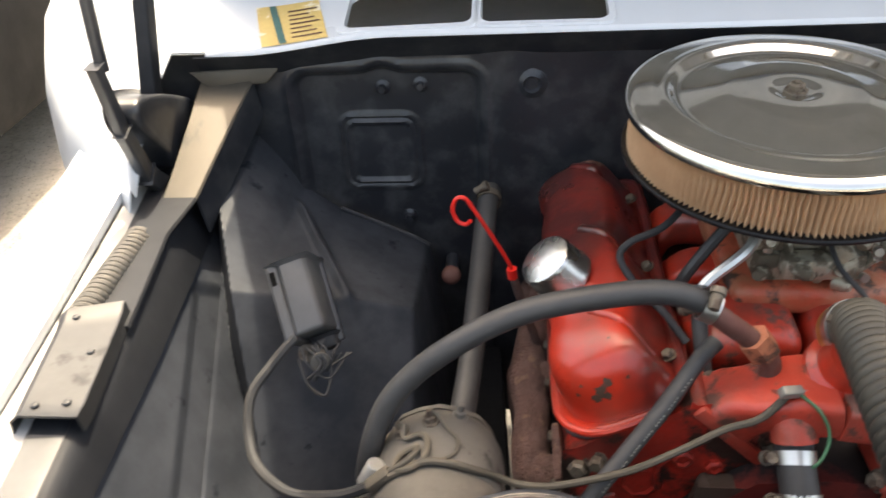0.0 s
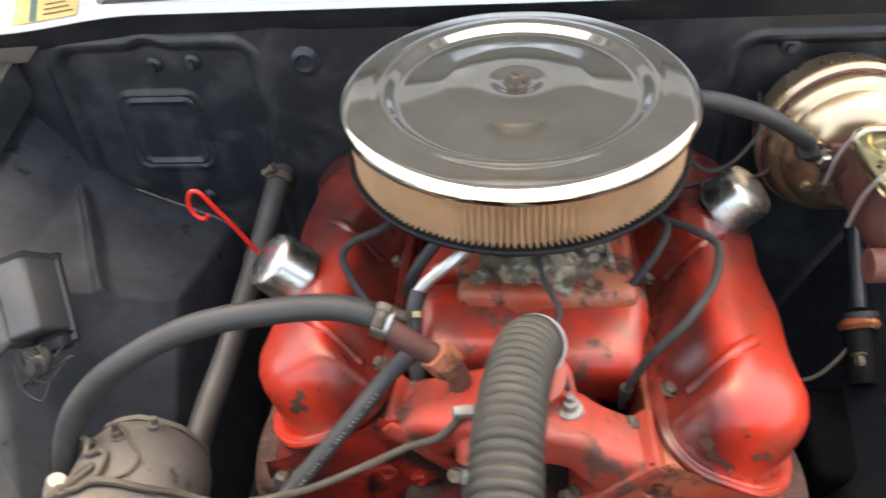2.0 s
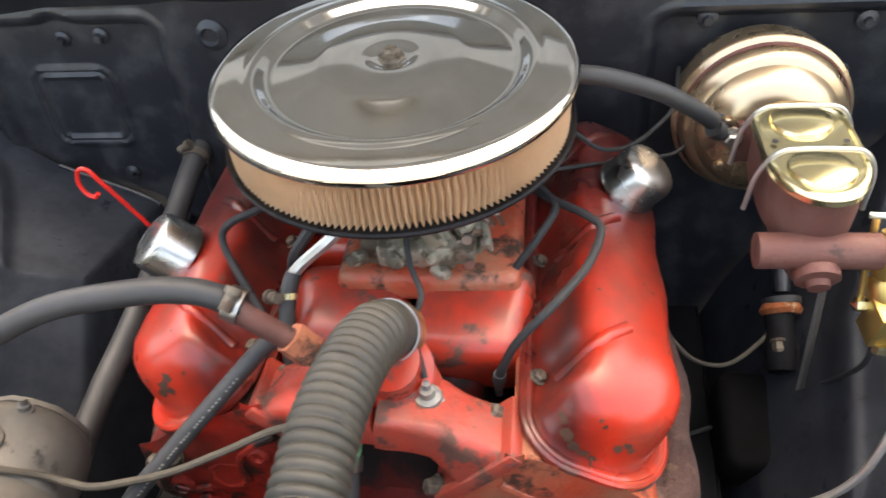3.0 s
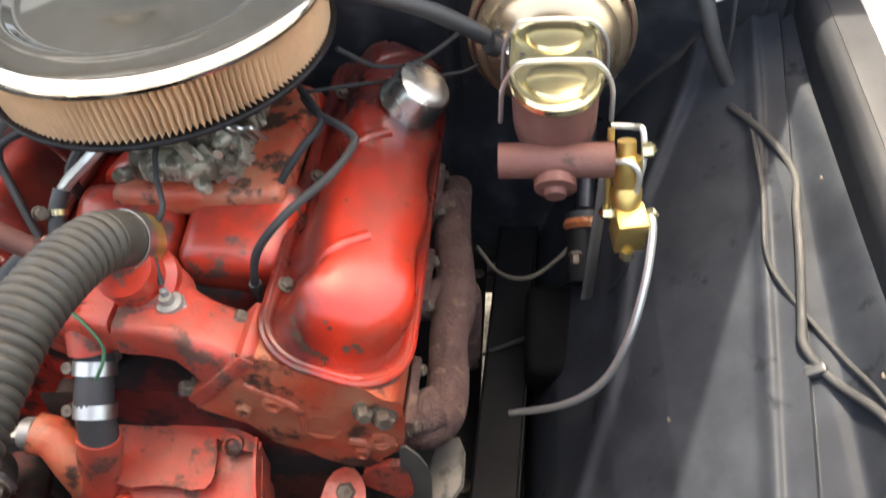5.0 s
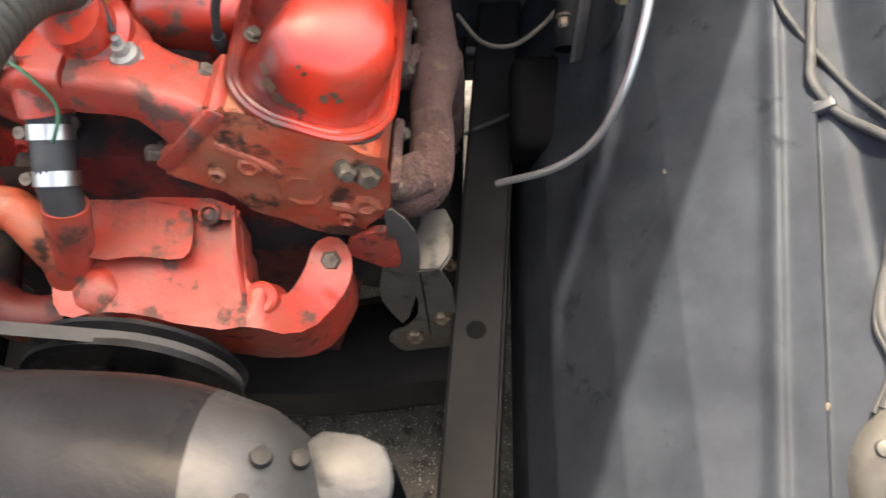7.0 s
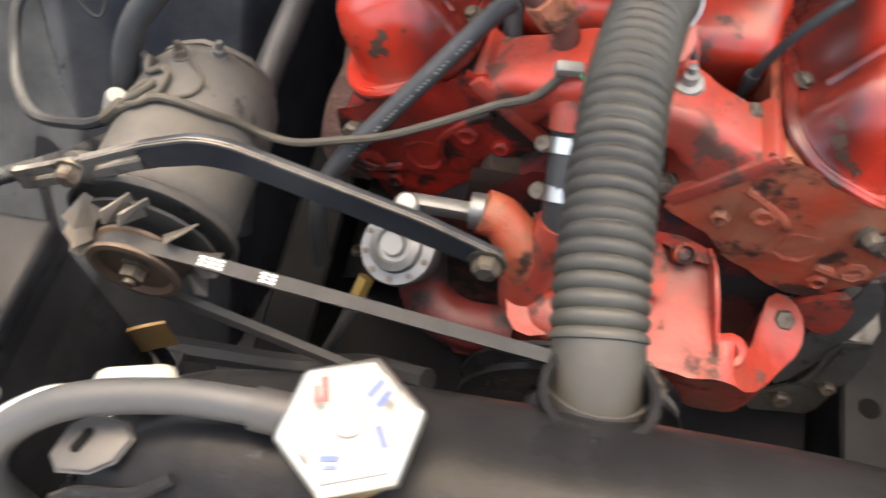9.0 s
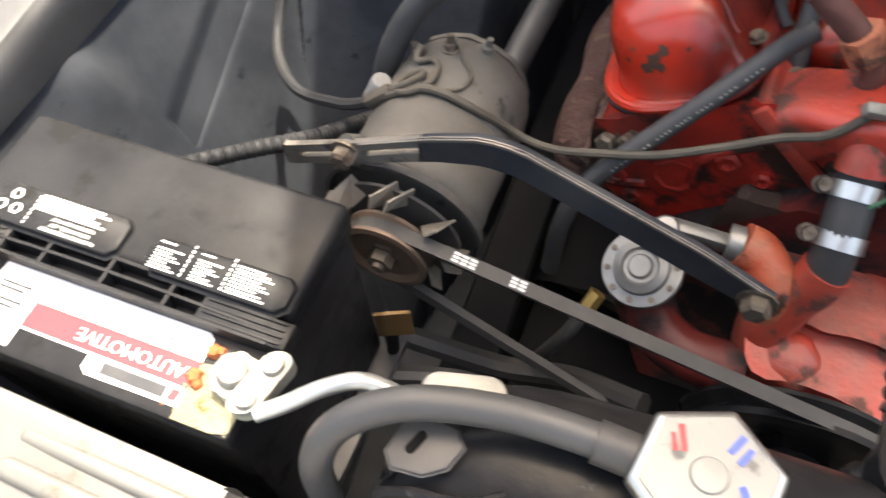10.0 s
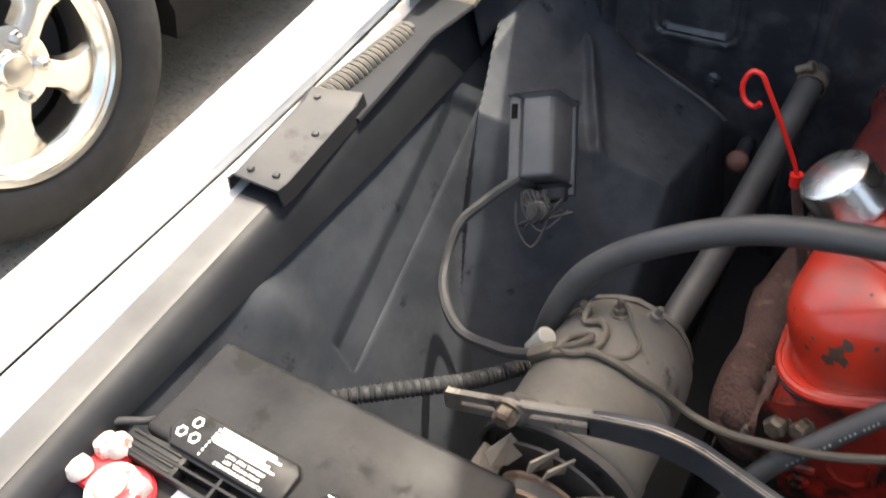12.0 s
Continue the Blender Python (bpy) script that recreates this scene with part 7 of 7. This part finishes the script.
for x0, x1, y1 in ((-0.106, 0.004, 0.023), (0.024, 0.130, 0.018)):
    part("vent_cover", slab([(x0 + 0.010, -0.008), (x1 - 0.006, -0.008), (x1, -0.002), (x1, y1 - 0.006), (x1 - 0.006, y1), (x0 + 0.006, y1), (x0, y1 - 0.008), (x0, 0.002)], 0.005, BT @ pose(0, 0, 0.6755), 0.002), PLASTIC, bat)
# folded carrying handle: two long edges, a middle bar and webs, solid grooved ends
def handle_y(x, k):
    """Across the handle: k from its front edge (0) to its rear edge (1)."""
    bow = 1 - (x / 0.125) ** 2
    return -0.0265 + k * (0.016 + 0.005 * bow)
for k, w in ((0.0, 0.0022), (0.5, 0.0020), (1.0, 0.0024)):
    part("handle_bar", loft([[bt(x, handle_y(x, k) + dy, z) for dy, z in ((-w / 2, 0.662), (w / 2, 0.662), (w / 2, 0.676), (-w / 2, 0.676))] for x in steps(-0.120, 0.128, 16)]), PLASTIC, bat)
for x in (-0.045, 0.004, 0.052):
    part("handle_web", loft([[bt(x + dx, handle_y(x, k), z) for dx, z in ((-0.0014, 0.662), (0.0014, 0.662), (0.0014, 0.6755), (-0.0014, 0.6755))] for k in (0.0, 1.0)]), PLASTIC, bat)
for x0, x1 in ((-0.134, -0.078), (0.075, 0.140)):
    part("handle_end", bbox(x0, x1, -0.0275, -0.0085, 0.660, 0.6752, 0.002), PLASTIC, bat)
    for k in range(4):
        part("handle_rib", bbox(x0 + 0.004, x1 - 0.004, -0.0255 + 0.0045 * k, -0.0235 + 0.0045 * k, 0.675, 0.6766, 0.0006), PLASTIC, bat)
# label
part("label", slab([(-0.0755, -0.0275), (0.085, -0.0275), (0.090, -0.031), (0.091, -0.0785), (0.024, -0.0795), (0.019, -0.076), (0.019, -0.067), (-0.0365, -0.067), (-0.0365, -0.081), (-0.0755, -0.081)], 0.0006, BT @ pose(0, 0, 0.6621), 0), LABEL, bat, "white printed paper label")
part("label_band", slab([(-0.0365, -0.0475), (0.0908, -0.0475), (0.0908, -0.0655), (-0.0365, -0.0655)], 0.0005, BT @ pose(0, 0, 0.6626), 0), RED_PRINT, bat, "red printed band")
part("brand_mark", slab([(0.032, -0.0685), (0.079, -0.0685), (0.079, -0.0760), (0.032, -0.0760)], 0.0004, BT @ pose(0, 0, 0.6627), 0), BAY, bat, "dark bar of lettering")
part("brand_mark", slab([(0.0825, -0.0685), (0.0885, -0.0685), (0.0875, -0.0755), (0.0815, -0.0755)], 0.0004, BT @ pose(0, 0, 0.6627), 0), RED_PRINT, bat)
for k in range(4):
    part("text_bar", slab([(-0.070, 0), (-0.045 - 0.004 * (k % 2), 0), (-0.045 - 0.004 * (k % 2), -0.0018), (-0.070, -0.0018)], 0.0004, BT @ pose(0, -0.040 - 0.004 * k - (0.004 if k > 1 else 0), 0.6631), 0), BAY, bat)


def lettering(words, size, at, turn, mat, parent, name="lettering"):
    """Flat letters in the built-in font, centred at a place on the battery."""
    cu = bpy.data.curves.new("letters", "FONT")
    cu.body, cu.size, cu.align_x, cu.align_y, cu.extrude, cu.resolution_u = words, size, "CENTER", "CENTER", 0.0001, 2
    tmp = bpy.data.objects.new("letters", cu)
    scene.collection.objects.link(tmp)
    dg = bpy.context.evaluated_depsgraph_get()
    me = bpy.data.meshes.new_from_object(tmp.evaluated_get(dg))
    bpy.data.objects.remove(tmp)
    bm = bmesh.new()
    bm.from_mesh(me)
    bpy.data.meshes.remove(me)
    bmesh.ops.transform(bm, matrix=BT @ pose(*at, 0, 0, turn), verts=bm.verts)
    return part(name, bm, mat, parent, smooth=20)


lettering("AUTOMOTIVE", 0.0128, (0.044, -0.0566, 0.6633), 180, WHITE_INK, bat)
lettering("24-2", 0.0085, (0.062, -0.0395, 0.6634), 180, INK, bat)
lettering("530", 0.0085, (0.029, -0.0395, 0.6634), 180, INK, bat)
lettering("650", 0.0085, (-0.006, -0.0395, 0.6634), 180, INK, bat)
for i, s_ in enumerate(("FLUSH EYES IMMEDIATELY", "WITH WATER. GET", "MEDICAL HELP FAST")):
    lettering(s_, 0.0038, (-0.034, -0.0045 + 0.0043 * i, 0.6812), 180, WHITE_INK, bat)
for k in range(5):
    part("text_bar", slab([(-0.068, 0), (-0.012 - 0.006 * (k % 3), 0), (-0.012 - 0.006 * (k % 3), 0.0016), (-0.068, 0.0016)], 0.0003, BT @ pose(0, 0.0075 + 0.0027 * k, 0.6808), 0), WHITE_INK, bat)
for cx, w in ((0.040, 0.020), (0.070, 0.018), (0.102, 0.028)):
    for k in range(9):
        if k in (7,) and w < 0.025:
            continue
        part("text_bar", slab([(-w / 2, 0), (w / 2 - 0.004 * (k % 3), 0), (w / 2 - 0.004 * (k % 3), 0.0011), (-w / 2, 0.0011)], 0.0003, BT @ pose(cx, -0.0055 + 0.0024 * k, 0.6808), 0), WHITE_INK, bat)
for cx in (0.055, 0.085, -0.070):
    for k in range(7):
        part("text_bar", slab([(-0.0006, 0), (0.0006, 0), (0.0006, 0.0022), (-0.0006, 0.0022)], 0.0003, BT @ pose(cx, -0.0055 + 0.0036 * k, 0.6808), 0), WHITE_INK, bat)
for k in range(3):
    a = radians(120 * k + 90)
    hexa = [(0.0048 * math.cos(radians(60 * j)), 0.0048 * math.sin(radians(60 * j))) for j in range(6)]
    hexi = [(x * 0.62, y * 0.62) for x, y in hexa]
    mm2 = BT @ pose(-0.088 + 0.0072 * math.cos(a), 0.007 + 0.0072 * math.sin(a), 0.6808)
    bm = bmesh.new()
    for lo, hi in ((0, 0.0003),):
        ov_ = [[bm.verts.new(mm2 @ Vector((x, y, h))) for x, y in ring] for ring in (hexa, hexi) for h in (hi,)]
        for j in range(6):
            bm.faces.new((ov_[0][j], ov_[0][(j + 1) % 6], ov_[1][(j + 1) % 6], ov_[1][j]))
    part("cell_mark", bm, WHITE_INK, bat)

# terminals
part("negative_post", lathe([(0, 0), (0.0105, 0), (0.010, 0.013), (0.008, 0.016), (0, 0.016)], bt(0.118, -0.050, 0.662), (0, 0, 1), 24), LEAD, bat)
part("post_collar", lathe([(0.0100, 0.002), (0.0155, 0.002), (0.0150, 0.010), (0.0100, 0.011), (0.0100, 0.002)], bt(0.118, -0.050, 0.662), (0, 0, 1), 24, lambda k: 1 + 0.05 * math.sin(k * 2.1)), LEAD, bat)
rr = random.Random(9)
bm = bmesh.new()
rows = []
for j in range(7):
    k_ = j / 6
    rows.append([bm.verts.new(bt(min(0.1285, 0.108 + 0.026 * k_ * (1 + 0.35 * noise.noise((math.cos(g) * 2, math.sin(g) * 2, 4))) * math.cos(g)), max(-0.0855, -0.066 + 0.022 * k_ * (1 + 0.35 * noise.noise((math.cos(g) * 2.2, math.sin(g) * 2.2, 9))) * math.sin(g)), 0.6623 + (1 - k_) * 0.0014 + 0.0008 * (1 - k_ ** 2) * noise.noise((g * 3, k_ * 9, 1)))) for g in [2 * math.pi * i / 36 for i in range(36)]])
for a_r, b_r in zip(rows, rows[1:]):
    for i in range(36):
        bm.faces.new((a_r[i], a_r[(i + 1) % 36], b_r[(i + 1) % 36], b_r[i]))
part("corrosion", bm, CRUST, bat, "yellow-grey smear of corrosion round the post", 60)
for k in range(30):
    q = bt(min(0.127, 0.104 + rr.gauss(0, 0.016)), max(-0.084, -0.068 + rr.gauss(0, 0.012)), 0.6622)
    s = rr.uniform(0.0008, 0.0022)
    part("corrosion", lathe([(s, 0), (s * 0.9, s * 0.24), (s * 0.5, s * 0.48), (0, s * 0.52)], q, (rr.uniform(-.3, .3), rr.uniform(-.3, .3), 1), 8, lambda j: 1 + 0.25 * math.sin(j * 3.3 + k)), CRUST, bat)
for x, y, r in ((0.0945, -0.0385, 0.0050), (0.0985, -0.0370, 0.0035), (0.0915, -0.0570, 0.0055), (0.0955, -0.0610, 0.0040)):
    part("rust_lump", lathe([(r, 0), (r * 0.95, r * 0.5), (r * 0.6, r * 0.95), (0, r * 1.05)], bt(x, y, 0.6622), (0.1, -0.1, 1), 12, lambda j: 1 + 0.18 * math.sin(j * 2.7 + x * 900)), RUST_ORANGE, bat, "orange rust lump beside the post")
nc = thing("battery_cable", bt(0.145, -0.06, 0.66), "grey negative battery cable with a lead clamp", "cable")
part("clamp", loft([[bt(0.1385 + x + 0.25 * y, -0.051 + y, z) for x, y in rrect(0.019, 0.044, 0.009)] for z in (0.668, 0.680)]), LEAD, nc)
part("clamp_bolt", lathe([(0, 0), (0.007, 0), (0.0065, 0.004), (0, 0.005)], bt(0.1415, -0.039, 0.680), (0, 0, 1), 18), LEAD, nc)
part("clamp_bolt", lathe([(0, 0), (0.007, 0), (0.0065, 0.004), (0, 0.005)], bt(0.1360, -0.063, 0.680), (0, 0, 1), 18), LEAD, nc)
part("cable", tube([(-0.345, 0.232, 0.676), (-0.330, 0.243, 0.680), (-0.312, 0.258, 0.686), (-0.292, 0.270, 0.686), (-0.268, 0.274, 0.670), (-0.250, 0.285, 0.62), (-0.24, 0.30, 0.54)], 0.0055, 12), LINE, nc)
def bp(x, y, z):
    return bt(x - 0.022, y + 0.004, z)
pcab = thing("battery_cable", bp(-0.09, -0.055, 0.66), "red positive battery clamp with white corrosion and a black cable", "cable")
part("washer", lathe([(0, 0), (0.0245, 0), (0.025, 0.003), (0.023, 0.006), (0, 0.006)], bp(-0.084, -0.056, 0.662), (0, 0, 1), 30), RED_PLASTIC, pcab, "red felt washer")
part("post", lathe([(0, 0), (0.013, 0), (0.012, 0.018), (0.009, 0.020), (0, 0.020)], bp(-0.086, -0.056, 0.664), (0, 0, 1), 24), LEAD, pcab)
part("clamp_ring", lathe([(0.012, 0.004), (0.0195, 0.004), (0.019, 0.014), (0.012, 0.015), (0.012, 0.004)], bp(-0.086, -0.056, 0.664), (0, 0, 1), 28), CRUST_WHITE, pcab, "crusted clamp")
part("clamp_jaw", bbox(-0.098, -0.086, -0.072, -0.046, 0.666, 0.680, 0.003), RED_PLASTIC, pcab)
part("clamp_jaw", bbox(-0.094, -0.087, -0.050, -0.036, 0.667, 0.6805, 0.002), CRUST_WHITE, pcab)
part("clamp_jaw", lathe([(0.009, 0), (0.010, 0.004), (0.007, 0.010), (0, 0.012)], bt(-0.101, -0.069, 0.666), (0.2, -0.3, 1), 12, lambda k: 1 + 0.15 * math.sin(k * 2.2)), CRUST_WHITE, pcab)
for dx, dy in ((-0.121, -0.057), (-0.116, -0.034), (-0.108, -0.030)):
    part("terminal_knob", lathe([(0, 0), (0.0095, 0), (0.010, 0.005), (0.008, 0.011), (0, 0.013)], bp(dx, dy, 0.670), (-0.3, 0.1, 1), 22), CRUST_WHITE, pcab, "white crusted knob")
part("terminal_bar", bbox(-0.150, -0.122, -0.060, -0.022, 0.658, 0.671, 0.004), RED_PLASTIC, pcab)
part("boot", tube([bt(-0.142, -0.030, 0.668), bt(-0.154, -0.026, 0.670), bt(-0.160, -0.018, 0.666)], 0.0080, 12), WIRE_OLD, pcab, "brown cable boot")
part("cable", tube([bt(-0.158, -0.022, 0.671), bt(-0.148, -0.012, 0.675), bt(-0.134, -0.002, 0.672), bt(-0.131, 0.012, 0.655), bt(-0.133, 0.03, 0.60)], 0.0030, 10), WIRE, pcab)
tray = thing("battery_tray", (-0.49, 0.30, 0.44), "black steel battery tray beneath the battery", "tray")
part("tray", box((0.29, 0.20, 0.012), (-0.491, 0.2965, 0.448), bevel=0.003), BAY, tray)
part("tray_leg", box((0.03, 0.15, 0.10), (-0.40, 0.297, 0.395), bevel=0.004), BAY, tray)

# ---- neighbouring car ----
nb = thing("parked_car", (-2.5, 1.6, 0.0), "dark parked car with polished five-spoke wheels", "car")
def body_ring(y):
    t = math.cos((y - 1.9) / 4.6 * math.pi / 2) ** 0.25
    return [Vector((x, y, z * (0.6 + 0.4 * t))) for x, z in ((-1.80, 0.22), (-1.77, 0.30), (-1.76, 0.62), (-1.80, 0.80), (-1.86, 0.92), (-2.2, 0.98), (-3.2, 0.98), (-3.5, 0.90), (-3.56, 0.6), (-3.5, 0.22))]
def arch(y, yc):
    return abs(y - yc) < 0.46
rows_ = steps(-0.35, 4.4, 60)
bm = loft([[Vector((p.x, p.y, max(p.z, 0.40 + math.sqrt(max(0, 0.43 ** 2 - (y - 0.79) ** 2)) if arch(y, 0.79) else (0.40 + math.sqrt(max(0, 0.43 ** 2 - (y - 3.6) ** 2)) if arch(y, 3.6) else 0)))) if i in (0, 1, 9) and (abs(y - 0.79) < 0.43 or abs(y - 3.6) < 0.43) else p for i, p in enumerate(body_ring(y))] for y in rows_])
part("body", bm, DARK_BODY, nb)
part("cabin", loft([[Vector((x, y, z)) for x, z in ((-1.92, 0.93), (-2.10, 1.36 - dz), (-2.30, 1.42 - dz), (-3.10, 1.42 - dz), (-3.30, 1.36 - dz), (-3.46, 0.93))] for y, dz in ((1.55, 0.44), (2.15, 0.04), (2.6, 0.0), (3.3, 0.05), (4.0, 0.44))]), DARK_BODY, nb)
for y0, y1 in ((1.95, 2.62), (2.70, 3.45)):
    part("side_window", loft([[Vector((-1.935 - dx, y, z)) for y, z in ((y0, 0.97), (y1, 0.97), (y1 - 0.08, 1.30), (y0 + 0.14, 1.30))] for dx in (0.0, 0.06)]), TYRE, nb)
part("underbody", box((1.6, 4.6, 0.1), (-2.66, 2.0, 0.34), bevel=0.02), TYRE, nb)


def wheel(at):
    at = Vector(at)
    wt = part("tyre", lathe([(0.245, 0.0), (0.255, 0.010), (0.290, 0.014), (0.340, 0.006), (0.372, -0.018), (0.384, -0.05), (0.386, -0.12), (0.384, -0.19), (0.350, -0.225), (0.245, -0.22), (0.245, 0.0)], at, (1, 0, 0), 72), TYRE, nb)
    rim = part("rim", lathe([(0.246, 0.004), (0.240, 0.010), (0.228, 0.006), (0.224, -0.004), (0.218, -0.004), (0.205, -0.030), (0.196, -0.034), (0.185, -0.060), (0.180, -0.15), (0.245, -0.18), (0.246, 0.004)], at, (1, 0, 0), 72), POLISHED, nb, "polished deep rim")
    part("brake_drum", lathe([(0, -0.13), (0.17, -0.13), (0.17, -0.10), (0, -0.10)], at, (1, 0, 0), 36), TYRE, nb, "dark brake drum")
    for k in range(5):
        a = radians(72 * k + 36)
        rad_, tan_ = Vector((0, math.cos(a), math.sin(a))), Vector((0, -math.sin(a), math.cos(a)))
        rings = []
        for r, wd, d in ((0.040, 0.042, -0.006), (0.075, 0.036, -0.008), (0.115, 0.034, -0.014), (0.150, 0.046, -0.024), (0.178, 0.068, -0.032), (0.200, 0.095, -0.036)):
            o = at + rad_ * r + Vector((d, 0, 0))
            rings.append([o - tan_ * wd + Vector((-0.02, 0, 0)), o - tan_ * wd * 0.8, o - tan_ * wd * 0.35 + Vector((0.008, 0, 0)), o + tan_ * wd * 0.35 + Vector((0.008, 0, 0)), o + tan_ * wd * 0.8, o + tan_ * wd + Vector((-0.02, 0, 0))])
        part("spoke", loft(rings), POLISHED, rim)
    part("hub_plate", lathe([(0, -0.02), (0.085, -0.02), (0.083, -0.006), (0.074, -0.002), (0, -0.002)], at, (1, 0, 0), 40), POLISHED, rim)
    part("centre_cap", lathe([(0, -0.01), (0.040, -0.01), (0.038, 0.010), (0.030, 0.018), (0, 0.020)], at, (1, 0, 0), 36), POLISHED, rim)
    for k in range(5):
        a = radians(72 * k - 18)
        part("lug_nut", lathe([(0, 0), (0.014, 0), (0.013, 0.012), (0.009, 0.020), (0, 0.022)], at + Vector((-0.003, 0.062 * math.cos(a), 0.062 * math.sin(a))), (1, 0, 0), 6), CHROME, rim, smooth=20)
wheel((-1.715, 0.795, 0.402))
wheel((-1.715, 3.6, 0.402))
